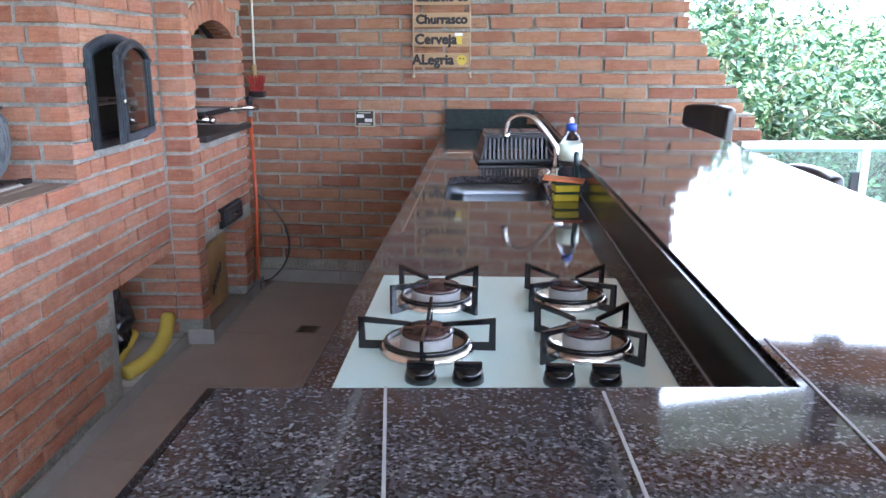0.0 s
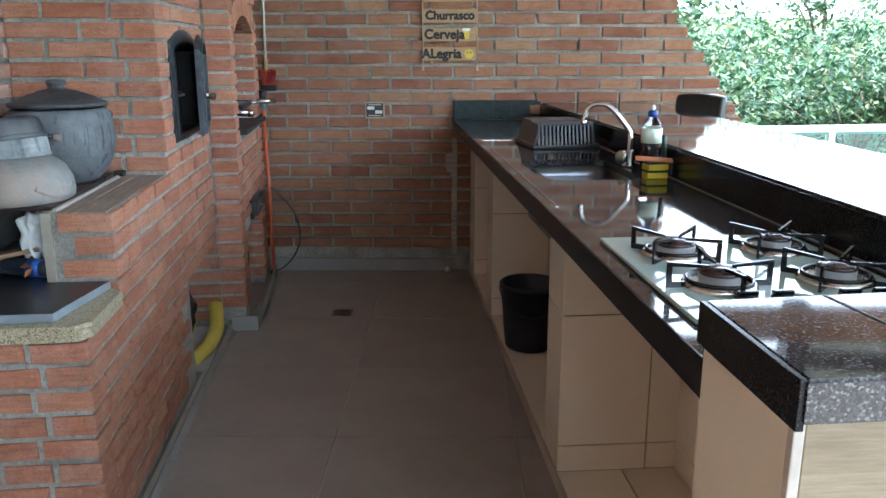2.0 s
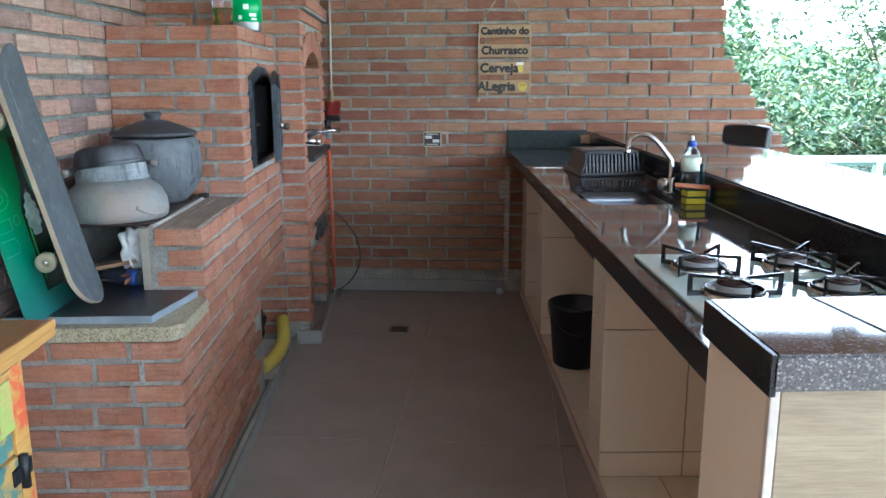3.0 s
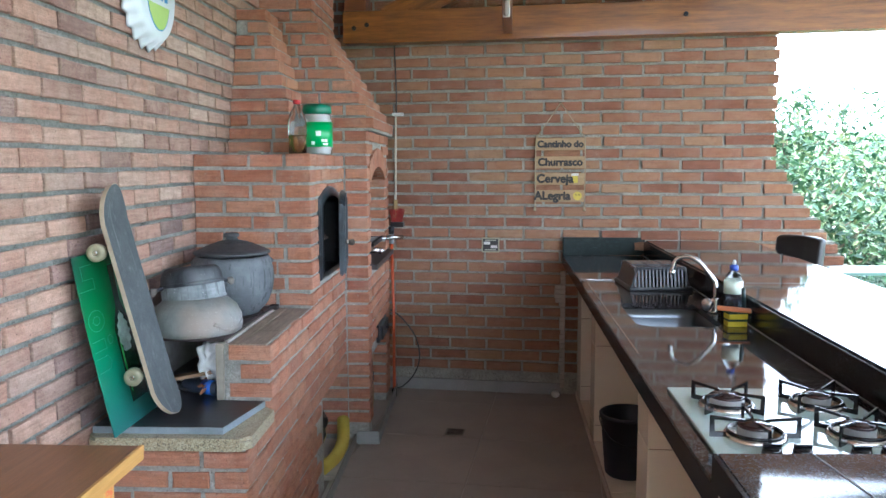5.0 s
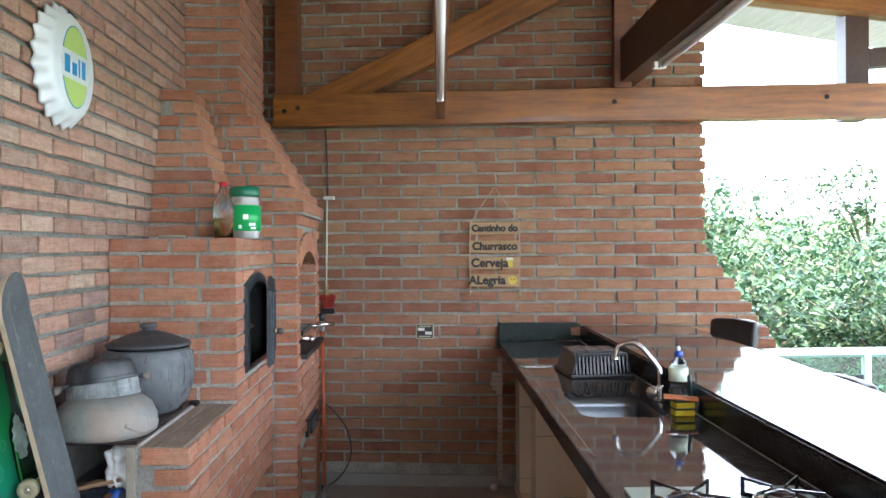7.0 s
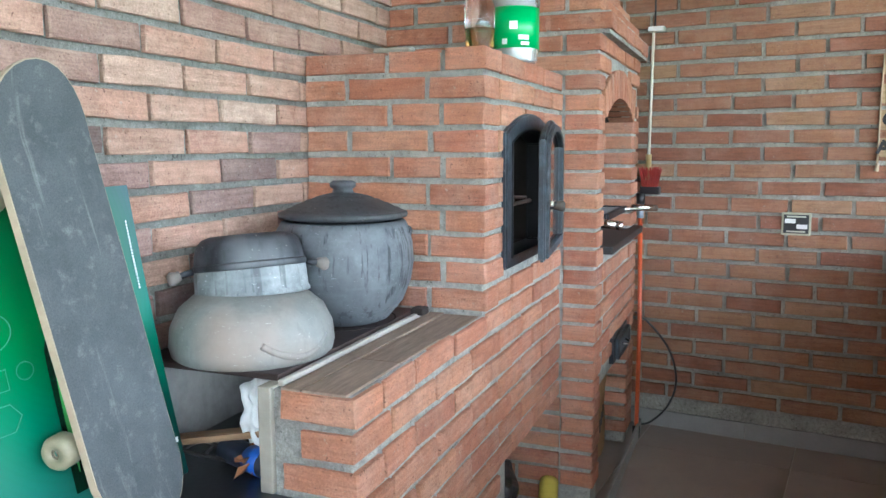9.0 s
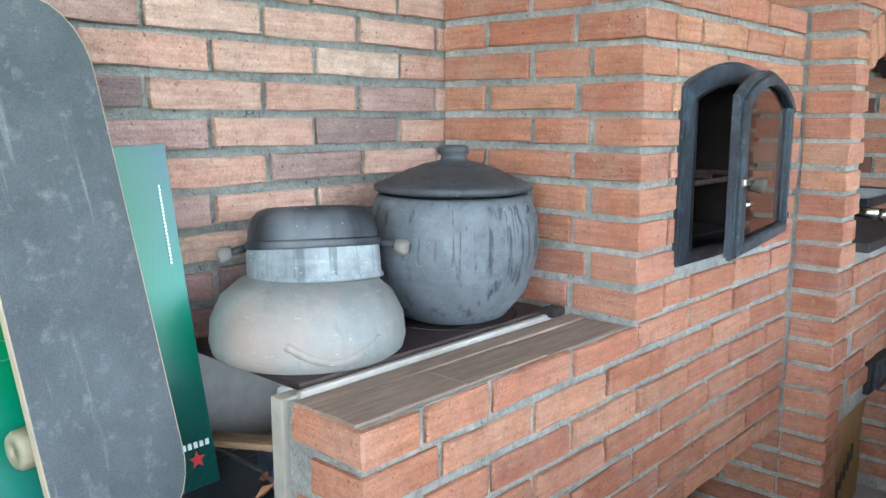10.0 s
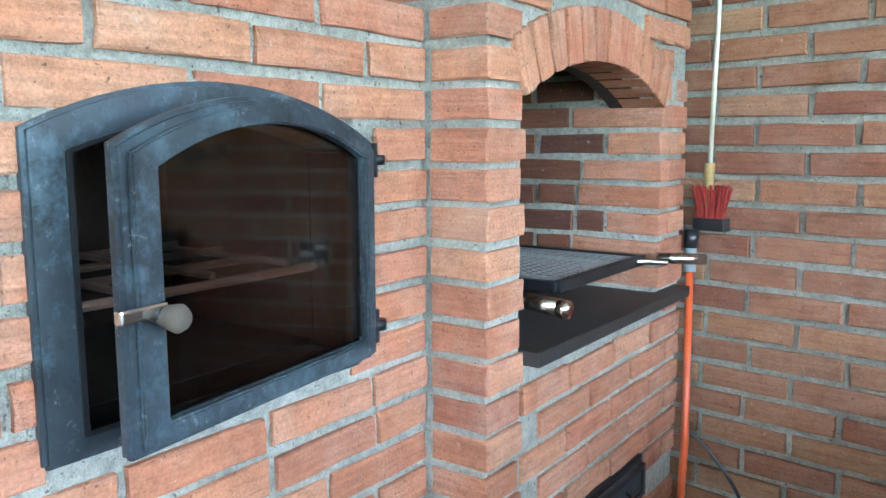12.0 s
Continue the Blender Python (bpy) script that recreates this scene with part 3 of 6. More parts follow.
bricks.face(FRONT_FACE(XG), YE, YG, 1.345, 1.66, P, L, BASE, YE, skip=lambda s, e, z: z < zc + math.sqrt(max(0, (rad + 0.115) ** 2 - max(0, abs((s + e) / 2 - cy) - 0.05) ** 2)) + 0.01 and e > YN0 - 0.03 and s < YN1 + 0.03)
# the ring of upright bricks over the arch
NV = 12
for i in range(NV):
    a = -lim * 1.02 + 2 * lim * 1.02 * (i + 0.5) / NV
    m = FRONT_FACE(XG + 0.004) @ Matrix.Translation((cy + (rad + 0.055) * math.sin(a), 0, zc + (rad + 0.055) * math.cos(a))) @ Matrix.Rotation(a, 4, "Y")
    bricks.lay(m @ Matrix.Rotation(radians(90), 4, "Y"), 0.105, 2 * rad * lim / NV - 0.008, 0.10)
# inside faces of the opening; the far jamb's deep bricks carry painted shade
inner = Brickwork(grill, "sooty")
bricks.face(NEAR_FACE(YN1), 0.11, XG, 0.03, 0.42, P, L, BASE, 0.14, depth=0.054)
for k in range(30):
    z = BASE + k * P
    if 0.89 < z < 1.56:
        # up to cut the soot tones paint the shade inside the opening
        cut = 0.40 + 0.05 * math.sin(2.3 * k)
        inner.face(NEAR_FACE(YN1), 0.11, cut, z, z + P, P, L, BASE, 0.06, depth=0.054)
        bricks.face(NEAR_FACE(YN1), cut + 0.012, XG, z, z + P, P, 0.19, BASE, cut + 0.012 - (0.095 if k % 2 else 0), depth=0.054)
inner.face(FRONT_FACE(0.105), YN0, YN1, 0.9, 1.60, P, L, BASE, YN0)
GRILL_INNER = inner
# stepped hood and stack
NH = 10
for k in range(NH):
    f = k / (NH - 1)
    z = BASE + (26 + k) * P
    x1, y0 = 0.625 - 0.35 * f, YE + 0.25 * f
    part_world("hood_course", box(0, x1 - 0.008, y0 + 0.008, YG, z - 0.012, z + P - 0.006), MORTAR, grill)
    xa = x1 - (HEAD + 0.012 if k % 2 else 0)
    bricks.face(NEAR_FACE(y0), 0, xa, z, z + P, P, L, BASE, 0.07 * (k % 3), depth=0.1)
    st = y0 + (0 if k % 2 else HEAD + 0.012)
    bricks.face(FRONT_FACE(x1), st, YG, z, z + P, P, L, BASE, st, depth=0.1)
zs = BASE + (26 + NH) * P
part_world("stack_core", box(0, 0.275 - 0.008, -0.825 + 0.008, YG, zs - 0.012, 3.6), MORTAR, grill)
bricks.face(NEAR_FACE(-0.825), 0, 0.275, zs, 3.5, P, L, BASE, 0.0, ends=lambda k: (0, 0.275 - (HEAD + 0.012 if k % 2 else 0)), depth=0.1)
bricks.face(FRONT_FACE(0.275), -0.825, YG, zs, 3.5, P, L, BASE, -0.825, ends=lambda k: (-0.825 + (0 if k % 2 else HEAD + 0.012), YG), depth=0.1)
GRILL_BRICKS = bricks

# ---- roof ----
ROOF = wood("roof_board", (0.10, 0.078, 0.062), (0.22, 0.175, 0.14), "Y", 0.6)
# boards out of view; right half made pale to brighten the bar's reflection
ROOF_PALE = wood("roof_board_reflection_pale", (0.34, 0.34, 0.33), (0.52, 0.52, 0.50), "Y", 0.7)
ridge_x, ridge_z = 1.6, 3.3
for name, outline in (
    ("ceiling_left", [(-0.8, 3.18), (ridge_x, ridge_z), (ridge_x, ridge_z + 0.06), (-0.8, 3.24)]),
    ("ceiling_right", [(ridge_x, ridge_z), (5.2, 2.778), (5.2, 2.838), (ridge_x, ridge_z + 0.06)]),
):
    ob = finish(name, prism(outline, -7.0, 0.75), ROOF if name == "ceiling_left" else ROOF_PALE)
    tagged(ob, "wooden roof boards over the kitchen", "ceiling", kind="structure")

def timber(name, a, b, w, h, mat, label, m=FAR):
    """A squared timber from a to b: w across the wall's depth, h upright or across."""
    a, b = Vector(a), Vector(b)
    n = (b - a).length
    side = Vector((0, 1, 0)) if abs((b - a).normalized().y) < 0.9 else Vector((1, 0, 0))
    x = (b - a).normalized()
    z = x.cross(side).normalized()
    y = z.cross(x)
    t = Matrix(((x.x, y.x, z.x, a.x), (x.y, y.y, z.y, a.y), (x.z, y.z, z.z, a.z), (0, 0, 0, 1)))
    ob = finish(name, box(0, n, -w / 2, w / 2, -h / 2, h / 2, 0.004, 2), mat, m=m @ t)
    return tagged(ob, label, "timber beam")


BEAM_L = "varnished orange-brown wooden tie beam along the brick wall"
tie = timber("tie_beam", (0.12, -0.075, 2.250), (6.2, -0.075, 2.250), 0.11, 0.19, BEAM, BEAM_L)
for u, z in ((0.19, 2.245), (0.27, 2.262), (2.12, 2.265), (3.3, 2.27)):
    bm = disc_cyl(0.014, 0, 0.006, 16, 0.001)
    disc_cyl(0.008, 0.006, 0.016, 6, 0.001, bm=bm)
    ob = finish("bolt", bm, IRON)
    ob.parent = tie
    ob.matrix_basis = tie.matrix_basis.inverted() @ FAR @ pose(u, -0.130, z, 90, 0, 0)
timber("post", (0.20, -0.075, 2.347), (0.20, -0.075, 3.2), 0.11, 0.135, BEAM_Z, "varnished wooden post standing on the tie beam")
timber("brace", (0.38, -0.07, 2.285), (2.22, -0.07, 3.14), 0.08, 0.165, BEAM, "slanting varnished wooden brace of the roof truss")
timber("king_post", (1.13, -0.055, 2.66), (1.13, -0.055, 3.25), 0.05, 0.125, BEAM_Z, "varnished wooden king post of the roof truss")
timber("post", (2.17, -0.075, 2.347), (2.17, -0.075, 3.15), 0.11, 0.10, BEAM_Z, "varnished wooden post beside the dark purlin")
timber("strut", (2.27, -0.16, 2.62), (2.42, -0.16, 3.05), 0.04, 0.06, BEAM_Z, "thin reddish wooden strut under the roof")
timber("collar_beam", (1.75, -0.07, 3.0), (3.0, -0.07, 2.96), 0.09, 0.15, BEAM, "varnished wooden collar beam under the roof")
timber("rafter", (2.6, -0.02, 2.985), (6.4, -0.02, 2.44), 0.10, 0.20, BEAM, "sloping varnished rafter over the open side")
timber("post", (3.52, 0.06, 2.16), (3.52, 0.06, 2.95), 0.14, 0.13, BEAM_DARK, "dark wooden post above the tie beam")
timber("side_beam", (3.60, 0.06, 2.52), (6.0, 0.06, 2.66), 0.08, 0.11, BEAM_DARK, "dark wooden beam beyond the post")
timber("purlin", (2.40, -0.24, 2.50), (2.29, -6.5, 2.50), 0.11, 0.25, BEAM_DARK, "dark stained wooden purlin carrying a tube lamp", m=Matrix())
timber("batten", (1.312, -0.30, 2.225), (1.10, -5.6, 2.225), 0.05, 0.09, BEAM_Z, "narrow varnished batten under the roof", m=Matrix())


def tube_lamp(a, b):
    a, b = Vector(a), Vector(b)
    n = (b - a).length
    m = look(a, b) @ Matrix.Rotation(radians(-90), 4, "X")  # y now runs along the lamp
    t = thing("tube_lamp", "unlit white tube lamp under a wooden beam", "lamp", m, "tube lamps")
    part("housing", box(-0.016, 0.016, 0.02, n - 0.02, 0.014, 0.032, 0.004), WHITE_PLASTIC, t)
    part("tube", tube([(0, 0.03, 0), (0, n - 0.03, 0)], 0.0125, 14), plain("tube_glass", (0.82, 0.84, 0.84), 0.2, vary=0.03, bumpy=0), t, smooth=True)
    for y in (0.0, n - 0.03):
        part("end_cap", box(-0.017, 0.017, y, y + 0.03, -0.014, 0.032, 0.003), WHITE_PLASTIC, t)


tube_lamp((1.277, -1.09, 2.142), (1.197, -3.09, 2.142))
tube_lamp((2.393, -0.96, 2.335), (2.372, -2.16, 2.335))
socket = thing("lamp_socket", "small white junction socket on the purlin", "socket", pose(2.40, -0.88, 2.36))
part("body", box(-0.025, 0.025, -0.02, 0.02, -0.02, 0.015, 0.004), WHITE_PLASTIC, socket)

# ---- counter ----
ZW, ZB = 0.878, 0.972
BX = 0.487  # inner face of the raised bar


def in_counter(name, bm, mat, label, category, smooth=False):
    return tagged(finish(name, bm, mat, m=COUNTER, smooth=smooth), label, category)


def rounded(x0, x1, y0, y1, r, n=6):
    out = []
    for cx, cy2, a0 in ((x1 - r, y1 - r, 0), (x0 + r, y1 - r, 90), (x0 + r, y0 + r, 180), (x1 - r, y0 + r, 270)):
        out += [(cx + r * math.cos(radians(a0 + 90 * i / n)), cy2 + r * math.sin(radians(a0 + 90 * i / n))) for i in range(n + 1)]
    return out


SINK = (0.095, 0.385, -2.325, -1.87)
bm = bmesh.new()
outer = [(0, -3.742), (BX, -3.742), (BX, -0.245), (0, -0.19)]
loops = []
for pts in (outer, rounded(*SINK, 0.06)):
    vs = [bm.verts.new((x, y, ZW)) for x, y in pts]
    loops += [bm.edges.new((vs[i], vs[(i + 1) % len(vs)])) for i in range(len(vs))]
bmesh.ops.triangle_fill(bm, use_beauty=True, edges=loops)
top_faces = list(bm.faces)
ext = bmesh.ops.extrude_face_region(bm, geom=top_faces)
for v in (g for g in ext["geom"] if isinstance(g, bmesh.types.BMVert)):
    v.co.z -= 0.022
worktop = in_counter("worktop", bm, GRANITE, "polished dark brown granite worktop with a cut-out for the sink", "worktop")
part("front_edge", box(-0.004, 0.018, -3.742, -0.19, ZW - 0.055, ZW - 0.0005, 0.002), BLACK_GRANITE, worktop, "black polished front edge")
part("drip_line", box(0.026, 0.032, -2.725, -1.235, ZW + 0.0003, ZW + 0.0014), STEEL, worktop, "pale drip groove")
part("drip_line", box(0.032, 0.185, -1.238, -1.230, ZW + 0.0003, ZW + 0.0014), STEEL, worktop, "pale drip groove")
part("backsplash", box(0.0, BX, -0.245 + 0.035, -0.19 + 0.035, ZW, 0.985, 0.002), GREEN_GRANITE, worktop, "green-black granite backsplash on the brick wall")

JOINT = plain("grey_joint", (0.25, 0.24, 0.23), 0.8)
bar_bm = prism([(BX, -0.245), (BX, -3.745), (-0.028, -3.768), (-0.028, -4.003), (0.95, -3.985), (1.09, -0.31)], ZB - 0.045, ZB, 0.003, "Z")
bar_top = in_counter("bar_counter", bar_bm, GRANITE, "raised polished brown granite bar top in an L shape", "bar counter")
part("upstand", box(BX - 0.012, BX + 0.012, -3.745, -0.245, ZW, ZB - 0.006, 0.001), BLACK_GRANITE, bar_top, "black polished granite upstand")
part("upstand_joint", box(BX - 0.0145, BX - 0.0121, -3.742, -0.247, ZW + 0.0003, ZW + 0.0028), JOINT, bar_top, "pale sealant line")
part("near_upstand", box(0.0, BX - 0.012, -3.757, -3.743, ZW - 0.05, ZB - 0.045), BLACK_GRANITE, bar_top, "black polished granite upstand")
part("left_edge", box(-0.034, -0.026, -4.0, -3.768, ZB - 0.052, ZB - 0.001, 0.001), BLACK_GRANITE, bar_top, "black polished edge")
for x0, x1, y0, y1 in ((BX, 1.05, -1.945, -1.941), (BX + 0.006, BX + 0.009, -3.984, -3.62)):
    part("slab_joint", box(x0, x1, y0, y1, ZB + 0.0002, ZB + 0.0012), JOINT, bar_top, "pale joint between slabs")

for xa, xb in ((0.122, 0.149), (0.310, 0.316)):
    part("slab_joint", prism([(xa - 0.0014, -3.762), (xa + 0.0014, -3.762), (xb + 0.0014, -3.994), (xb - 0.0014, -3.994)], ZB + 0.0002, ZB + 0.0012, axis="Z"), JOINT, bar_top, "pale joint between slabs")

base = thing("counter_base", "cream tiled masonry base with open bays under the worktop", "counter", COUNTER)
X0 = 0.095
part("plinth", box(X0, BX, -3.74, -0.22, 0, 0.036), CREAM_GROUT, base)
part("back_core", box(BX - 0.03, BX + 0.06, -3.74, -0.27, 0.036, ZW - 0.024), CREAM_GROUT, base)
part("bar_core", box(BX + 0.0125, BX + 0.06, -3.74, -0.27, ZW - 0.024, ZB - 0.046), CREAM_GROUT, base)
DIVIDERS = ((-2.55, -2.36), (-1.12, -0.94), (-0.42, -0.215))
for y0, y1 in DIVIDERS:
    part("divider", box(X0 + 0.006, BX - 0.03, y0 + 0.006, y1 - 0.006, 0.036, ZW - 0.024), CREAM_GROUT, base)
    lo = 0.04
    for hi in (0.125, 0.53, ZW - 0.026):
        part("tile", box(X0, X0 + 0.0065, y0 + 0.001, y1 - 0.001, lo, hi - 0.004, 0.001, 1), CREAM, base)
        xs = [X0 + 0.003, 0.362, BX - 0.03]
        for xa, xb in zip(xs, xs[1:]):
            part("tile", box(xa + 0.001, xb - 0.003, y0, y0 + 0.0065, lo, hi - 0.004, 0.001, 1), CREAM, base)
        lo = hi
spans = [(-3.735, -2.55), (-2.36, -1.12), (-0.94, -0.42)]
for y0, y1 in spans:
    n = max(1, round((y1 - y0) / 0.34))
    for i in range(n):
        a, b = y0 + (y1 - y0) * i / n, y0 + (y1 - y0) * (i + 1) / n
        for xa, xb in ((X0, 0.29), (0.29, BX - 0.03)):
            part("tile", box(xa + (0.001 if xa == X0 else 0.002), xb - 0.002, a + 0.002, b - 0.002, 0.034, 0.0405, 0.001, 1), CREAM, base)
        lo = 0.042
        for hi in (0.125, 0.53, ZW - 0.026):
            part("tile", box(BX - 0.037, BX - 0.0305, a + 0.002, b - 0.002, lo, hi - 0.004, 0.001, 1), CREAM, base)
            lo = hi
part("plinth_edge", box(X0 - 0.008, X0 - 0.0005, -3.735, -0.22, 0, 0.039, 0.002), plain("plinth_edge_tile", (0.42, 0.33, 0.26), 0.5), base, "brownish plinth edge")
# near end of the bar: cream post and wood-look tiles
WOODTILE = wood("wood_look_tile", (0.20, 0.15, 0.09), (0.36, 0.29, 0.19), "X", 0.35, 1.4)
end_panel = thing("bar_end_panel", "cream bar end post faced with wood-look tiles", "counter", COUNTER)
part("core", box(-0.012, 0.93, -3.955, -3.76, 0, ZB - 0.047), CREAM_GROUT, end_panel)
for z0, z1 in ((0, 0.43), (0.433, ZB - 0.047)):
    part("cream_tile", box(-0.019, -0.0125, -3.962, -3.757, z0, z1, 0.001, 1), CREAM, end_panel)
part("corner_trim", box(-0.02, -0.008, -3.974, -3.9625, 0, ZB - 0.047, 0.002), plain("pale_trim", (0.52, 0.46, 0.39), 0.5), end_panel, "pale corner trim")
zt = ZB - 0.05
row = 0
while zt > 0.02:
    x = -0.006 - (0.45 if row % 2 else 0.9)
    while x < 0.93:
        a, b = max(x, -0.006), min(x + 0.897, 0.93)
        if b - a > 0.03:
            part("wood_tile", box(a, b, -3.971, -3.9555, max(zt - 0.147, 0.004), zt, 0.001, 1), WOODTILE, end_panel)
        x += 0.9
    zt -= 0.15
    row += 1
seat_side = finish("bar_side_wall", box(BX + 0.064, BX + 0.11, -3.75, -0.30, 0, ZB - 0.047), CREAM, m=COUNTER)
tagged(seat_side, "plain cream wall under the bar on the seating side", "counter")

# broken plaster beside the counter and its drain knob
PLASTER = plain("plaster", (0.45, 0.38, 0.31), 0.95, vary=0.25, bumpy=0.8)
plaster = thing("broken_plaster", "rough broken plaster edge where counter meets brick", "plaster", FAR)
r = random.Random(3)
for i in range(26):
    z = 0.05 + 0.028 * i
    w = 0.010 + 0.012 * r.random() + (0.035 if 18 < i < 23 else 0)
    part("lump", box(1.455 - w, 1.47, -0.03 - 0.01 * r.random(), -0.002, z, z + 0.0275, 0.004, 1), PLASTER, plaster)
knob = finish("drain_cap", lathe([(0, -0.03), (0.018, -0.03), (0.022, -0.01), (0.02, 0.012), (0.01, 0.02), (0, 0.021)], 20), WHITE_PLASTIC, m=FAR @ pose(1.415, -0.10, 0.03, 70, 0, -20), smooth=True)
tagged(knob, "small white plastic pipe cap at the wall foot", "pipe cap")

# sink, tap
sink = thing("sink", "stainless steel undermount sink bowl", "sink", COUNTER)
bm = bmesh.new()
rings = []
for inset, z, r in ((-0.02, ZW - 0.024, 0.07), (0.0, ZW - 0.025, 0.06), (0.004, ZW - 0.06, 0.055), (0.012, ZW - 0.19, 0.05), (0.05, ZW - 0.208, 0.04)):
    rings.append([bm.verts.new((x, y, z)) for x, y in rounded(SINK[0] + inset, SINK[1] - inset, SINK[2] + inset, SINK[3] - inset, r)])
for a, b in zip(rings, rings[1:]):
    for i in range(len(a)):
        bm.faces.new((a[i], a[(i + 1) % len(a)], b[(i + 1) % len(b)], b[i]))
bm.faces.new(rings[-1])
part("bowl", bm, plain("dull_sink_steel", (0.14, 0.15, 0.16), 0.30, 1.0, vary=0.12, scale=40, bumpy=0.05), sink, smooth=True)
part("drain", disc_cyl(0.03, ZW - 0.207, ZW - 0.203, 24, 0.001, m=Matrix.Translation((0.235, -2.05, 0))), CHROME, sink)
tap = thing("tap", "curved chrome kitchen tap with a round knob", "tap", COUNTER @ pose(0.418, -2.06, ZW))
part("base", lathe([(0, 0), (0.024, 0), (0.024, 0.008), (0.017, 0.014), (0.016, 0.05), (0.012, 0.056), (0, 0.056)], 24), CHROME, tap, smooth=True)
part("spout", tube(curve_points([(0, 0, 0.05), (0, 0, 0.10), (-0.008, 0.003, 0.125), (-0.06, 0.02, 0.19), (-0.10, 0.035, 0.205), (-0.135, 0.045, 0.19), (-0.148, 0.05, 0.15)], 8), 0.0085, 14), CHROME, tap, "grey steel spout", smooth=True)
part("nozzle", tube([(-0.147, 0.05, 0.152), (-0.149, 0.05, 0.135)], 0.0105, 14), CHROME, tap, smooth=True)
part("stem", tube([(0, 0, 0.03), (-0.028, -0.02, 0.034)], 0.008, 10), CHROME, tap, smooth=True)
part("knob", disc_cyl(0.023, 0, 0.018, 24, 0.005, m=look((-0.028, -0.02, 0.034), (-0.06, -0.045, 0.036)) @ Matrix.Rotation(math.pi, 4, "X")), STEEL, tap, "round chrome knob", smooth=True)

# dish rack
rack = thing("dish_rack", "black plastic slatted dish drainer", "dish rack", COUNTER @ pose(0.31, -1.42, ZW, 0, 0, 4))
W, D, H = 0.255, 0.29, 0.10
part("tray", box(-W / 2 - 0.01, W / 2 + 0.01, -D / 2 - 0.01, D / 2 + 0.01, 0.0, 0.018, 0.006), BLACK_PLASTIC, rack)
for s in (-1, 1):
    part("end_wall", prism([(s * W / 2, 0.018), (s * (W / 2 - 0.022), H), (s * (W / 2 - 0.03), H), (s * (W / 2 - 0.008), 0.018)], -D / 2 + 0.01, D / 2 - 0.01, 0.001), BLACK_PLASTIC, rack)
# black plastic lightened on top: the sky's reflection put into its colour
RACK_TOP_SHEEN = plain("black_plastic_sky_sheen", (0.06, 0.065, 0.072), 0.25, vary=0.2)
for i in range(15):
    x = -W / 2 + 0.018 + i * (W - 0.036) / 14
    for s in (-1, 1):
        part("slat", prism([(s * D / 2, 0.018), (s * (D / 2 - 0.02), H), (s * (D / 2 - 0.028), H), (s * (D / 2 - 0.008), 0.018)], x - 0.0035, x + 0.0035, axis="X"), BLACK_PLASTIC, rack)
    part("top_slat", box(x - 0.0035, x + 0.0035, -D / 2 + 0.02, -0.03, H - 0.006, H), RACK_TOP_SHEEN, rack)
part("top_frame", box(-W / 2 + 0.02, W / 2 - 0.02, -D / 2 + 0.014, -D / 2 + 0.026, H - 0.01, H + 0.004, 0.002), BLACK_PLASTIC, rack)
for i in range(3):
    x = -W / 2 + 0.025 + i * 0.07
    part("cup_plate", box(x, x + 0.064, -0.03, D / 2 - 0.02, H - 0.004, H + 0.003, 0.003), RACK_TOP_SHEEN, rack, "black cup rest, greyed for the sky's sheen")

# bottle of washing-up liquid and sponges
CLEAR = glass("clear_plastic", (0.92, 0.95, 0.97), 0.08, 1.3)
bottle = thing("soap_bottle", "clear plastic washing-up bottle with blue cap and pale label", "bottle", COUNTER @ pose(0.445, -2.19, ZW) @ Matrix.Diagonal((1, 1, 1.08, 1)))
part("body", lathe([(0, 0), (0.028, 0), (0.031, 0.006), (0.031, 0.05), (0.028, 0.075), (0.031, 0.10), (0.031, 0.125), (0.024, 0.148), (0.012, 0.16), (0.012, 0.166), (0, 0.166)], 32), CLEAR, bottle, smooth=True)
part("liquid", lathe([(0, 0.003), (0.0275, 0.003), (0.0285, 0.05), (0.0265, 0.072), (0, 0.072)], 24), glass("blue_liquid", (0.55, 0.72, 0.85), 0, 1.33), bottle, smooth=True)
part("label", lathe([(0.0315, 0.088), (0.0325, 0.088), (0.0325, 0.13), (0.0315, 0.13)], 32, close=True), plain("pale_label", (0.62, 0.68, 0.55), 0.5), bottle, "pale green-white label", smooth=True)
part("cap", lathe([(0, 0.163), (0.0145, 0.163), (0.0145, 0.178), (0.008, 0.182), (0, 0.182)], 24), plain("blue_cap", (0.02, 0.06, 0.35), 0.35), bottle, "blue cap", smooth=True)
part("nozzle", lathe([(0, 0.181), (0.006, 0.181), (0.007, 0.19), (0.004, 0.197), (0, 0.197)], 16), WHITE_PLASTIC, bottle, smooth=True)
YEL = plain("yellow_sponge", (0.62, 0.50, 0.03), 0.95, vary=0.15, scale=80, bumpy=0.8)
GRN = plain("green_scourer", (0.02, 0.06, 0.03), 0.95, vary=0.3, scale=90, bumpy=0.8)
for i, (z, a) in enumerate(((0.0, 2), (0.032, 8))):
    sp = thing("sponge", "yellow kitchen sponge with dark green scouring side", "sponge", COUNTER @ pose(0.424, -2.30, ZW + 0.78 * z, 0, 0, a) @ Matrix.Scale(0.78, 4), "sponges")
    part("foam", box(-0.042, 0.042, -0.030, 0.030, 0.001, 0.024, 0.004), YEL, sp)
    part("scourer", box(-0.042, 0.042, -0.030, 0.030, 0.0243, 0.031, 0.002), GRN, sp)
cloth = thing("scraper", "flat orange plastic scraper lying on sponges", "scraper", COUNTER @ pose(0.418, -2.30, ZW + 0.052, 8, 3, -14))
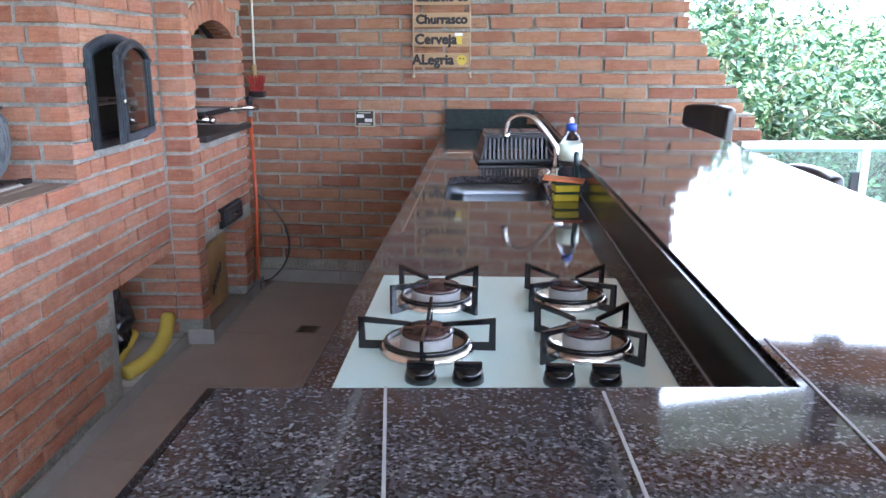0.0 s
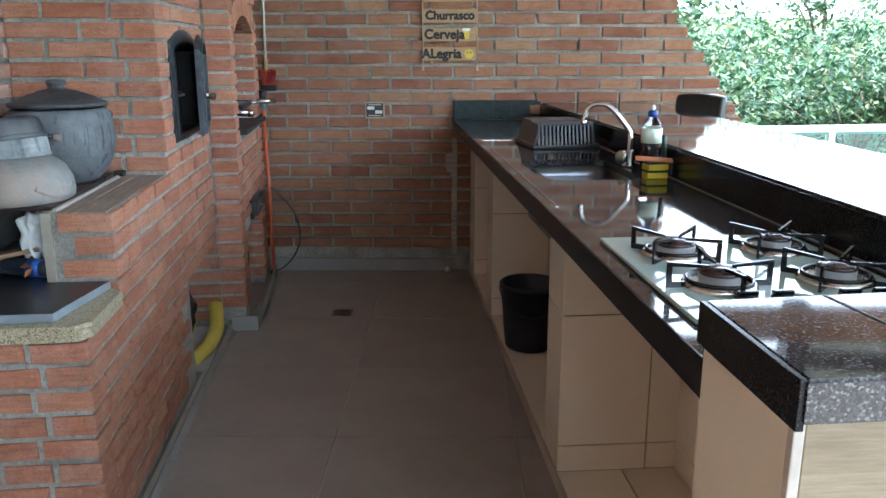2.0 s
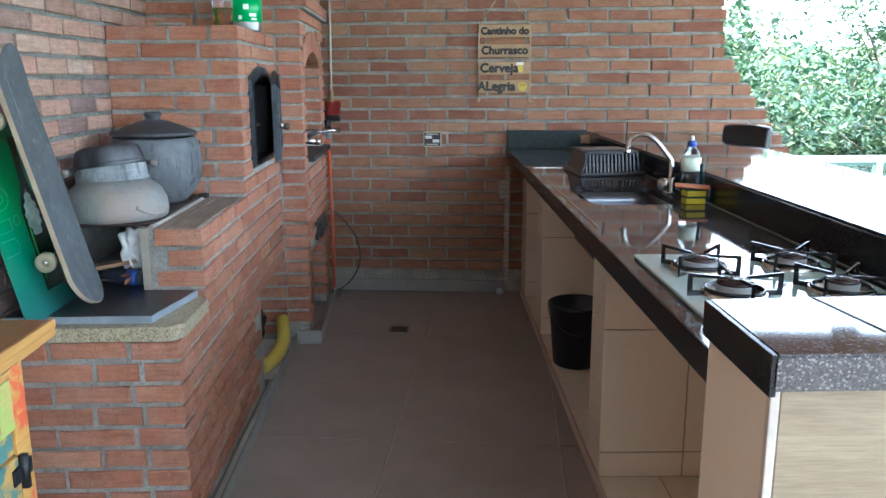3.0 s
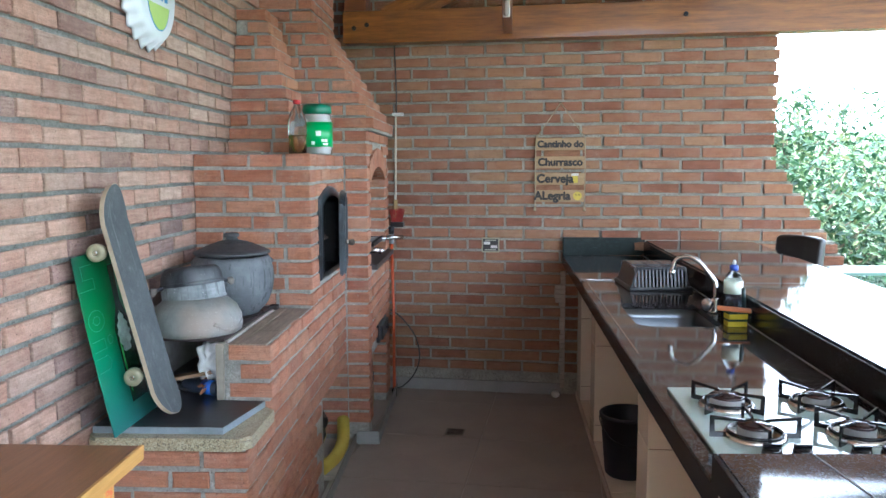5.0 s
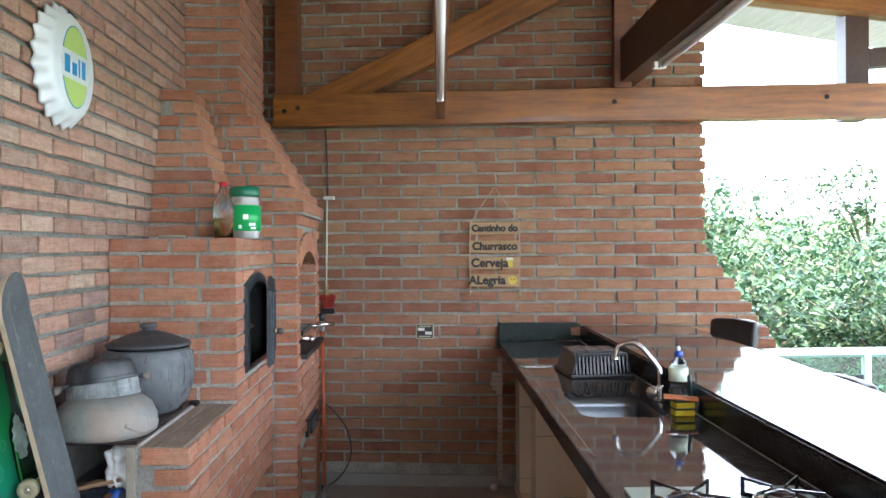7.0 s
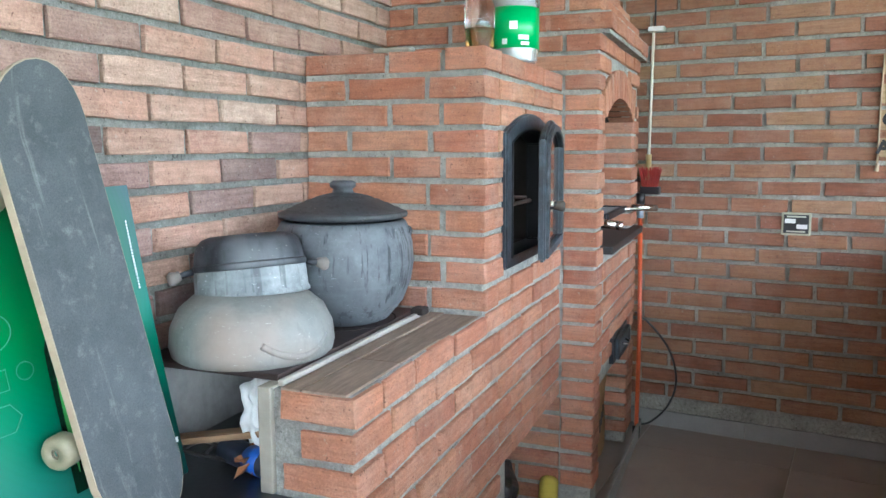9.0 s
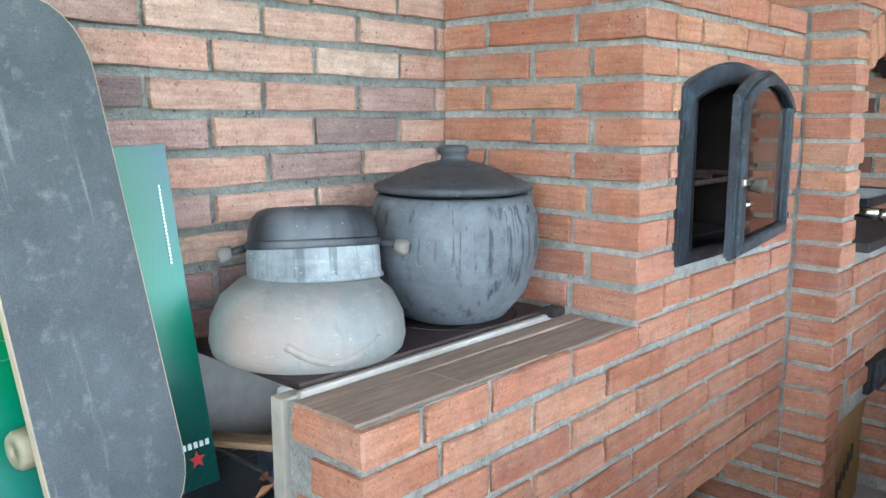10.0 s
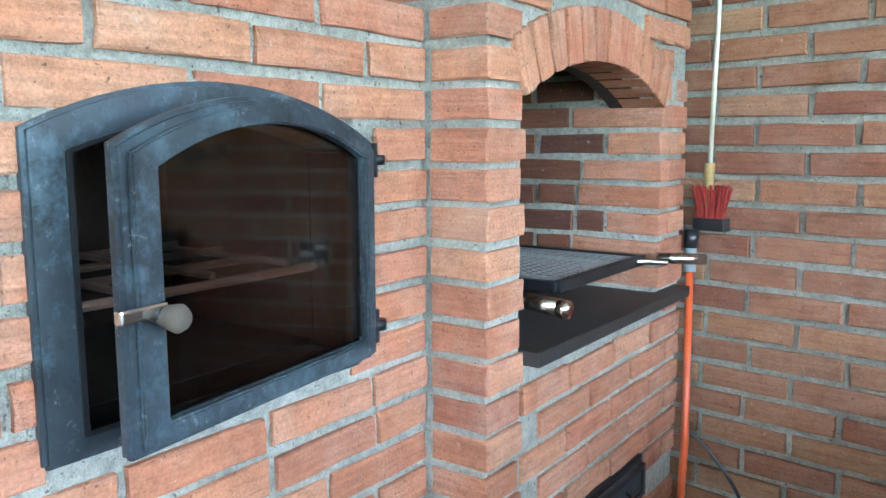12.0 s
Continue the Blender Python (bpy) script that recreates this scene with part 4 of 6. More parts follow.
part("blade", box(-0.055, 0.055, -0.02, 0.02, 0.002, 0.008, 0.003), plain("orange_plastic", (0.60, 0.20, 0.08), 0.5), cloth)
brush_holder = thing("dish_brush", "dark green dish brush behind the soap bottle", "brush", COUNTER @ pose(0.452, -2.27, ZW))
part("handle", tube(curve_points([(0, 0, 0.0), (0.003, -0.01, 0.06), (-0.002, -0.02, 0.11), (0, -0.012, 0.125)], 5), 0.007, 10), plain("dark_green_plastic", (0.01, 0.03, 0.028), 0.35), brush_holder, smooth=True)
part("head", box(-0.012, 0.010, -0.035, 0.0, 0.0, 0.055, 0.004), plain("dark_bristle", (0.012, 0.02, 0.02), 0.8), brush_holder)

# ---- gas hob ----
HOB_GLASS = plain("white_glass", (0.50, 0.64, 0.60), 0.03, vary=0.015, bumpy=0, Coat_Weight=0.6)
hob = thing("gas_hob", "white glass four-burner gas hob set in the worktop", "hob", COUNTER @ pose(0, 0, ZW))
part("glass_top", box(0.035, 0.432, -3.60, -3.095, 0.001, 0.009, 0.0025), HOB_GLASS, hob)
BURNERS = ((0.135, -3.445, 0.9, 45), (0.340, -3.43, 0.85, 0), (0.135, -3.245, 1.0, 0), (0.337, -3.225, 0.8, 0))
GLEAM = plain("burner_bowl_steel", (0.70, 0.67, 0.63), 0.25, 1.0, vary=0.1)
CAPGREY = plain("burner_aluminium", (0.46, 0.47, 0.46), 0.40, 0.45, vary=0.1)
BROWN = plain("brown_enamel_cap", (0.035, 0.016, 0.014), 0.15, vary=0.2)
for x, y, k, turn in BURNERS:
    m = Matrix.Translation((x, y, 0.009))
    part("drip_bowl", lathe([(0, 0.0015), (0.035, 0.0015), (0.038, 0.004), (0.044, 0.004), (0.047, 0.0075), (0.052, 0.0075), (0.055, 0.010), (0.058, 0.009), (0.061, 0.003), (0.061, 0), (0.0, 0)], 40, m=m), GLEAM, hob, "steel drip bowl", smooth=True)
    part("burner", lathe([(0, 0.003), (0.036 * k, 0.003), (0.037 * k, 0.02), (0.034 * k, 0.022), (0, 0.022)], 40, m=m), CAPGREY, hob, "aluminium burner ring", smooth=False)
    part("burner_cap", lathe([(0, 0.022), (0.037 * k, 0.022), (0.038 * k, 0.0255), (0.033 * k, 0.029), (0.02 * k, 0.0285), (0.016 * k, 0.031), (0, 0.031)], 40, m=m), BROWN, hob, "dark brown enamel cap", smooth=True)
    bm = lathe([(0.052 + 0.0032 * math.cos(a), 0.012 + 0.0035 * math.sin(a)) for a in (2 * math.pi * i / 8 for i in range(8))], 40, m=m, close=True)
    grate = part("grate", bm, ENAMEL, hob, "black enamel pan support", smooth=True)
    for q in range(4):
        arm = prism([(0.049, 0.0), (0.088, 0.0), (0.088, 0.043), (0.020, 0.036), (0.020, 0.031), (0.080, 0.035), (0.079, 0.010), (0.049, 0.010)], -0.0022, 0.0022)
        ob = part("arm", arm, ENAMEL, grate)
        ob.matrix_basis = m @ Matrix.Rotation(radians(turn + 45 + 90 * q), 4, "Z")
for x in (0.135, 0.19, 0.295, 0.348):
    knob = part("knob", lathe([(0, 0.009), (0.0185, 0.009), (0.019, 0.013), (0.0175, 0.020), (0.0165, 0.0235), (0.012, 0.0255), (0, 0.026)], 28), ENAMEL, hob, "black glossy knob", smooth=True)
    knob.matrix_basis = Matrix.Translation((x, -3.545, 0))
    part("grip_bar", box(-0.0165, 0.0165, -0.0045, 0.0045, 0.024, 0.032, 0.002), ENAMEL, knob)
    part("mark", box(-0.0008, 0.0008, 0.0048, 0.014, 0.0258, 0.0264), WHITE_PLASTIC, knob, "white index mark")

# bucket and hose end under the counter
bucket = thing("bucket", "dark navy plastic bucket with a thin handle", "bucket", COUNTER @ pose(0.20, -1.52, 0.041))
NAVY = plain("navy_plastic", (0.008, 0.012, 0.022), 0.4, vary=0.2)
part("body", lathe([(0, 0.0), (0.095, 0.0), (0.10, 0.006), (0.122, 0.262), (0.128, 0.262), (0.128, 0.278), (0.122, 0.282), (0.117, 0.276), (0.096, 0.012), (0, 0.01)], 40), NAVY, bucket, smooth=True)
part("handle", tube([(0.129 * math.cos(a), 0.129 * math.sin(a) * 0.98, 0.262 - 0.10 * math.sin(-a)) for a in (math.pi + math.pi * i / 20 for i in range(21))], 0.0025, 8), BLACK_PLASTIC, bucket, smooth=True)
hose_end = thing("hose_coil", "cream plastic hose loop beside the end post", "hose", COUNTER @ pose(0.40, -2.9, 0.20))
part("loop", tube([(0.0, 0.05 * math.cos(a), 0.05 * math.sin(a)) for a in (2 * math.pi * i / 24 for i in range(22))], 0.011, 12), plain("cream_hose", (0.55, 0.42, 0.26), 0.5), hose_end, smooth=True)
part("tail", tube(curve_points([(0, 0.05, 0), (0.0, 0.045, -0.06), (0.01, 0.02, -0.155)], 6), 0.011, 12), plain("cream_hose_tail", (0.5, 0.4, 0.26), 0.5), hose_end, smooth=True)

# ---- things on the far wall ----
outlet = thing("wall_outlet", "open wall socket box with black and white modules, no cover", "socket", FAR @ pose(1.007, 0, 0.930))
part("box_frame", box(-0.055, 0.055, -0.004, 0.02, -0.046, 0.046, 0.002), plain("pale_box", (0.42, 0.40, 0.28), 0.7), outlet)
part("recess", box(-0.047, 0.047, -0.006, -0.0045, -0.038, 0.038), BLACK_PLASTIC, outlet)
for x, z in ((-0.022, 0.012), (0.022, -0.010)):
    part("module", box(x - 0.02, x + 0.02, -0.010, -0.0065, z - 0.009, z + 0.009, 0.001), WHITE_PLASTIC, outlet, "white socket module")
for z in (-0.03, 0.03):
    part("clip", box(-0.035, 0.035, -0.009, -0.0065, z - 0.003, z + 0.003), plain("pale_clip", (0.5, 0.5, 0.4), 0.5), outlet)

sign = thing("wooden_sign", "four lettered wooden boards hung on a string", "sign", FAR @ pose(1.428, -0.005, 1.20))
BOARD = wood("sign_board_wood", (0.30, 0.19, 0.095), (0.52, 0.36, 0.20), "X", 0.7, 2.5)
INK = plain("black_paint", (0.012, 0.011, 0.012), 0.6)
STRING = plain("string", (0.42, 0.33, 0.22), 0.9)
SW = 0.292


def lettering(text, size, mat, parent, m, label="", bold=0.0):
    cu = bpy.data.curves.new("lettering", "FONT")
    cu.body, cu.size, cu.extrude = text, size, 0.0008
    cu.align_x, cu.align_y = "CENTER", "CENTER"
    tmp = bpy.data.objects.new("tmp", cu)
    one = bpy.data.meshes.new_from_object(tmp)
    bpy.data.objects.remove(tmp)
    # brush strokes: the letters repeated a little to all sides
    verts, faces = [], []
    for i in range(9 if bold else 1):
        a, n = 2 * math.pi * i / 8, len(verts)
        dx, dy = (0, 0) if i == 8 or not bold else (bold * math.cos(a), bold * math.sin(a))
        verts += [(v.co.x + dx, v.co.y + dy, v.co.z + 0.00006 * i) for v in one.vertices]
        faces += [tuple(n + k for k in p.vertices) for p in one.polygons]
    me = bpy.data.meshes.new("lettering")
    me.from_pydata(verts, [], faces)
    me.materials.append(mat)
    ob = new("lettering", me)
    ob.parent, ob.matrix_basis = parent, m
    return tagged(ob, label) if label else ob


BEER = plain("beer_yellow", (0.55, 0.42, 0.05), 0.5)
for i, (text, z) in enumerate((("ALegria", 0.035), ("Cerveja", 0.138), ("Churrasco", 0.237), ("Cantinho do", 0.345))):
    bm = box(-SW / 2, SW / 2, -0.014, -0.002, z - 0.036, z + 0.036, 0.002, 1)
    board = part("board", bm, BOARD, sign)
    dx = -0.045 if i == 0 else -0.03 if i == 1 else 0
    lettering(text, (0.070, 0.070, 0.062, 0.054)[i], INK, board, pose(dx, -0.0148, z, 90, 0, 0), "hand-painted black lettering", 0.0032)
ob = part("painted_face", disc_cyl(0.026, 0, 0.0012, 24), BEER, sign, "yellow smiling face")
ob.matrix_basis = pose(0.105, -0.0142, 0.036, 90, 0, 0)
for dx in (-0.009, 0.009):
    o2 = part("eye", disc_cyl(0.004, 0.0012, 0.002, 10), INK, ob)
    o2.matrix_basis = pose(dx, 0.007, 0)
part("painted_mug", box(0.072, 0.106, -0.0155, -0.0142, 0.115, 0.155), BEER, sign, "yellow painted beer mug")
part("painted_foam", box(0.068, 0.11, -0.0158, -0.0142, 0.156, 0.172, 0.003), plain("foam_white", (0.7, 0.68, 0.6), 0.6), sign, "white painted foam")
for s in (-1, 1):
    part("cord", tube([(s * SW / 2, -0.012, 0.385), (s * SW / 2 * 1.02, -0.014, 0.19), (s * SW / 2 * 1.01, -0.012, -0.03)], 0.0035, 8), STRING, sign, smooth=True)
    part("knot", tube([(s * SW / 2, -0.012, -0.025), (s * SW / 2 * 1.03, -0.012, -0.055)], 0.006, 8, radii=[0.006, 0.009]), STRING, sign, smooth=True)
    part("hanging_cord", tube([(s * SW / 2, -0.012, 0.38), (0, -0.008, 0.592)], 0.003, 8), STRING, sign, smooth=True)
part("nail", tube([(0, -0.016, 0.592), (0, 0.006, 0.592)], 0.003, 8), STEEL, sign)

DRAIN = thing("floor_drain", "small dark floor drain grate", "drain", FAR @ pose(0.90, -0.79, 0))
part("frame", box(-0.05, 0.05, -0.05, 0.05, 0.0005, 0.003, 0.001), plain("drain_steel", (0.16, 0.14, 0.12), 0.4, 0.6), DRAIN)
for i in range(6):
    part("slot", box(-0.04, 0.04, -0.04 + 0.014 * i, -0.034 + 0.014 * i, 0.0032, 0.0038), SOOT_BLACK, DRAIN)

# broom hung by the grill, red pipe and hose
broom = thing("hearth_brush", "red bristle brush on a thin white stick hung on the wall", "brush", FAR @ pose(0.42, -0.03, 0))
part("stick", tube([(0, 0, 1.73), (-0.004, -0.01, 1.2)], 0.006, 10), plain("ivory_paint", (0.6, 0.56, 0.45), 0.4), broom, "ivory stick", smooth=True)
part("grip", tube([(-0.004, -0.012, 1.21), (-0.005, -0.014, 1.10)], 0.013, 12), plain("cork_grip", (0.35, 0.24, 0.10), 0.8, vary=0.5, scale=60), broom, "cork coloured ferrule", smooth=True)
part("bracket", box(-0.02, 0.045, -0.02, 0.03, 1.725, 1.745, 0.003), WHITE_PLASTIC, broom, "white wall bracket")
RED = plain("red_bristle", (0.30, 0.022, 0.014), 0.8, vary=0.4, scale=60)
r = random.Random(5)
bm = bmesh.new()
for i in range(120):
    x = r.uniform(-0.032, 0.042)
    tube([(x * 0.8, -0.012 + r.uniform(-0.012, 0.012), 1.07), (x * 1.25 + r.uniform(-0.006, 0.006), -0.015 + r.uniform(-0.025, 0.025), 1.145 + r.uniform(-0.008, 0.012))], 0.0022, 5, bm=bm)
tagged(part("bristles", bm, RED, broom, "worn red bristles"), kind="stuff")
part("head", box(-0.035, 0.048, -0.03, 0.008, 1.04, 1.072, 0.004), BLACK_PLASTIC, broom, "black brush head")
pipe = thing("gas_pipe", "thin orange-red pipe standing in the corner by the grill", "pipe", pose(0.605, -0.145, 0))
part("tube", tube([(0.02, -0.10, 0.0), (0.012, -0.02, 0.5), (0.0, 0.0, 0.94)], 0.0095, 14), plain("orange_pipe", (0.50, 0.085, 0.025), 0.35), pipe, smooth=True)
part("top_fitting", tube([(0, 0, 0.94), (0, 0.001, 1.00)], 0.015, 14), plain("grey_fitting", (0.25, 0.3, 0.32), 0.4), pipe, "grey fitting", smooth=True)
part("sleeve", tube([(0, 0.001, 1.0), (0.0, 0.002, 1.045)], 0.018, 14), BLACK_PLASTIC, pipe, smooth=True)
part("foot", tube([(0.02, -0.10, 0.0), (0.0185, -0.095, 0.05)], 0.017, 14), BLACK_PLASTIC, pipe, smooth=True)
hose = thing("rubber_hose", "thin black hose curving down the brick wall", "hose", FAR @ pose(0.40, -0.03, 0))
part("line", tube(curve_points([(-0.02, -0.03, 0.52), (0.05, -0.01, 0.46), (0.13, 0, 0.35), (0.16, 0, 0.22), (0.13, -0.01, 0.11), (0.06, -0.03, 0.03), (0.0, -0.04, 0.012)], 8), 0.0045, 10), BLACK_PLASTIC, hose, smooth=True)
cord = thing("wall_cable", "thin dark cable down the brick wall", "cable", FAR @ pose(0.42, -0.006, 0))
part("line", tube([(-0.01, -0.004, 2.15), (0.0, -0.004, 1.9), (0.002, -0.01, 1.745)], 0.004, 8), BLACK_PLASTIC, cord, smooth=True)

# ---- oven door ----
OW0, OW1, OZ0, OZ1, ORISE = -1.722, -1.246, 0.938, 1.278, 0.055


def arched(y0, y1, z0, z1, rise2, n=16):
    out = [(y0, z0), (y1, z0), (y1, z1)]
    c, h = (y0 + y1) / 2, (y1 - y0) / 2
    R = (h * h + rise2 * rise2) / (2 * rise2)
    la = math.asin(h / R)
    out += [(c + R * math.sin(la - 2 * la * i / n), z1 + rise2 - R + R * math.cos(la - 2 * la * i / n)) for i in range(1, n)]
    return out + [(y0, z1)]


def ring_plate(outer2, inner2, x0, x1):
    """A flat frame between two outlines with equally many points."""
    bm = bmesh.new()
    vs = [[bm.verts.new((x, y, z)) for y, z in pts] for x in (x0, x1) for pts in (outer2, inner2)]
    n = len(outer2)
    for i in range(n):
        j = (i + 1) % n
        for a, b in ((0, 1), (2, 3), (0, 2), (1, 3)):
            bm.faces.new((vs[a][i], vs[a][j], vs[b][j], vs[b][i]))
    bmesh.ops.recalc_face_normals(bm, faces=bm.faces)
    sharp = [e for e in bm.edges if len(e.link_faces) == 2 and e.calc_face_angle(0) > 1.2]
    bmesh.ops.bevel(bm, geom=sharp, offset=min(0.005, abs(x1 - x0) * 0.3), segments=2, affect="EDGES")
    return bm


door_frame = thing("cast_iron_door", "arched blue-black iron oven door with dark glass, ajar", "oven door", pose(XF, OW1, OZ0))
outer_o = arched(OW0, OW1, OZ0, OZ1, ORISE)
inner_o = arched(OW0 + 0.046, OW1 - 0.04, OZ0 + 0.03, OZ1 - 0.025, ORISE - 0.02)
part_world("mortar_bed", ring_plate(arched(OW0 - 0.012, OW1 + 0.012, OZ0 - 0.010, OZ1 + 0.004, ORISE + 0.004), arched(OW0 + 0.01, OW1 - 0.01, OZ0 + 0.01, OZ1 - 0.01, ORISE - 0.006), XF - 0.03, XF - 0.0035), MORTAR, door_frame, "grey cement round the frame")
ob = part_world("frame", ring_plate(outer_o, inner_o, XF - 0.02, XF + 0.011), BLUE_IRON, door_frame)
part_world("lip", ring_plate(arched(OW0 + 0.042, OW1 - 0.036, OZ0 + 0.026, OZ1 - 0.021, ORISE - 0.018), inner_o, XF - 0.06, XF + 0.014), IRON, door_frame)
# the leaf, hinged at its far side, stands ajar
LEAF_OPEN = 8
leaf = new("leaf")
leaf.parent = door_frame
leaf.matrix_basis = Matrix.Translation((0.020, -0.006, 0)) @ Matrix.Rotation(radians(LEAF_OPEN), 4, "Z")
tagged(leaf, "open iron door leaf with dark glass pane")
LW = 0.438


def leaf_part(name, bm, mat, label="", smooth=False):
    ob = part(name, bm, mat, leaf, label, smooth)
    return ob


lo2 = arched(-LW, 0, 0.018, 0.325, 0.052)
li2 = arched(-LW + 0.045, -0.03, 0.048, 0.302, 0.045)
leaf_part("leaf_frame", ring_plate(lo2, li2, 0.0, 0.018), BLUE_IRON)
leaf_part("leaf_bead", ring_plate(arched(-LW + 0.012, -0.010, 0.026, 0.316, 0.05), li2, 0.018, 0.026), BLUE_IRON)
DARKGLASS = glass("smoked_glass", (0.60, 0.52, 0.47), 0.03)
pane = leaf_part("pane", prism(li2, 0.008, 0.012, axis="X"), DARKGLASS, "smoke-darkened glass pane")
leaf_part("latch", tube([(0.02, -LW + 0.028, 0.163), (0.05, -LW + 0.03, 0.16)], 0.010, 10), IRON, "worn latch", smooth=True)
leaf_part("latch_arm", box(0.03, 0.04, -LW - 0.022, -LW + 0.035, 0.160, 0.174, 0.003), STEEL)
leaf_part("grip", tube([(0.036, -LW + 0.03, 0.16), (0.056, -LW + 0.032, 0.159), (0.063, -LW + 0.033, 0.1585)], 0.015, 18, radii=[0.010, 0.0145, 0.010]), plain("pale_wood_knob", (0.075, 0.06, 0.046), 0.85, vary=0.2, scale=60), "pale wooden knob", smooth=True)
for z in (0.06, 0.30):
    leaf_part("hinge", tube([(0.008, 0.008, z - 0.024), (0.008, 0.008, z + 0.024)], 0.010, 12), IRON, smooth=True)
    leaf_part("hinge_ring", tube([(0.008, 0.018, z - 0.007), (0.008, 0.018, z + 0.007)], 0.015, 12), IRON, smooth=True)
racks = thing("oven_rack", "rusty iron bars inside the oven", "oven rack", pose(0.25, -1.47, 1.08))
RUST = plain("rusty_bar", (0.15, 0.105, 0.088), 0.6, 0.4, vary=0.4)
for x in (-0.20, -0.08, 0.04, 0.175):
    part_world("bar", tube([(0.25 + x, -1.692, 1.085), (0.25 + x, -1.248, 1.085)], 0.006, 8), RUST, racks)
for y in (-1.60, -1.47, -1.34):
    part_world("cross_bar", tube([(0.04, y, 1.097), (0.43, y, 1.097)], 0.005, 8), RUST, racks)

# ---- grill details ----
slab = finish("grill_slab", box(0.11, XG + 0.03, YN0 - 0.004, YG - 0.02, 0.885, 0.912, 0.003), plain("sooty_black_slab", (0.02, 0.019, 0.018), 0.5, vary=0.5, scale=20, bumpy=0.4))
tagged(slab, "sooty black stone slab under the grill opening", "slab")
grate_t = thing("grill_grate", "black wire grill basket with steel handle resting in the opening", "grill grate", pose(0.42, -0.62, 1.0))
for y in (-0.19, 0.23):
    part_world("side_bar", box(0.22, 0.575, -0.62 + y - 0.008, -0.62 + y + 0.008, 0.988, 1.008, 0.003), IRON, grate_t)
for x in (0.23, 0.575):
    part_world("end_bar", box(x - 0.008, x + 0.008, -0.81, -0.39, 0.986, 1.009, 0.003), IRON, grate_t)
wires = bmesh.new()
for i in range(15):
    tube([(0.238 + i * 0.0238, -0.808, 1.0), (0.238 + i * 0.0238, -0.392, 1.0)], 0.0014, 6, bm=wires)
for i in range(20):
    tube([(0.235, -0.80 + i * 0.0211, 1.002), (0.57, -0.80 + i * 0.0211, 1.002)], 0.0014, 6, bm=wires)
tagged(part_world("mesh_wires", wires, plain("bright_wire", (0.34, 0.34, 0.33), 0.35, 0.3), grate_t, "fine wire mesh"), kind="stuff")
part_world("stem", tube([(0.575, -0.44, 0.998), (0.60, -0.42, 0.998), (0.64, -0.405, 0.997)], 0.006, 10), STEEL, grate_t)
part_world("handle", tube([(0.60, -0.36, 1.0), (0.69, -0.30, 0.996)], 0.013, 14), STEEL, grate_t, "steel handle", smooth=True)
skewer = thing("skewer", "steel skewer handle resting on the grill slab", "skewer", pose(0.6, -0.9, 0.97))
part_world("handle", tube([(0.565, -0.90, 0.985), (0.625, -0.897, 0.979)], 0.0155, 16), STEEL, skewer, smooth=True)
part_world("ferrule", tube([(0.624, -0.897, 0.979), (0.645, -0.896, 0.977)], 0.0162, 16), CHROME, skewer, smooth=True)
part_world("rod", tube([(0.30, -0.91, 0.985), (0.59, -0.90, 0.985)], 0.005, 8), STEEL, skewer, smooth=True)
part_world("rest", box(0.30, 0.34, -0.945, -0.87, 0.912, 0.98), SOOT_BLACK, skewer)
ash = thing("ash_door", "black iron ash drawer set in the grill front", "ash drawer", pose(XG, -0.56, 0.49))
part_world("frame", box(XG - 0.02, XG + 0.006, -0.735, -0.405, 0.448, 0.545, 0.002), IRON, ash)
part_world("drawer_front", box(XG + 0.0065, XG + 0.017, -0.70, -0.425, 0.458, 0.535, 0.003), BLUE_IRON, ash, "worn drawer front")
part_world("drawer_rim", ring_plate([(-0.70, 0.458), (-0.425, 0.458), (-0.425, 0.535), (-0.70, 0.535)], [(-0.685, 0.470), (-0.440, 0.470), (-0.440, 0.523), (-0.685, 0.523)], XG + 0.0172, XG + 0.022), IRON, ash)
part_world("drawer_pull", tube(curve_points([(XG + 0.017, -0.60, 0.497), (XG + 0.036, -0.585, 0.494), (XG + 0.036, -0.54, 0.494), (XG + 0.017, -0.525, 0.497)], 6), 0.004, 8), STEEL, ash, "bent wire pull", smooth=True)
SACKM = plain("brown_sack_paper", (0.30, 0.18, 0.075), 0.85, vary=0.3, scale=18, bumpy=0.5)
sack = thing("charcoal_sack", "crumpled brown paper charcoal sack in the lower opening", "sack", pose(0.45, -0.64, 0))
bm = box(0.22, 0.535, -0.93, -0.46, 0.025, 0.405, 0.045, 3)
bmesh.ops.subdivide_edges(bm, edges=bm.edges[:], cuts=3, use_grid_fill=True)
for v in bm.verts:
    v.co += 0.022 * Vector(noise.noise_vector(v.co * 9))
part_world("bag", bm, SACKM, sack, smooth=True)
for i in range(5):
    ob = part_world("print_bar", box(0.5520, 0.5545, -0.80 + 0.03 * i, -0.782 + 0.03 * i, 0.14 + 0.02 * i, 0.19 + 0.02 * i), INK, sack, "dark printed mark")
STRIP = plain("step_mortar", (0.56, 0.53, 0.48), 0.95, vary=0.25, bumpy=0.9)
for name, bm2 in (("baseboard_1", box(XF + 0.001, XF + 0.035, YB, -1.59, 0, 0.012)), ("baseboard_2", box(XF - 0.40, XF + 0.035, -1.565, YE - 0.003, 0.0, 0.022))):
    tagged(finish(name, bm2, STRIP), "rough mortar strip at the foot of the brickwork", "trim", kind="structure")
yb = YB
while yb < -1.10:
    e = min(yb + 0.60, -1.085)
    ob = finish("baseboard", box(XF + 0.036, XF + 0.044, yb + 0.002, e - 0.002, 0.0, 0.052, 0.001, 1), GREY_BASE)
    tagged(ob, "grey tile baseboard along the brick stove", "baseboard", kind="structure")
    yb = e
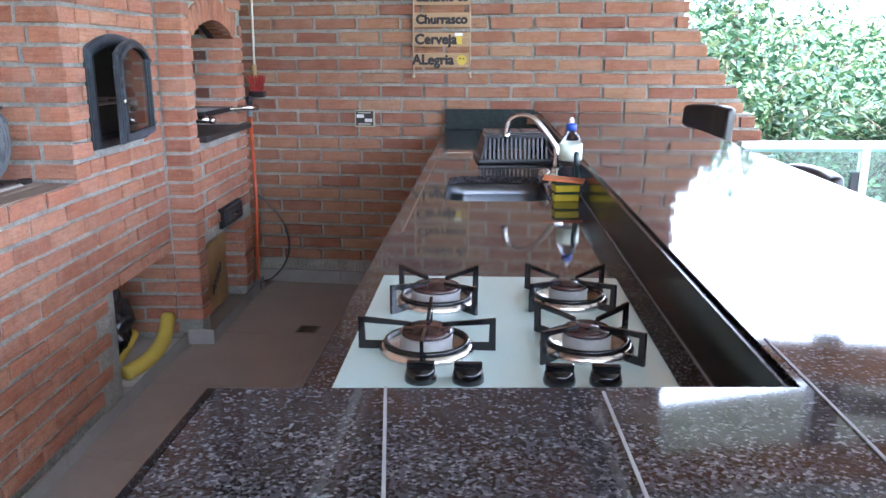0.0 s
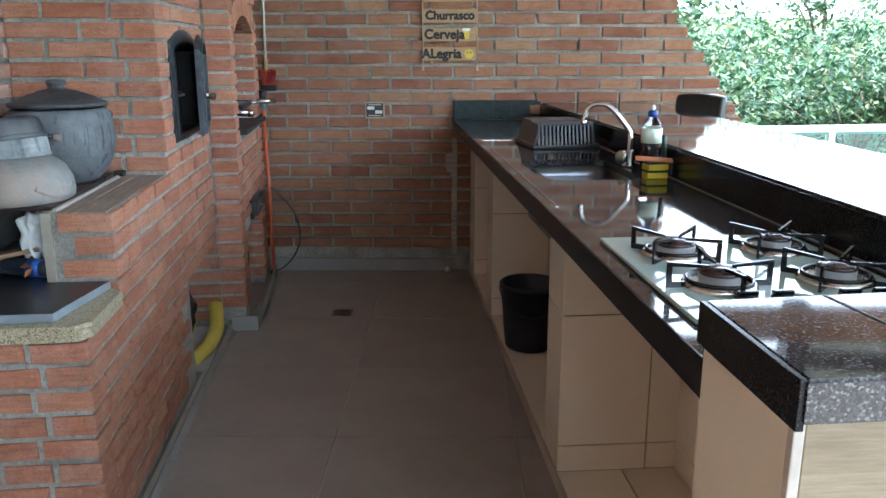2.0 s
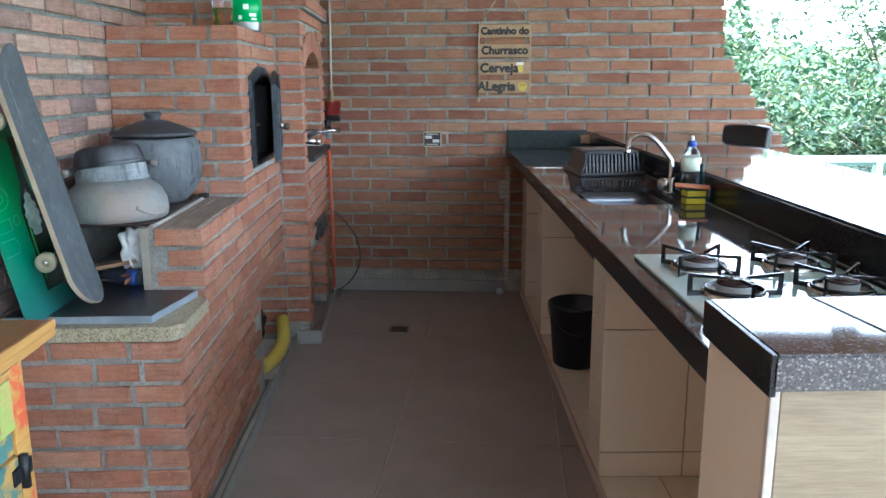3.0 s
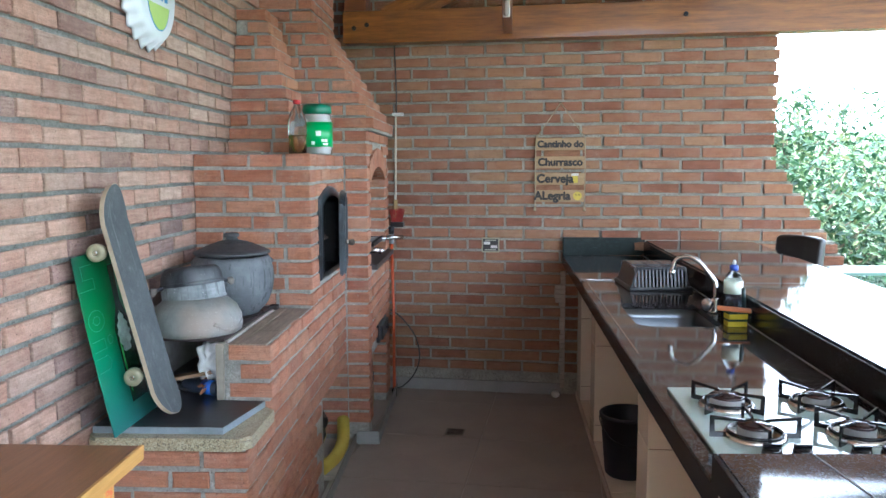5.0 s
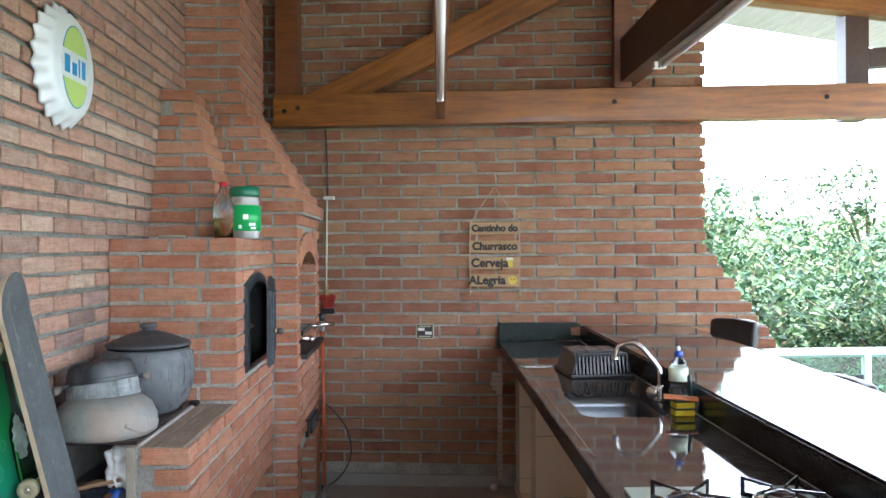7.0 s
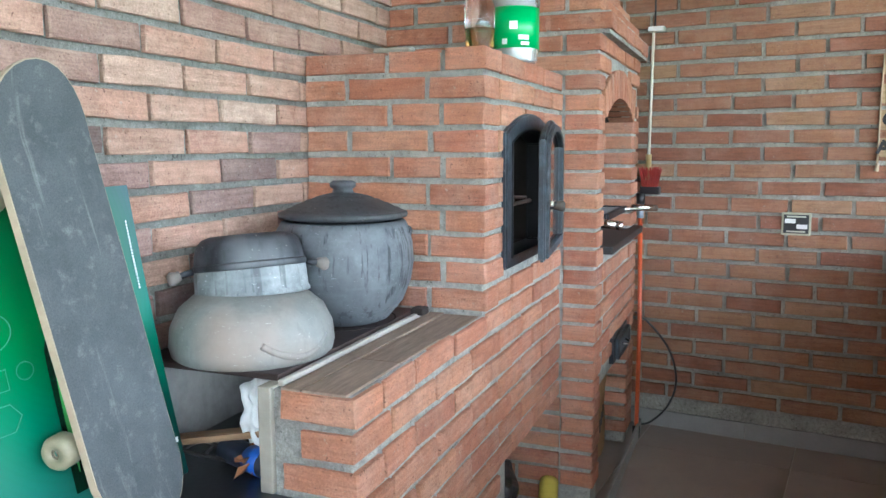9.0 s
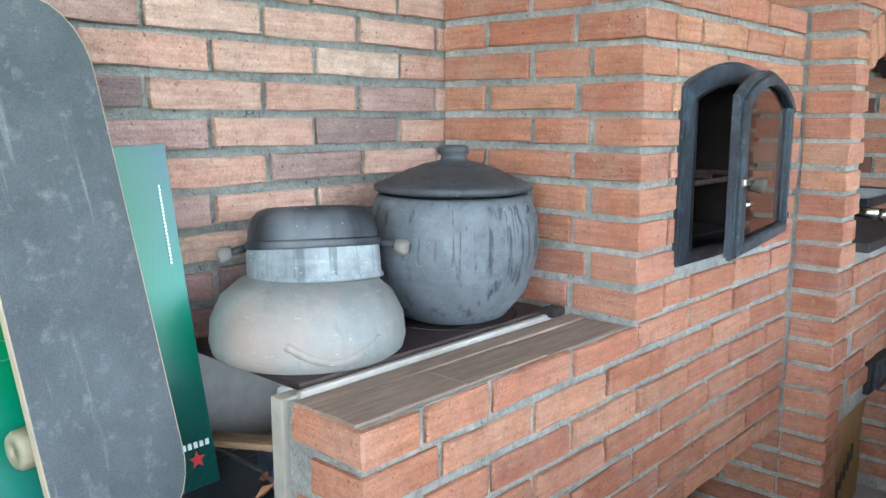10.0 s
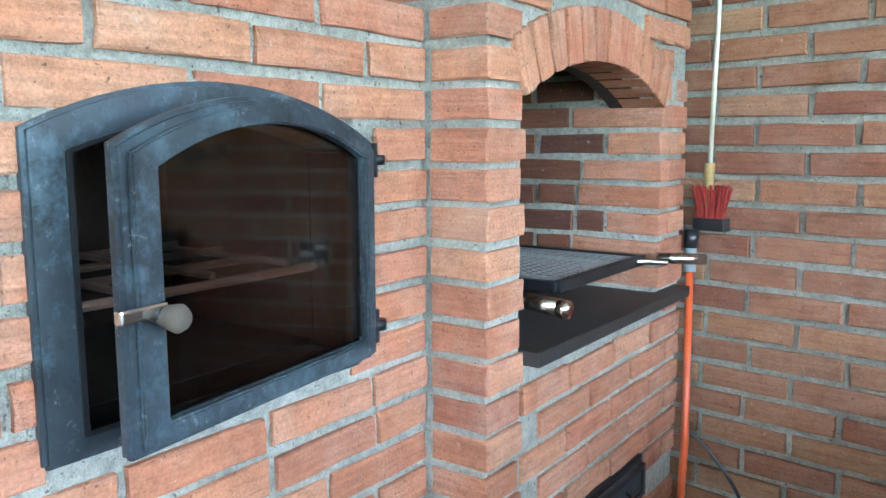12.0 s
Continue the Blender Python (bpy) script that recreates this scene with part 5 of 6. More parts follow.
foot = finish("baseboard", box(XF + 0.05, XG + 0.045, YE - 0.018, YE - 0.006, 0, 0.068, 0.001), GREY_BASE)
tagged(foot, "pale grey tile baseboard round the pier", "baseboard", kind="structure")
foot = finish("baseboard", box(XG + 0.034, XG + 0.045, YE - 0.006, YG, 0, 0.06, 0.001), GREY_BASE)
tagged(foot, "grey tile baseboard along the grill", "baseboard", kind="structure")
u = 0.25
while u < 1.45:
    e = min(u + 0.60, 1.46)
    ob = finish("baseboard", box(u + 0.001, e - 0.002, -0.012, -0.001, 0, 0.072, 0.001, 1), GREY_BASE, m=FAR)
    tagged(ob, "grey tile baseboard along the far wall", "baseboard", kind="structure")
    u = e
# yellow foam noodles and the black bag in the wood store
NOODLE = plain("yellow_foam", (0.50, 0.38, 0.055), 0.85, vary=0.12, scale=30, bumpy=0.3)
for pts, lab in (([(0.43, -1.55, 0.045), (0.475, -1.42, 0.06), (0.485, -1.29, 0.09), (0.465, -1.16, 0.15)], 0), ([(0.36, -1.55, 0.06), (0.385, -1.47, 0.10), (0.40, -1.38, 0.155)], 1)):
    nd = thing("foam_noodle", "bent yellow foam tube leaning in the wood store", "foam tube", pose(*pts[0]), "foam tubes")
    part_world("tube", tube(curve_points(pts, 8), 0.031 if lab == 0 else 0.024, 18), NOODLE, nd, smooth=True)
bag = thing("bin_bag", "crumpled black plastic bag in the wood store", "bag", pose(0.36, -1.38, 0))
bm = bmesh.new()
bmesh.ops.create_icosphere(bm, subdivisions=4, radius=1.0)
for v in bm.verts:
    d = 1 + 0.35 * noise.noise(v.co * 2.2) + 0.12 * abs(noise.noise(v.co * 7))
    v.co = Vector((0.33 + 0.10 * v.co.x * d, -1.50 + 0.12 * v.co.y * d, max(0.005, 0.21 + 0.15 * v.co.z * d)))
part_world("bag", bm, plain("black_bag_film", (0.012, 0.012, 0.014), 0.22, vary=0.3), bag, smooth=False)

# ---- stove top and its pots ----
shelf = thing("stove_shelf", "speckled beige granite ledge with a loose black granite slab on it", "shelf", pose(0.24, -2.66, 0.605))
bm = prism(rounded(0.003, XF + 0.012, YB - 0.018, YP + 0.003, 0.03, 5), 0.604, 0.642, 0.01, "Z")
part_world("ledge", bm, BEIGE_GRANITE, shelf, "beige speckled granite ledge")
bslab = finish("black_slab", prism([(0.01, -2.785), (0.40, -2.785), (0.452, -2.52), (0.30, -2.515), (0.30, -1.95), (0.01, -1.95)], 0.643, 0.664, 0.001, "Z"), [plain("black_slab_face", (0.022, 0.024, 0.028), 0.28, vary=0.5, scale=30), SLAB_EDGE])
for f in bslab.data.polygons:
    f.material_index = 0 if abs(f.normal.z) > 0.9 else 1
tagged(bslab, "dusty black granite slab with grey sawn edges", "slab")
CONC = plain("old_concrete", (0.26, 0.232, 0.185), 0.95, vary=0.3, scale=14, bumpy=0.8)
cheek = finish("stove_board", box(0.292, 0.318, YP - 0.004, YO - 0.03, 0.664, 0.850, 0.003), CONC)
tagged(cheek, "rough pale cement board beside the firebox", "board")
SOOTWALL = plain("sooted_plaster", (0.40, 0.38, 0.35), 0.95, vary=0.5, scale=10, bumpy=0.7)
tagged(finish("firebox_lining", box(0.002, 0.012, -2.50, YO - 0.004, 0.664, 0.846), SOOTWALL), "soot-stained firebox lining panel", "lining")
TOPW = wood("weathered_ledge", (0.13, 0.092, 0.066), (0.36, 0.275, 0.20), "Y", 0.95, 2.6)
ledge = thing("stove_ledge", "weathered dusty brick and mortar ledge on the stove", "ledge", pose(0.4, -2.2, 0.845))
r = random.Random(17)
y = YP + 0.003
while y < YO - 0.01:
    e = min(y + r.uniform(0.17, 0.25), YO - 0.002)
    if YO - e < 0.05:
        e = YO - 0.002
    part_world("ledge_brick", box(0.372, XF - 0.014 - r.uniform(0, 0.004), y + 0.0012, e - 0.0012, 0.836, 0.8475 + r.uniform(0, 0.0025), 0.003, 2), TOPW, ledge)
    y = e
part_world("mortar_bed", box(0.333, 0.3705, YP + 0.004, YO - 0.002, 0.836, 0.8500, 0.003), TOPW, ledge, "rough dusty cement strip")
tagged(finish("white_strip", box(0.317, 0.329, YP + 0.02, -1.90, 0.846, 0.857, 0.003), plain("pale_strip", (0.33, 0.30, 0.255), 0.8, vary=0.2, scale=30, bumpy=0.5)), "pale painted metal strip along the hob edge", "strip")
HOBIRON = plain("rusty_hob_iron", (0.060, 0.042, 0.038), 0.5, 0.55, vary=0.5, scale=12, bumpy=0.5)
plate = thing("stove_plate", "rusty cast-iron stove plate with ring lids", "stove plate", pose(0.16, -2.2, 0.851))
part_world("plate", box(0.004, 0.312, YP + 0.03, -1.89, 0.851, 0.862, 0.003), HOBIRON, plate)
for y in (-2.36, -2.05):
    for rr in (0.125, 0.08):
        ob = part_world("ring_gap", lathe([(rr, 0.8622), (rr + 0.004, 0.8622), (rr + 0.004, 0.8634), (rr, 0.8634)], 40, m=Matrix.Translation((0.19, y, 0)), close=True), SOOT_BLACK, plate)
part_world("soot_end", box(0.31, 0.342, -1.925, -1.885, 0.852, 0.869, 0.004), SOOT_BLACK, plate)


def clay(name, dark, light, warm, drip=0.6):
    m, t, b = material(name)
    vec = coords(t)
    streak = coords(t, (55, 55, 2.6))
    n1, n2, n3 = noise_fac(t, streak, 1.0, 4), noise_fac(t, vec, 14, 6, 0.72), noise_fac(t, vec, 120, 3)
    c = ramp(t, n2, [(0.3, dark), (0.7, light)])
    c = mixed(t, ramp(t, n1, [(0.55, (0,) * 3), (0.63, (drip,) * 3)]), c, [k * 0.4 for k in dark])
    c = mixed(t, ramp(t, noise_fac(t, coords(t, (5, 5, 60)), 1.0, 3), [(0.55, (0,) * 3), (0.7, (0.22,) * 3)]), c, [k * 1.3 for k in light])
    c = mixed(t, ramp(t, noise_fac(t, vec, 4.2, 2), [(0.52, (0,) * 3), (0.72, (0.7,) * 3)]), c, warm)
    c = mixed(t, ramp(t, n3, [(0.68, (0,) * 3), (0.75, (0.5,) * 3)]), c, (0.5, 0.47, 0.42))
    scratch = noise_fac(t, coords(t, (30, 30, 160)), 1.6, 3, 0.75)
    c = mixed(t, ramp(t, scratch, [(0.66, (0,) * 3), (0.70, (0.5,) * 3)]), c, [min(1, k * 2.2) for k in light])
    t.links.new(c, b.inputs["Base Color"])
    b.inputs["Roughness"].default_value = 0.62
    bump(t, b, n2, 0.15, 0.004)
    return m


CLAY = clay("grey_clay", (0.055, 0.062, 0.068), (0.145, 0.155, 0.162), (0.085, 0.09, 0.094), 0.9)
CLAY_LID = clay("dark_clay_lid", (0.028, 0.030, 0.033), (0.072, 0.076, 0.080), (0.055, 0.053, 0.050))
CLAY_PALE = clay("pale_clay", (0.155, 0.158, 0.145), (0.23, 0.228, 0.21), (0.29, 0.20, 0.145), 0.15)
pot = thing("clay_pot", "large round grey clay pot with a dark domed lid", "pot", pose(0.212, -2.06, 0.8634))
pot.scale = (0.94, 0.94, 0.97)
part("body", lathe([(0, 0), (0.082, 0), (0.102, 0.007), (0.138, 0.048), (0.157, 0.095), (0.1645, 0.138), (0.161, 0.18), (0.151, 0.216), (0.145, 0.228), (0.136, 0.232), (0.128, 0.226), (0.137, 0.21), (0.148, 0.16), (0.128, 0.06), (0, 0.012)], 56), CLAY, pot, smooth=True)
for a in (205, 30):
    c, s = math.cos(radians(a)), math.sin(radians(a))
    part("lug", tube(curve_points([(0.150 * math.cos(radians(a + d)), 0.150 * math.sin(radians(a + d)), 0.20 + dz) for d, dz in ((-20, 0.01), (-8, 0.005), (6, -0.010), (16, -0.022))], 6), 0.011, 10, radii=None), CLAY, pot, "moulded lug", smooth=True)
part("lid", lathe([(0, 0.236), (0.140, 0.236), (0.149, 0.239), (0.151, 0.244), (0.149, 0.249), (0.140, 0.252), (0.136, 0.2515), (0.131, 0.257), (0.126, 0.2565), (0.108, 0.2665), (0.105, 0.2655), (0.085, 0.276), (0.082, 0.2750), (0.060, 0.2845), (0.045, 0.288), (0.026, 0.292), (0.022, 0.300), (0.030, 0.305), (0.031, 0.314), (0.024, 0.319), (0.010, 0.318), (0, 0.312)], 56), CLAY_LID, pot, "dark domed lid with knob", smooth=True)
bowl = thing("clay_bowl", "pale grey clay bowl turned upside down", "bowl", pose(0.180, -2.365, 0.8625))
part("body", lathe([(0.142, 0.0), (0.149, 0.006), (0.153, 0.022), (0.150, 0.055), (0.134, 0.088), (0.108, 0.110), (0.080, 0.119), (0.05, 0.122), (0, 0.123), (0, 0.115), (0.09, 0.10), (0.125, 0.07), (0.138, 0.02)], 64), CLAY_PALE, bowl, smooth=True)
for a in (-22, 158):
    pts = [(0.148 * math.cos(radians(a + d)), 0.148 * math.sin(radians(a + d)), z) for d, z in ((-28, 0.045), (-15, 0.026), (0, 0.017), (15, 0.024), (28, 0.042))]
    part("lug", tube(curve_points(pts, 6), 0.0075, 10), CLAY_PALE, bowl, "moulded lug", smooth=True)
ALU = clay("sooty_aluminium", (0.12, 0.13, 0.135), (0.36, 0.385, 0.38), (0.05, 0.06, 0.065))
BURNT = clay("burnt_pan_black", (0.006, 0.007, 0.009), (0.040, 0.043, 0.050), (0.17, 0.18, 0.185))
pan = thing("old_pan", "soot-blackened metal pan upside down with two wooden handles", "pan", pose(0.160, -2.335, 0.992, -6, -6, 15))
pan.scale = (0.82, 0.82, 0.92)
part("side", lathe([(0.129, -0.030), (0.134, -0.028), (0.134, -0.022), (0.130, -0.018), (0.129, 0.012), (0.127, 0.036), (0.124, 0.037), (0.122, 0.02), (0.124, -0.026)], 56, close=True), ALU, pan, "whitish metal rim band", smooth=True)
part("band", lathe([(0.127, 0.026), (0.131, 0.029), (0.131, 0.038), (0.1275, 0.041)], 56, close=True), BURNT, pan, smooth=True)
part("bottom", lathe([(0.1275, 0.034), (0.124, 0.060), (0.117, 0.080), (0.105, 0.091), (0.090, 0.096), (0, 0.098), (0, 0.092), (0.09, 0.088), (0.12, 0.05)], 56), BURNT, pan, "soot-black pan bottom", smooth=True)
KNOBW = plain("greyed_wood_knob", (0.17, 0.15, 0.13), 0.8, vary=0.3, scale=40)
for a in (30, 212):
    c, s = math.cos(radians(a)), math.sin(radians(a))
    part("handle_rod", tube([(0.130 * c, 0.130 * s, 0.03), (0.168 * c, 0.168 * s, 0.022)], 0.007, 10), BURNT, pan, smooth=True)
    h = part("handle", tube([(0.158 * c, 0.158 * s, 0.025), (0.178 * c, 0.178 * s, 0.019), (0.186 * c, 0.186 * s, 0.017)], 0.012, 12, radii=[0.010, 0.0155, 0.010]), KNOBW, pan, "greyed wooden handle", smooth=True)

# things in the firebox niche
r = random.Random(11)
rag = thing("white_rag", "crumpled white rag stuffed in the firebox", "rag", pose(0.25, -2.40, 0.664))
bm = bmesh.new()
bmesh.ops.create_icosphere(bm, subdivisions=4, radius=1.0)
for v in bm.verts:
    d = 1 + 0.4 * noise.noise(v.co * 2.5 + Vector((4, 0, 0))) + 0.14 * noise.noise(v.co * 7)
    v.co = Vector((0.24 + 0.045 * v.co.x * d, -2.40 + 0.07 * v.co.y * d, max(0.672, 0.768 + 0.072 * v.co.z * d)))
part_world("cloth", bm, plain("white_cloth", (0.62, 0.62, 0.6), 0.9, vary=0.1), rag, smooth=True)
plank = thing("firewood", "charred wooden slat lying in the firebox", "firewood", pose(0.15, -2.44, 0.70))
part_world("slat", box(-0.11, 0.13, -0.016, 0.016, -0.006, 0.006, 0.002), wood("charred_slat", (0.10, 0.06, 0.03), (0.38, 0.24, 0.13), "X", 0.7, 2), plank)
plank.children[0].matrix_parent_inverse = Matrix()
plank.matrix_basis = pose(0.16, -2.46, 0.726, 4, -8, 14)
IRONROD = plain("old_iron_rod", (0.05, 0.045, 0.042), 0.6, 0.4)
for k in range(4):
    x, y = 0.06 + 0.05 * k, -2.47 + 0.03 * k
    rod = thing("iron_rod", "bent old iron rod in the firebox", "rod", pose(x, y, 0.672), "iron rods")
    part("bar", tube(curve_points([(-0.05, -0.03, 0.003), (0.0, 0.0, 0.02 + 0.01 * k), (0.06, 0.01, 0.012), (0.13, 0.02 + 0.01 * k, 0.006)], 6), 0.004, 8), IRONROD, rod, smooth=True)
tin = thing("blue_tin", "blue and dark spray can lying in the firebox", "can", pose(0.22, -2.45, 0.690, 90, 0, 70))
part("can", disc_cyl(0.024, -0.07, 0.07, 24, 0.004), plain("navy_can", (0.02, 0.025, 0.04), 0.35), tin, smooth=True)
part("band", lathe([(0.0243, 0.01), (0.0248, 0.01), (0.0248, 0.05), (0.0243, 0.05)], 24, close=True), plain("blue_band", (0.02, 0.10, 0.42), 0.4), tin, "blue band", smooth=True)
leafm = plain("dry_leaf", (0.22, 0.09, 0.035), 0.8, vary=0.4)
dl = thing("dry_leaf_heap", "heap of dry brown leaves in the firebox", "leaves", pose(0.255, -2.47, 0.664), kind="stuff")
bm = bmesh.new()
for i in range(40):
    m = Matrix.Translation((r.uniform(-0.03, 0.03), r.uniform(-0.03, 0.12), r.uniform(0.012, 0.045))) @ Euler((r.uniform(-1, 1), r.uniform(-1, 1), r.uniform(0, 6))).to_matrix().to_4x4()
    vs = [bm.verts.new(m @ Vector(p)) for p in ((-0.018, 0, 0), (0, -0.009, 0.004), (0.02, 0, 0), (0, 0.009, 0.004))]
    bm.faces.new(vs)
part("leaves", bm, leafm, dl)

# ---- skateboard and beer panel leaning on the wall ----
def grip_material():
    m, t, b = material("worn_grip_tape")
    vec = coords(t)
    big, mid, fine = noise_fac(t, vec, 7, 4), noise_fac(t, vec, 34, 5, 0.7), noise_fac(t, vec, 420, 2, 0.8)
    c = ramp(t, big, [(0.3, (0.052, 0.060, 0.062)), (0.7, (0.095, 0.104, 0.106))])
    c = mixed(t, ramp(t, mid, [(0.55, (0,) * 3), (0.72, (0.6,) * 3)]), c, (0.19, 0.195, 0.195))
    c = mixed(t, ramp(t, noise_fac(t, coords(t, (55, 3, 8)), 1.0, 4), [(0.60, (0,) * 3), (0.68, (0.55,) * 3)]), c, (0.20, 0.205, 0.20))
    c = mixed(t, 0.5, c, ramp(t, fine, [(0.3, (0.5,) * 3), (0.7, (1.4,) * 3)]), "MULTIPLY")
    t.links.new(c, b.inputs["Base Color"])
    b.inputs["Roughness"].default_value = 0.8
    bump(t, b, fine, 0.5, 0.001)
    return m


GRIP = grip_material()
PLY = plain("pale_ply_edge", (0.36, 0.29, 0.20), 0.7, vary=0.25, scale=40)
# board frame: x across, y along, z out of the grip side
SK = look((0.205, -2.677, 0.665), (0.055, -2.728, 1.37)) @ Matrix.Rotation(radians(-90), 4, "X")
ax = SK.to_3x3() @ Vector((0, 1, 0))
out = Vector((1, 0.10, 0)) - ax * ax.dot(Vector((1, 0.10, 0)))
out.normalize()
sx = ax.cross(out)
SKATE = Matrix(((sx.x, ax.x, out.x, 0.205), (sx.y, ax.y, out.y, -2.677), (sx.z, ax.z, out.z, 0.672), (0, 0, 0, 1)))
skate = thing("skateboard", "worn skateboard standing on end, grip tape side out", "skateboard", SKATE)
LEN, WID = 0.715, 0.188


def deck_outline(inset, n=14):
    R = WID / 2 - inset
    pts = [(R * math.cos(a), inset + 0.095 + (0.095) * math.sin(a)) for a in (math.pi + math.pi * i / n for i in range(n + 1))]
    return pts + [(R * math.cos(a), LEN - inset - 0.105 + 0.105 * math.sin(a)) for a in (math.pi * i / n for i in range(n + 1))]


def kick(y):
    lo, hi = max(0.0, 0.15 - y), max(0.0, y - (LEN - 0.15))
    return 1.1 * (lo * lo + hi * hi)


def deck_layer(z0, z1, inset):
    bm = prism(deck_outline(inset), z0, z1, 0, "Z")
    bmesh.ops.triangulate(bm, faces=[f for f in bm.faces if len(f.verts) > 4])
    for v in bm.verts:
        v.co.z += kick(v.co.y)
    return bm


part("deck", deck_layer(-0.012, 0.0, 0), PLY, skate, "pale plywood deck")
part("grip_tape", deck_layer(0.0003, 0.0014, 0.002), GRIP, skate, "worn dark grey grip tape")
RUSTB = plain("rusty_bolt", (0.30, 0.085, 0.06), 0.7)
WHEEL = plain("cream_wheel", (0.27, 0.24, 0.15), 0.5, vary=0.3, scale=50)
for y0 in (0.158, 0.535):
    for dx in (-0.021, 0.021):
        for dy in (-0.027, 0.027):
            part("bolt", disc_cyl(0.0048, 0.0014, 0.0028, 10, m=Matrix.Translation((dx, y0 + dy, 0))), RUSTB, skate, "rusty bolt head")
    truck = part("truck", box(-0.03, 0.03, y0 - 0.04, y0 + 0.04, -0.022, -0.0125, 0.003), STEEL, skate, "metal truck")
    part("hanger", tube([(-0.065, y0, -0.045), (0, y0, -0.036), (0.065, y0, -0.045)], 0.009, 10, radii=[0.006, 0.016, 0.006]), STEEL, truck, smooth=True)
    for s in (-1, 1):
        w = part("wheel", lathe([(0.008, -0.016), (0.022, -0.016), (0.026, -0.010), (0.026, 0.010), (0.022, 0.016), (0.008, 0.016)], 28, close=True, m=Matrix.Translation((s * 0.086, y0, -0.045)) @ Matrix.Rotation(radians(90), 4, "Y")), WHEEL, skate, "dirty cream wheel with black print", smooth=True)
        part("bearing", lathe([(0, -0.012), (0.010, -0.012), (0.011, 0), (0.010, 0.012), (0, 0.012)], 20, m=Matrix.Translation((s * 0.086, y0, -0.045)) @ Matrix.Rotation(radians(90), 4, "Y")), STEEL, w, smooth=True)


def beer_panel_material():
    m, t, b = material("green_printed_panel")
    vec = coords(t)
    sep = t.nodes.new("ShaderNodeSeparateXYZ")
    t.links.new(vec, sep.inputs[0])
    right = ramp(t, sep.outputs["Y"], [(0.0, (0.003, 0.030, 0.028)), (0.15, (0.004, 0.060, 0.042)), (0.25, (0.008, 0.13, 0.075)), (0.31, (0.035, 0.19, 0.15)), (0.40, (0.05, 0.12, 0.14)), (0.52, (0.065, 0.105, 0.135))])
    left = ramp(t, sep.outputs["Y"], [(0.0, (0.03, 0.13, 0.12)), (0.18, (0.014, 0.17, 0.09)), (0.32, (0.010, 0.17, 0.05)), (0.46, (0.005, 0.055, 0.035)), (0.52, (0.004, 0.040, 0.030))])
    side = t.nodes.new("ShaderNodeMapRange")
    side.inputs["From Min"].default_value, side.inputs["From Max"].default_value = -0.03, 0.08
    t.links.new(sep.outputs["X"], side.inputs["Value"])
    edge = mixed(t, side.outputs["Result"], left, right)
    mp = t.nodes.new("ShaderNodeMapping")
    mp.inputs["Location"].default_value, mp.inputs["Scale"].default_value = (0.02, -0.40, 0), (1.5, 1, 1)
    t.links.new(vec, mp.inputs["Vector"])
    wave = node(t, "ShaderNodeTexWave", Scale=22.0, Distortion=1.2)
    wave.wave_type = "RINGS"
    wave.rings_direction = "Z"
    t.links.new(mp.outputs["Vector"], wave.inputs["Vector"])
    g = node(t, "ShaderNodeTexGradient")
    g.gradient_type = "SPHERICAL"
    mp2 = t.nodes.new("ShaderNodeMapping")
    mp2.inputs["Location"].default_value, mp2.inputs["Scale"].default_value = (0.0, -1.75, 0), (4.5, 4.2, 1)
    t.links.new(vec, mp2.inputs["Vector"])
    t.links.new(mp2.outputs["Vector"], g.inputs["Vector"])
    c = mixed(t, ramp(t, g.outputs["Fac"], [(0.0, (0,) * 3), (0.5, (0.55,) * 3)]), edge, (0.018, 0.20, 0.045))
    c = mixed(t, ramp(t, wave.outputs["Fac"], [(0.5, (0,) * 3), (1.0, (0.10,) * 3)]), c, (0.01, 0.13, 0.05))
    t.links.new(c, b.inputs["Base Color"])
    b.inputs["Roughness"].default_value = 0.3
    b.inputs["Specular IOR Level"].default_value = 0.35
    bump(t, b, noise_fac(t, vec, 200, 2), 0.03, 0.0005)
    return m


PANEL_H, PANEL_W = 0.52, 0.37
a0, a1 = Vector((0.125, -2.69, 0.666)), Vector((0.030, -2.70, 1.178))
ay = (a1 - a0).normalized()
pn = Vector((1, -0.03, 0))
pn = (pn - ay * ay.dot(pn)).normalized()
px = ay.cross(pn)
PANEL = Matrix(((px.x, ay.x, pn.x, a0.x), (px.y, ay.y, pn.y, a0.y), (px.z, ay.z, pn.z, a0.z), (0, 0, 0, 1)))
panel = thing("advertising_panel", "glossy green printed advertising panel leaning on the brick wall", "sign", PANEL)
bm = box(-PANEL_W / 2, PANEL_W / 2, 0, PANEL_H, -0.002, 0.0015, 0.0006, 1)
bmesh.ops.subdivide_edges(bm, edges=bm.edges[:], cuts=10, use_grid_fill=True)
for v in bm.verts:
    v.co.z += -0.02 * (0.25 - (0.5 - v.co.y / PANEL_H) ** 2)
part("sheet", bm, beer_panel_material(), panel)
PALE_LINE = plain("pale_green_print", (0.07, 0.24, 0.16), 0.3)


def on_panel(x, y):
    return 0.0022 - 0.02 * (0.25 - (0.5 - y / PANEL_H) ** 2)


def outline_mark(pts, rr=0.0009, mat=PALE_LINE, name="print_line"):
    part(name, tube([(x + 0.006, y - 0.01, on_panel(x, y - 0.01)) for x, y in pts], rr, 5), mat, panel, "thin pale printed line")


for cx0, cy0, rx, ry in ((-0.135, 0.34, 0.042, 0.03), (-0.135, 0.34, 0.018, 0.012), (-0.085, 0.275, 0.014, 0.013)):
    outline_mark([(cx0 + rx * math.cos(a), cy0 + ry * math.sin(a)) for a in (2 * math.pi * i / 24 for i in range(25))])
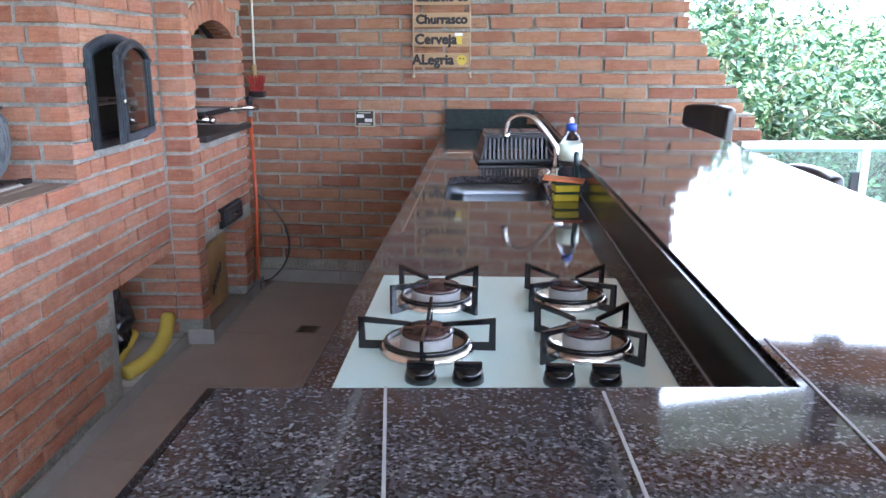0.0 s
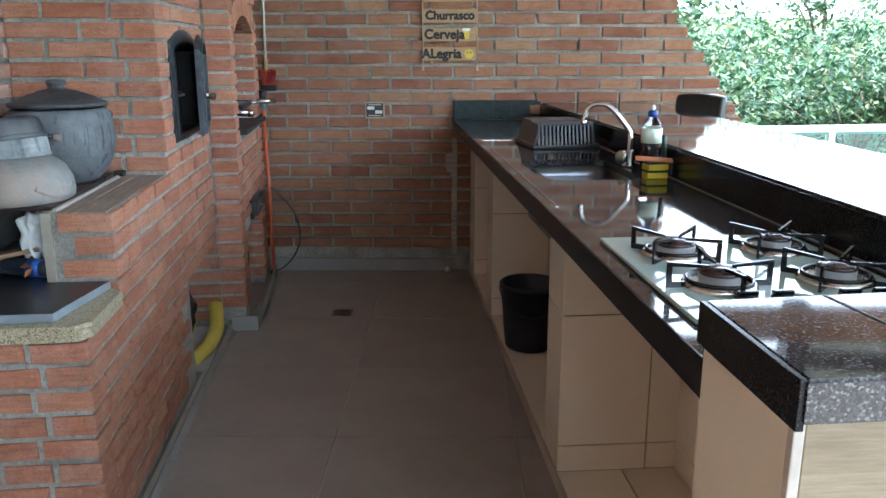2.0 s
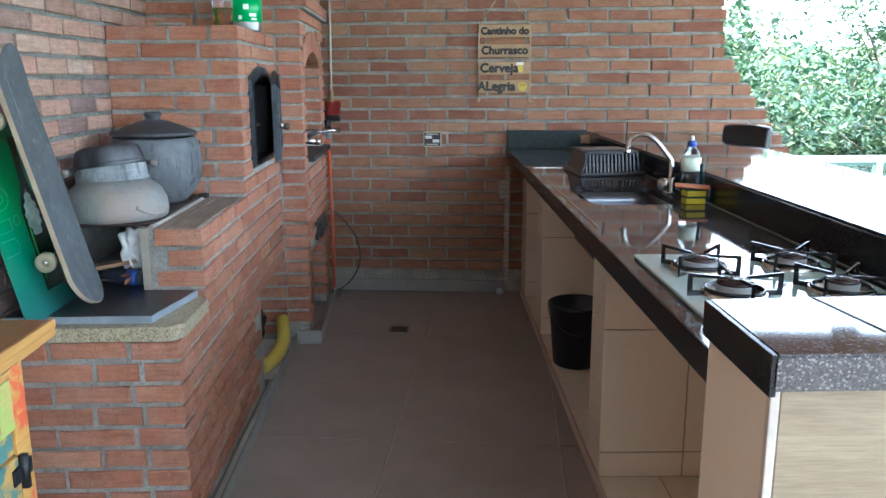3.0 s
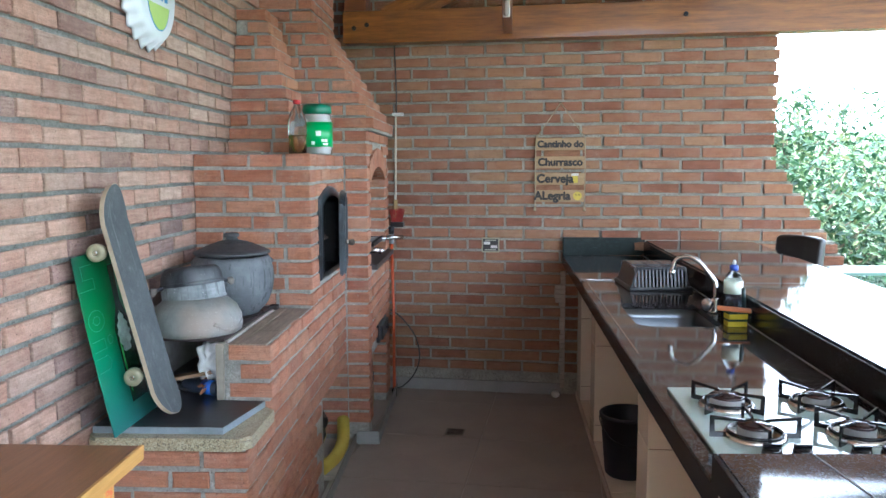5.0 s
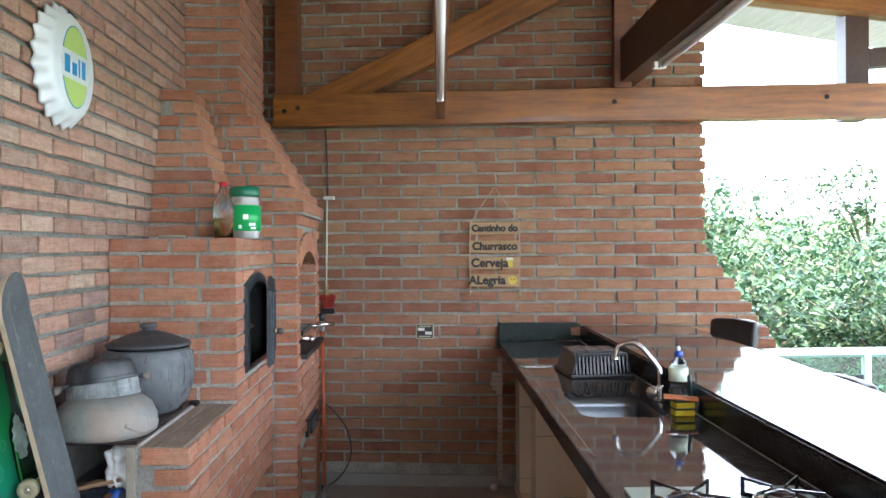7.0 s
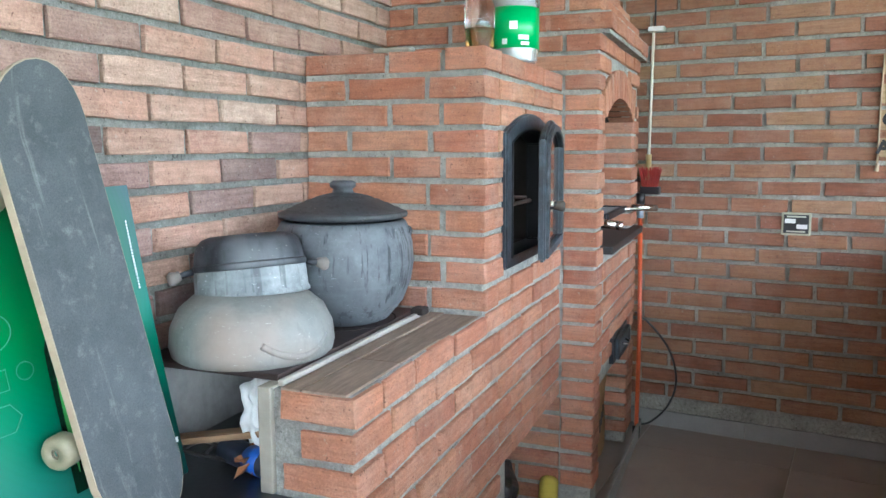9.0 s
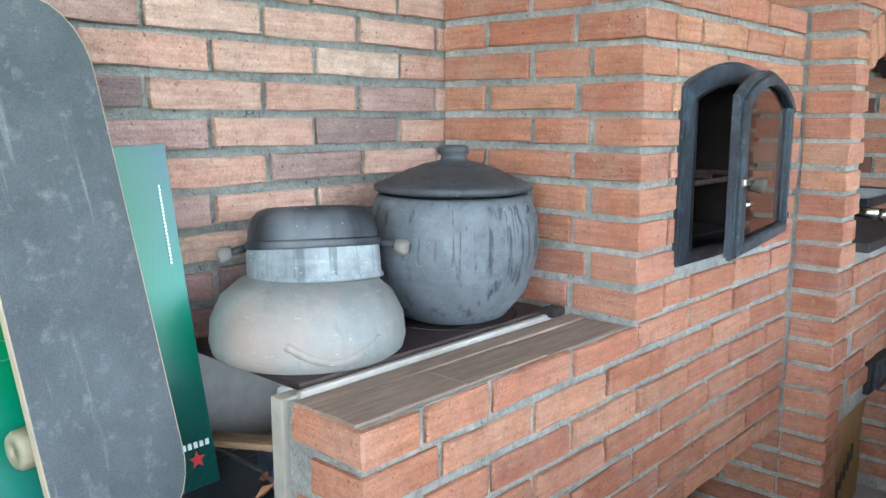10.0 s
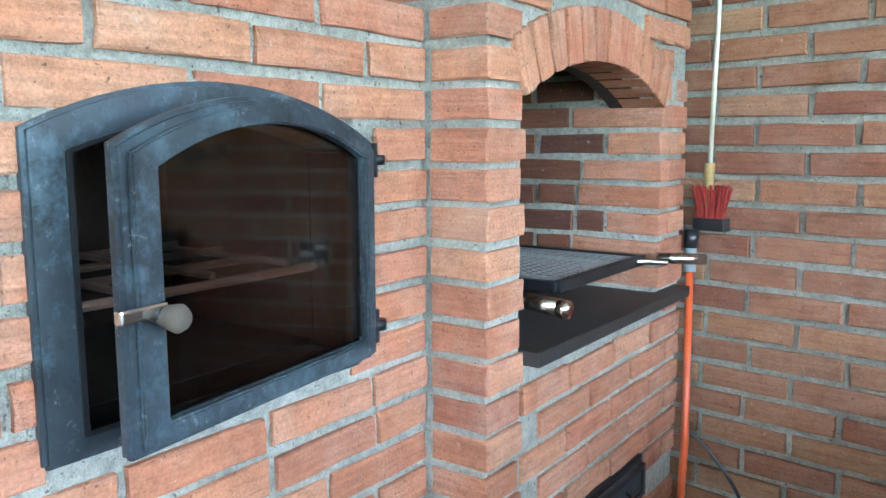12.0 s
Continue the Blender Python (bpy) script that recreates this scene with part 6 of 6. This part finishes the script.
outline_mark([(-0.185, 0.43), (-0.105, 0.43), (-0.105, 0.46), (-0.16, 0.46), (-0.16, 0.50), (-0.10, 0.50)])
outline_mark([(-0.18, 0.285), (-0.115, 0.285), (-0.115, 0.255), (-0.18, 0.255)])
outline_mark([(-0.18, 0.235), (-0.12, 0.235), (-0.105, 0.215), (-0.12, 0.195), (-0.18, 0.195)])


def printed(name, half, cx, y0, y1, lift, mat, label, n=26):
    """A flat print that follows the bowed sheet; half(f) is its half width at the share f of its height."""
    bm = bmesh.new()
    rows = []
    for i in range(n + 1):
        y = y0 + (y1 - y0) * i / n
        z = on_panel(0, y) - 0.0006 + lift
        rows.append([bm.verts.new((cx + s * half(i / n), y, z)) for s in (-1, 1)])
    for a, b in zip(rows, rows[1:]):
        bm.faces.new((a[0], a[1], b[1], b[0]))
    part(name, bm, mat, panel, label)


def bottle_half(f):
    return 0.050 if f < 0.52 else 0.050 - 0.033 * (1 - math.cos(math.pi * min(1, (f - 0.52) / 0.22))) / 2 * 1.05 if f < 0.93 else 0.017


BOTTLE_PRINT = plain("bottle_green_print", (0.004, 0.026, 0.012), 0.25, vary=0.5, scale=40)
printed("printed_bottle", bottle_half, 0.008, 0.06, 0.475, 0.0, BOTTLE_PRINT, "printed dark green bottle")
printed("printed_gleam", lambda f: 0.004 * math.sin(math.pi * f) + 0.001, -0.028, 0.09, 0.27, 0.0004, plain("lime_gleam_print", (0.10, 0.42, 0.10), 0.2), "light green printed gleam")
printed("printed_foam", lambda f: 0.034 * math.sin(math.pi * min(1, 0.15 + 0.85 * f)) + 0.004 * math.sin(31 * f), 0.004, 0.21, 0.335, 0.0008, plain("pale_foam_print", (0.42, 0.52, 0.46), 0.3, vary=0.6, scale=120), "pale printed droplets")
WHITE_INK = plain("white_print", (0.75, 0.77, 0.75), 0.4)
for i in range(7):
    part("print_bar", box(0.114 + 0.0095 * i, 0.120 + 0.0095 * i, 0.060, 0.069, 0.0002, 0.0012), WHITE_INK, panel, "small white print mark")
star = [((0.014 if i % 2 == 0 else 0.006) * math.sin(2 * math.pi * i / 10) + 0.154, (0.014 if i % 2 == 0 else 0.006) * math.cos(2 * math.pi * i / 10) + 0.042) for i in range(10)]
part("red_star_mark", prism(star, 0.0002, 0.0014, axis="Z"), plain("red_print", (0.55, 0.03, 0.04), 0.4), panel, "small red star mark")
for i in range(22):
    part("print_bar", box(0.165, 0.1675, 0.34 + 0.0055 * i, 0.344 + 0.0055 * i, -0.002, -0.0002), WHITE_INK, panel, "small white print mark")

# ---- bottle-cap sign on the wall ----
CAPW = plain("white_enamel", (0.66, 0.70, 0.72), 0.3, vary=0.08)
cap = thing("bottle_cap_sign", "big white crimped bottle-cap sign with green and blue emblem", "sign", Matrix.Translation((0.002, -2.275, 2.015)) @ Matrix.Rotation(radians(90), 4, "Y") @ Matrix.Rotation(radians(90), 4, "Z"))
NT = 21
bm = bmesh.new()
rings = []
for rr, z, amp in ((0.192, 0.004, 0.011), (0.186, 0.012, 0.009), (0.172, 0.035, 0.003), (0.162, 0.046, 0.0), (0.148, 0.052, 0), (0.0, 0.052, 0)):
    n = NT * 8
    rings.append([bm.verts.new((0, 0, z))] if rr == 0 else [bm.verts.new(((rr + amp * math.cos(NT * a)) * math.cos(a), (rr + amp * math.cos(NT * a)) * math.sin(a), z)) for a in (2 * math.pi * i / n for i in range(n))])
for a, b in zip(rings, rings[1:]):
    for i in range(len(a)):
        j = (i + 1) % len(a)
        bm.faces.new((a[i], a[j], b[0])) if len(b) == 1 else bm.faces.new((a[i], a[j], b[j], b[i]))
bm.faces.new(rings[0][::-1])
part("cap", bm, CAPW, cap, smooth=True)
GREENP = plain("lime_print", (0.42, 0.58, 0.16), 0.4, vary=0.05)
BLUEP = plain("blue_print", (0.02, 0.25, 0.55), 0.4, vary=0.05)


def capsule(w, h):
    return [(w * math.cos(a), h * math.sin(a)) for a in (2 * math.pi * i / 40 for i in range(40))]


part("emblem_rim", prism(capsule(0.098, 0.132), 0.0523, 0.0532, axis="Z"), BLUEP, cap, "blue emblem outline")
part("emblem", prism(capsule(0.094, 0.128), 0.0533, 0.0541, axis="Z"), GREENP, cap, "lime green emblem")
part("emblem_band", box(-0.101, 0.101, -0.045, 0.045, 0.0542, 0.0550, 0.0003, 1), CAPW, cap, "white band")
for x0, x1, y0, y1 in ((-0.085, -0.045, -0.028, 0.028), (-0.03, 0.005, -0.028, 0.012), (0.018, 0.030, -0.028, 0.03), (0.044, 0.072, -0.028, 0.03)):
    part("emblem_bar", box(x0, x1, y0, y1, 0.0551, 0.0558), BLUEP, cap, "blue emblem shape")
part("nail", tube([(0, 0.172, 0.03), (0.0, 0.185, 0.0)], 0.004, 8), IRON, cap)
part("wire", tube([(-0.03, 0.165, 0.045), (0.0, 0.185, 0.03), (0.03, 0.165, 0.045)], 0.002, 6), IRON, cap)

# ---- bottle and keg on the oven ----
pet = thing("plastic_bottle", "clear plastic bottle with red cap, a third full of brown liquid", "bottle", pose(0.355, -1.55, 1.4705))
part("body", lathe([(0, 0), (0.034, 0), (0.040, 0.008), (0.038, 0.07), (0.041, 0.085), (0.041, 0.14), (0.032, 0.175), (0.016, 0.205), (0.013, 0.222), (0, 0.222)], 32), CLEAR, pet, smooth=True)
part("liquid", lathe([(0, 0.004), (0.035, 0.004), (0.0365, 0.07), (0.038, 0.085), (0, 0.085)], 28), glass("brown_liquid", (0.55, 0.40, 0.18), 0, 1.33), pet, smooth=True)
part("cap", lathe([(0, 0.218), (0.016, 0.218), (0.016, 0.236), (0, 0.238)], 24), plain("red_cap", (0.5, 0.02, 0.03), 0.4), pet, "red cap", smooth=True)
keg = thing("beer_keg", "small silver and green party beer keg with green lid", "keg", pose(0.425, -1.465, 1.4705) @ Matrix.Diagonal((1.08, 1.08, 1.04, 1)))
part("body", lathe([(0, 0), (0.056, 0), (0.060, 0.006), (0.059, 0.02), (0.062, 0.026), (0.062, 0.142), (0.059, 0.148), (0.060, 0.165), (0.054, 0.178), (0, 0.180)], 44), plain("silver_keg", (0.62, 0.64, 0.62), 0.25, 0.7, vary=0.08), keg, smooth=True)
KEGG = plain("keg_green", (0.02, 0.36, 0.09), 0.3, vary=0.15, scale=6)
part("print", lathe([(0.0623, 0.034), (0.0630, 0.034), (0.0630, 0.138), (0.0623, 0.138)], 44, close=True), KEGG, keg, "bright green printed wrap", smooth=True)
part("lid", lathe([(0, 0.176), (0.056, 0.172), (0.060, 0.178), (0.059, 0.205), (0.052, 0.214), (0.04, 0.214), (0.036, 0.20), (0, 0.198)], 44), plain("dark_green_lid", (0.005, 0.14, 0.07), 0.3), keg, "dark green handle lid", smooth=True)
for a, z, w, h in ((-75, 0.09, 9, 0.02), (-95, 0.05, 6, 0.014), (-45, 0.06, 6, 0.012), (-58, 0.06, 6, 0.012), (-48, 0.045, 10, 0.008)):
    bm = bmesh.new()
    vs = [[bm.verts.new((0.0634 * math.cos(radians(a + s * w)), 0.0634 * math.sin(radians(a + s * w)), z + q * h / 2)) for s in (-1, -0.33, 0.33, 1)] for q in (-1, 1)]
    for i in range(3):
        bm.faces.new((vs[0][i], vs[0][i + 1], vs[1][i + 1], vs[1][i]))
    part("print_patch", bm, WHITE_INK, keg, "white printed patch")
shards = thing("brick_shard", "loose pale brick shard on the oven top", "shard", pose(0.22, -1.80, 1.4705))
part("shard", box(-0.05, 0.05, -0.02, 0.02, 0, 0.014, 0.005, 1), CONC, shards)
part_world("oven_top", box(0.0, XF - 0.02, YO + 0.02, YE, 1.462, 1.4702, 0.002), MORTAR, oven, "dusty mortar top")

# ---- painted cabinet by the left wall ----


def distressed(name, base_c, blots, scale=9):
    m, t, b = material(name)
    vec = coords(t)
    c = ramp(t, noise_fac(t, coords(t, (3, 3, 30)), 3, 4), [(0.3, [k * 0.75 for k in base_c]), (0.7, base_c)])
    for i, (col, lo) in enumerate(blots):
        mp = t.nodes.new("ShaderNodeMapping")
        mp.inputs["Location"].default_value = (i * 3.1, i * 1.7, 0)
        t.links.new(vec, mp.inputs["Vector"])
        c = mixed(t, ramp(t, noise_fac(t, mp.outputs["Vector"], scale, 6, 0.7), [(lo, (0,) * 3), (lo + 0.05, (0.85,) * 3)]), c, col)
    t.links.new(c, b.inputs["Base Color"])
    b.inputs["Roughness"].default_value = 0.45
    return m


OCHRE = distressed("ochre_wood", (0.48, 0.26, 0.07), [((0.55, 0.08, 0.03), 0.60)])
LIME = distressed("lime_drawer", (0.45, 0.42, 0.13), [((0.33, 0.45, 0.10), 0.45), ((0.45, 0.28, 0.08), 0.62)])
TEAL = distressed("teal_rail", (0.48, 0.30, 0.08), [((0.02, 0.17, 0.19), 0.48)])
REDP = distressed("red_panel", (0.5, 0.10, 0.05), [((0.45, 0.28, 0.08), 0.55), ((0.10, 0.09, 0.03), 0.62)])
TOPB = wood("cabinet_top_wood", (0.14, 0.055, 0.02), (0.27, 0.12, 0.045), "Y", 0.35, coat=0.3)
cab = thing("painted_cabinet", "rustic wooden cabinet with distressed ochre, lime, teal and red paint", "cabinet", pose(0.24, -4.0, 0))
CX, CY0, CY1, CZ = 0.44, -4.55, -3.57, 0.885
part_world("body", box(0.01, CX, CY0, CY1, 0.06, CZ - 0.05, 0.003), OCHRE, cab)
part_world("corner_post", box(CX + 0.0005, CX + 0.010, CY1 - 0.044, CY1 + 0.0005, 0.06, CZ - 0.054, 0.002), distressed("red_stroked_post", (0.56, 0.31, 0.08), [((0.55, 0.06, 0.03), 0.54)], 13), cab, "ochre post with red paint strokes")
part_world("top", box(0.004, CX + 0.05, CY0 - 0.04, CY1 + 0.04, CZ - 0.014, CZ, 0.003), TOPB, cab, "brown varnished top")
part_world("top_edge", prism([(0.004, CZ - 0.015), (CX + 0.052, CZ - 0.015), (CX + 0.052, CZ - 0.028), (CX + 0.035, CZ - 0.036), (CX + 0.02, CZ - 0.052), (0.004, CZ - 0.052)], CY0 - 0.042, CY1 + 0.042, 0.0), OCHRE, cab, "ochre moulded edge")
part_world("top_lip", box(CX + 0.046, CX + 0.054, CY0 - 0.042, CY1 + 0.042, CZ - 0.014, CZ + 0.001, 0.002), OCHRE, cab, "ochre top edge")
for i in range(5):
    y1 = -3.618 - 0.184 * i
    y0, yc = y1 - 0.176, y1 - 0.088
    part_world("drawer", box(CX, CX + 0.014, y0, y1, CZ - 0.158, CZ - 0.072, 0.004), LIME, cab, "lime green distressed drawer front")
    part_world("drawer_bead", box(CX, CX + 0.016, y0, y1, CZ - 0.070, CZ - 0.056, 0.005), OCHRE, cab)
    part_world("pull_plate", box(CX + 0.0142, CX + 0.019, yc - 0.028, yc + 0.028, CZ - 0.118, CZ - 0.096, 0.003), IRON, cab, "dark iron pull plate")
    part_world("pull_ring", lathe([(0.015 + 0.0035 * math.cos(a), 0.0035 * math.sin(a)) for a in (2 * math.pi * q / 8 for q in range(8))], 24, m=Matrix.Translation((CX + 0.025, yc, CZ - 0.121)) @ Matrix.Rotation(radians(80), 4, "Y"), close=True), IRON, cab, "dark iron ring", smooth=True)
for y0, y1 in ((-4.065, -3.618), (-4.53, -4.075)):
    part_world("cabinet_door", box(CX, CX + 0.012, y0, y1, 0.10, CZ - 0.205, 0.003), TEAL, cab, "distressed ochre and dark green door")
    part_world("door_panel", box(CX + 0.0122, CX + 0.016, y0 + 0.06, y1 - 0.06, 0.16, CZ - 0.265, 0.003), REDP, cab, "red and ochre door panel")
part_world("rail", box(CX, CX + 0.006, -4.53, -3.618, CZ - 0.20, CZ - 0.163, 0.002), TEAL, cab, "teal distressed rail")
part_world("hinge", tube([(CX + 0.018, -3.614, CZ - 0.262), (CX + 0.018, -3.614, CZ - 0.205)], 0.008, 10), IRON, cab, "black iron hinge", smooth=True)
part_world("hinge_leaf", box(CX + 0.0122, CX + 0.017, -3.645, -3.585, CZ - 0.248, CZ - 0.220, 0.002), IRON, cab, "black iron hinge leaf")
for y in (CY0 + 0.03, CY1 - 0.03):
    for x in (0.04, CX - 0.03):
        part_world("foot", box(x - 0.025, x + 0.025, y - 0.025, y + 0.025, 0, 0.06, 0.004), OCHRE, cab)

# ---- bar stools ----
LEATHER = plain("black_leather", (0.014, 0.013, 0.013), 0.32, vary=0.25, scale=60, bumpy=0.25)


def bar_stool(m, top, half=0.19):
    st = thing("bar_stool", "black quilted leather bar stool on a chrome stem", "stool", m, "bar stools")
    seat = top - 0.30
    part("base", lathe([(0, 0), (0.19, 0), (0.19, 0.006), (0.06, 0.02), (0.03, 0.035), (0, 0.035)], 36), CHROME, st, smooth=True)
    part("stem", tube([(0, 0, 0.03), (0, 0, seat - 0.06)], 0.024, 18), CHROME, st, smooth=True)
    part("footrest", tube([(0.14 * math.cos(a), 0.14 * math.sin(a), 0.26) for a in (math.pi * 0.3 + 1.4 * math.pi * i / 20 for i in range(21))], 0.009, 10), CHROME, st, smooth=True)
    part("seat_pad", box(-half, half, -0.19, 0.18, seat - 0.07, seat, 0.03, 4), LEATHER, st, smooth=True)
    bm = box(-half, half, 0.15, 0.205, seat - 0.02, top, 0.026, 4)
    bmesh.ops.subdivide_edges(bm, edges=[e for e in bm.edges if abs(e.verts[0].co.x - e.verts[1].co.x) > half], cuts=9)
    for v in bm.verts:
        f = max(0, v.co.z - seat) / (top - seat)
        v.co.y += 0.03 * f - 0.6 * v.co.x ** 2
        v.co.z -= 0.014 * (abs(v.co.x) / half) ** 4 * f
        if abs((abs(v.co.x) / half * 2.5) % 1 - 0.5) < 0.11 and abs(v.co.x) < half * 0.9:
            v.co.y += 0.006 if v.co.y < 0.18 else -0.006
    part("backrest", bm, LEATHER, st, "padded black leather backrest with stitched channels", smooth=True)
    return st


bar_stool(pose(2.735, -0.70, 0, 0, 0, -62), 1.035, 0.15)
bar_stool(pose(2.82, -1.55, 0, 0, 0, -88), 0.865)

# ---- railing and outside ----
RAILW = plain("white_rail", (0.56, 0.66, 0.60), 0.35, vary=0.05)
PANE = glass("green_pane", (0.42, 0.72, 0.62), 0.0)
RAIL = Matrix.Translation((3.10, -0.50, 0)) @ Matrix.Rotation(radians(1.2), 4, "Z")
railing = thing("balcony_railing", "white railing with green glass panes at the terrace edge", "railing", RAIL)
part("top_rail", box(0.0, 7.5, -0.03, 0.03, 0.815, 0.850, 0.004), RAILW, railing)
part("under_rail", box(0.0, 7.5, -0.015, 0.015, 0.800, 0.814), plain("green_rail", (0.10, 0.22, 0.18), 0.4), railing)
x = 0.03
for i in range(7):
    pane = part("pane", box(x, x + 0.56 if i == 0 else x + 1.15, -0.005, 0.005, 0.06, 0.80), PANE, railing, "green tinted glass pane")
    pane.visible_shadow = False
    w = 0.56 if i == 0 else 1.15
    part("post", box(x + w + 0.01, x + w + 0.05, -0.02, 0.02, 0.0, 0.815, 0.003), RAILW, railing)
    part("pane_clamp", box(x + w - 0.03, x + w + 0.008, -0.014, 0.014, 0.60, 0.70, 0.003), IRON, railing, "grey pane clamp")
    x += w + 0.06

GRASS = plain("hill_grass", (0.09, 0.14, 0.04), 0.9, vary=0.5, scale=1.5)
bm = bmesh.new()
N = 60
gv = [[None] * (N + 1) for _ in range(N + 1)]
for i in range(N + 1):
    for j in range(N + 1):
        u, w = (i / N) * 2 - 1, (j / N) * 2 - 1
        gx, gy = 3 + 400 * u * abs(u) ** 1.6, 400 * w * abs(w) ** 1.6
        d = max(0, max(gy - 0.6, gx - 9.5))
        z = -0.35 - min(d, 6) * 0.35 + max(0, d - 14) * 0.05
        z = min(z, 22) + 0.5 * noise.noise(Vector((gx * 0.12, gy * 0.12, 0))) * min(1, d / 3)
        gv[i][j] = bm.verts.new((gx, gy, z - 0.02))
for i in range(N):
    for j in range(N):
        bm.faces.new((gv[i][j], gv[i + 1][j], gv[i + 1][j + 1], gv[i][j + 1]))
tagged(finish("ground", bm, GRASS, smooth=True), "overgrown grassy hillside below the terrace", "ground", kind="structure")


def leaf_material():
    m, t, b = material("leaves")
    geo = t.nodes.new("ShaderNodeNewGeometry")
    c = ramp(t, geo.outputs["Random Per Island"], [(0.0, (0.015, 0.045, 0.024)), (0.45, (0.045, 0.10, 0.045)), (0.8, (0.12, 0.19, 0.08)), (1.0, (0.24, 0.24, 0.12))])
    t.links.new(c, b.inputs["Base Color"])
    b.inputs["Roughness"].default_value = 0.35
    tr = t.nodes.new("ShaderNodeBsdfTranslucent")
    t.links.new(c, tr.inputs["Color"])
    mx = t.nodes.new("ShaderNodeMixShader")
    mx.inputs[0].default_value = 0.22
    t.links.new(b.outputs[0], mx.inputs[1]), t.links.new(tr.outputs[0], mx.inputs[2])
    t.links.new(mx.outputs[0], t.nodes["Material Output"].inputs["Surface"])
    return m


LEAVES = leaf_material()
BARK = plain("bark", (0.12, 0.09, 0.06), 0.95, vary=0.4, bumpy=0.8)


def tree_meshes(seed, leaves, size, leaf):
    r = random.Random(seed)
    trunk = bmesh.new()
    tube(curve_points([(0, 0, -0.4), (0.05, 0.02, size * 0.25), (-0.05, 0.06, size * 0.5), (0.04, 0, size * 0.8)], 4), 0.1, 9, bm=trunk, radii=[size * 0.03 * (1 - 0.07 * i) for i in range(13)])
    hubs = []
    for i in range(30):
        a, h = r.uniform(0, 6.28), r.uniform(0.18, 0.95)
        reach = size * 0.42 * math.sqrt(max(0.05, 1 - (2 * h - 1.0) ** 2)) * r.uniform(0.55, 1.1)
        tip = Vector((reach * math.cos(a), reach * math.sin(a), size * h + 0.1 * size * r.random()))
        start = Vector((0, 0, size * h * 0.6))
        tube([start, (start + tip) / 2 + Vector((0, 0, 0.05 * size)), tip], 0.02, 6, bm=trunk, radii=[size * 0.010, size * 0.006, size * 0.002])
        hubs += [(tip, size * r.uniform(0.07, 0.14)), ((start + tip) / 2 + Vector((0, 0, 0.05 * size)), size * r.uniform(0.06, 0.11))]
    verts, faces = [], []
    for i in range(leaves):
        c, s = r.choice(hubs)
        d = Vector((r.gauss(0, 1), r.gauss(0, 1), r.gauss(0, 0.8)))
        p = c + d.normalized() * s * r.uniform(0.55, 1.0)
        m = Euler((r.uniform(-0.9, 0.9), r.uniform(-0.9, 0.9), r.uniform(0, 6.28))).to_matrix()
        k = leaf * r.uniform(0.6, 1.3)
        n = len(verts)
        for q in ((-1, 0, 0), (-0.2, -0.42, 0.10), (1.0, 0, -0.15), (-0.2, 0.42, 0.10)):
            verts.append(tuple(p + m @ (Vector(q) * k)))
        faces.append((n, n + 1, n + 2, n + 3))
    crown = bpy.data.meshes.new("crown")
    crown.from_pydata(verts, [], faces)
    crown.materials.append(LEAVES)
    return trunk, crown


def plant_tree(seed, leaves, size, leaf, label):
    t = thing("tree", label, "tree", pose(0, 0, -50), "trees on the slope")
    trunk, crown = tree_meshes(seed, leaves, size, leaf)
    part("trunk", trunk, BARK, t, smooth=True)
    ob = new("crown", crown)
    ob.parent = t
    return t


def ground_z(x, y):
    d = max(0, max(y - 0.6, x - 9.5))
    return min(-0.35 - min(d, 6) * 0.35 + max(0, d - 14) * 0.05, 22)


TREES = [plant_tree(1, 12000, 4.2, 0.070, "broad leafy green tree on the slope"), plant_tree(2, 11000, 3.4, 0.062, "dense leafy green shrub tree on the slope"), plant_tree(3, 9000, 5.0, 0.095, "tall leafy tree with light green crown")]
SPOTS = [(4.7, 4.2, 0, 0.82), (6.6, 3.6, 1, 0.80), (8.6, 4.4, 0, 0.80), (5.8, 6.8, 2, 0.80), (10.5, 3.8, 1, 0.85), (3.4, 7.2, 1, 1.05), (8.0, 8.0, 0, 0.95), (11.8, 8.0, 2, 0.85), (2.6, 11.0, 2, 0.95), (6.5, 12.0, 0, 1.1), (13.5, 12.5, 2, 1.0), (9.5, 16.0, 2, 1.05), (15.5, 5.0, 0, 1.0), (4.0, 18.0, 0, 1.3), (16.0, 20.0, 2, 1.15), (22.0, 12.0, 0, 1.3), (15.0, -1.0, 0, 0.9), (16.0, -6.5, 1, 1.0)]
r = random.Random(21)
for x, y, k, s in SPOTS:
    t = copy_thing(TREES[k], Matrix.Identity(4))
    t.matrix_basis = pose(x, y, ground_z(x, y), 0, 0, r.uniform(0, 360)) @ Matrix.Scale(s, 4)
for t in TREES:
    for o in (*t.children_recursive, t):
        bpy.data.objects.remove(o)
line = thing("power_line", "two thin overhead wires above the trees", "cable", pose(10, 16, 4.6))
for dz in (0, 0.18):
    part("wire", tube([(-6, 3, dz), (0, 0, dz - 0.2), (8, -4, dz)], 0.012, 6), plain("wire_grey", (0.4, 0.4, 0.4), 0.5), line)

# ---- pieces of the walls ----
for work in (STOVE_BRICKS, OVEN_BRICKS, GRILL_BRICKS, GRILL_INNER, FAR_BRICKS, SMOKED, LEFT_BRICKS):
    work.build()
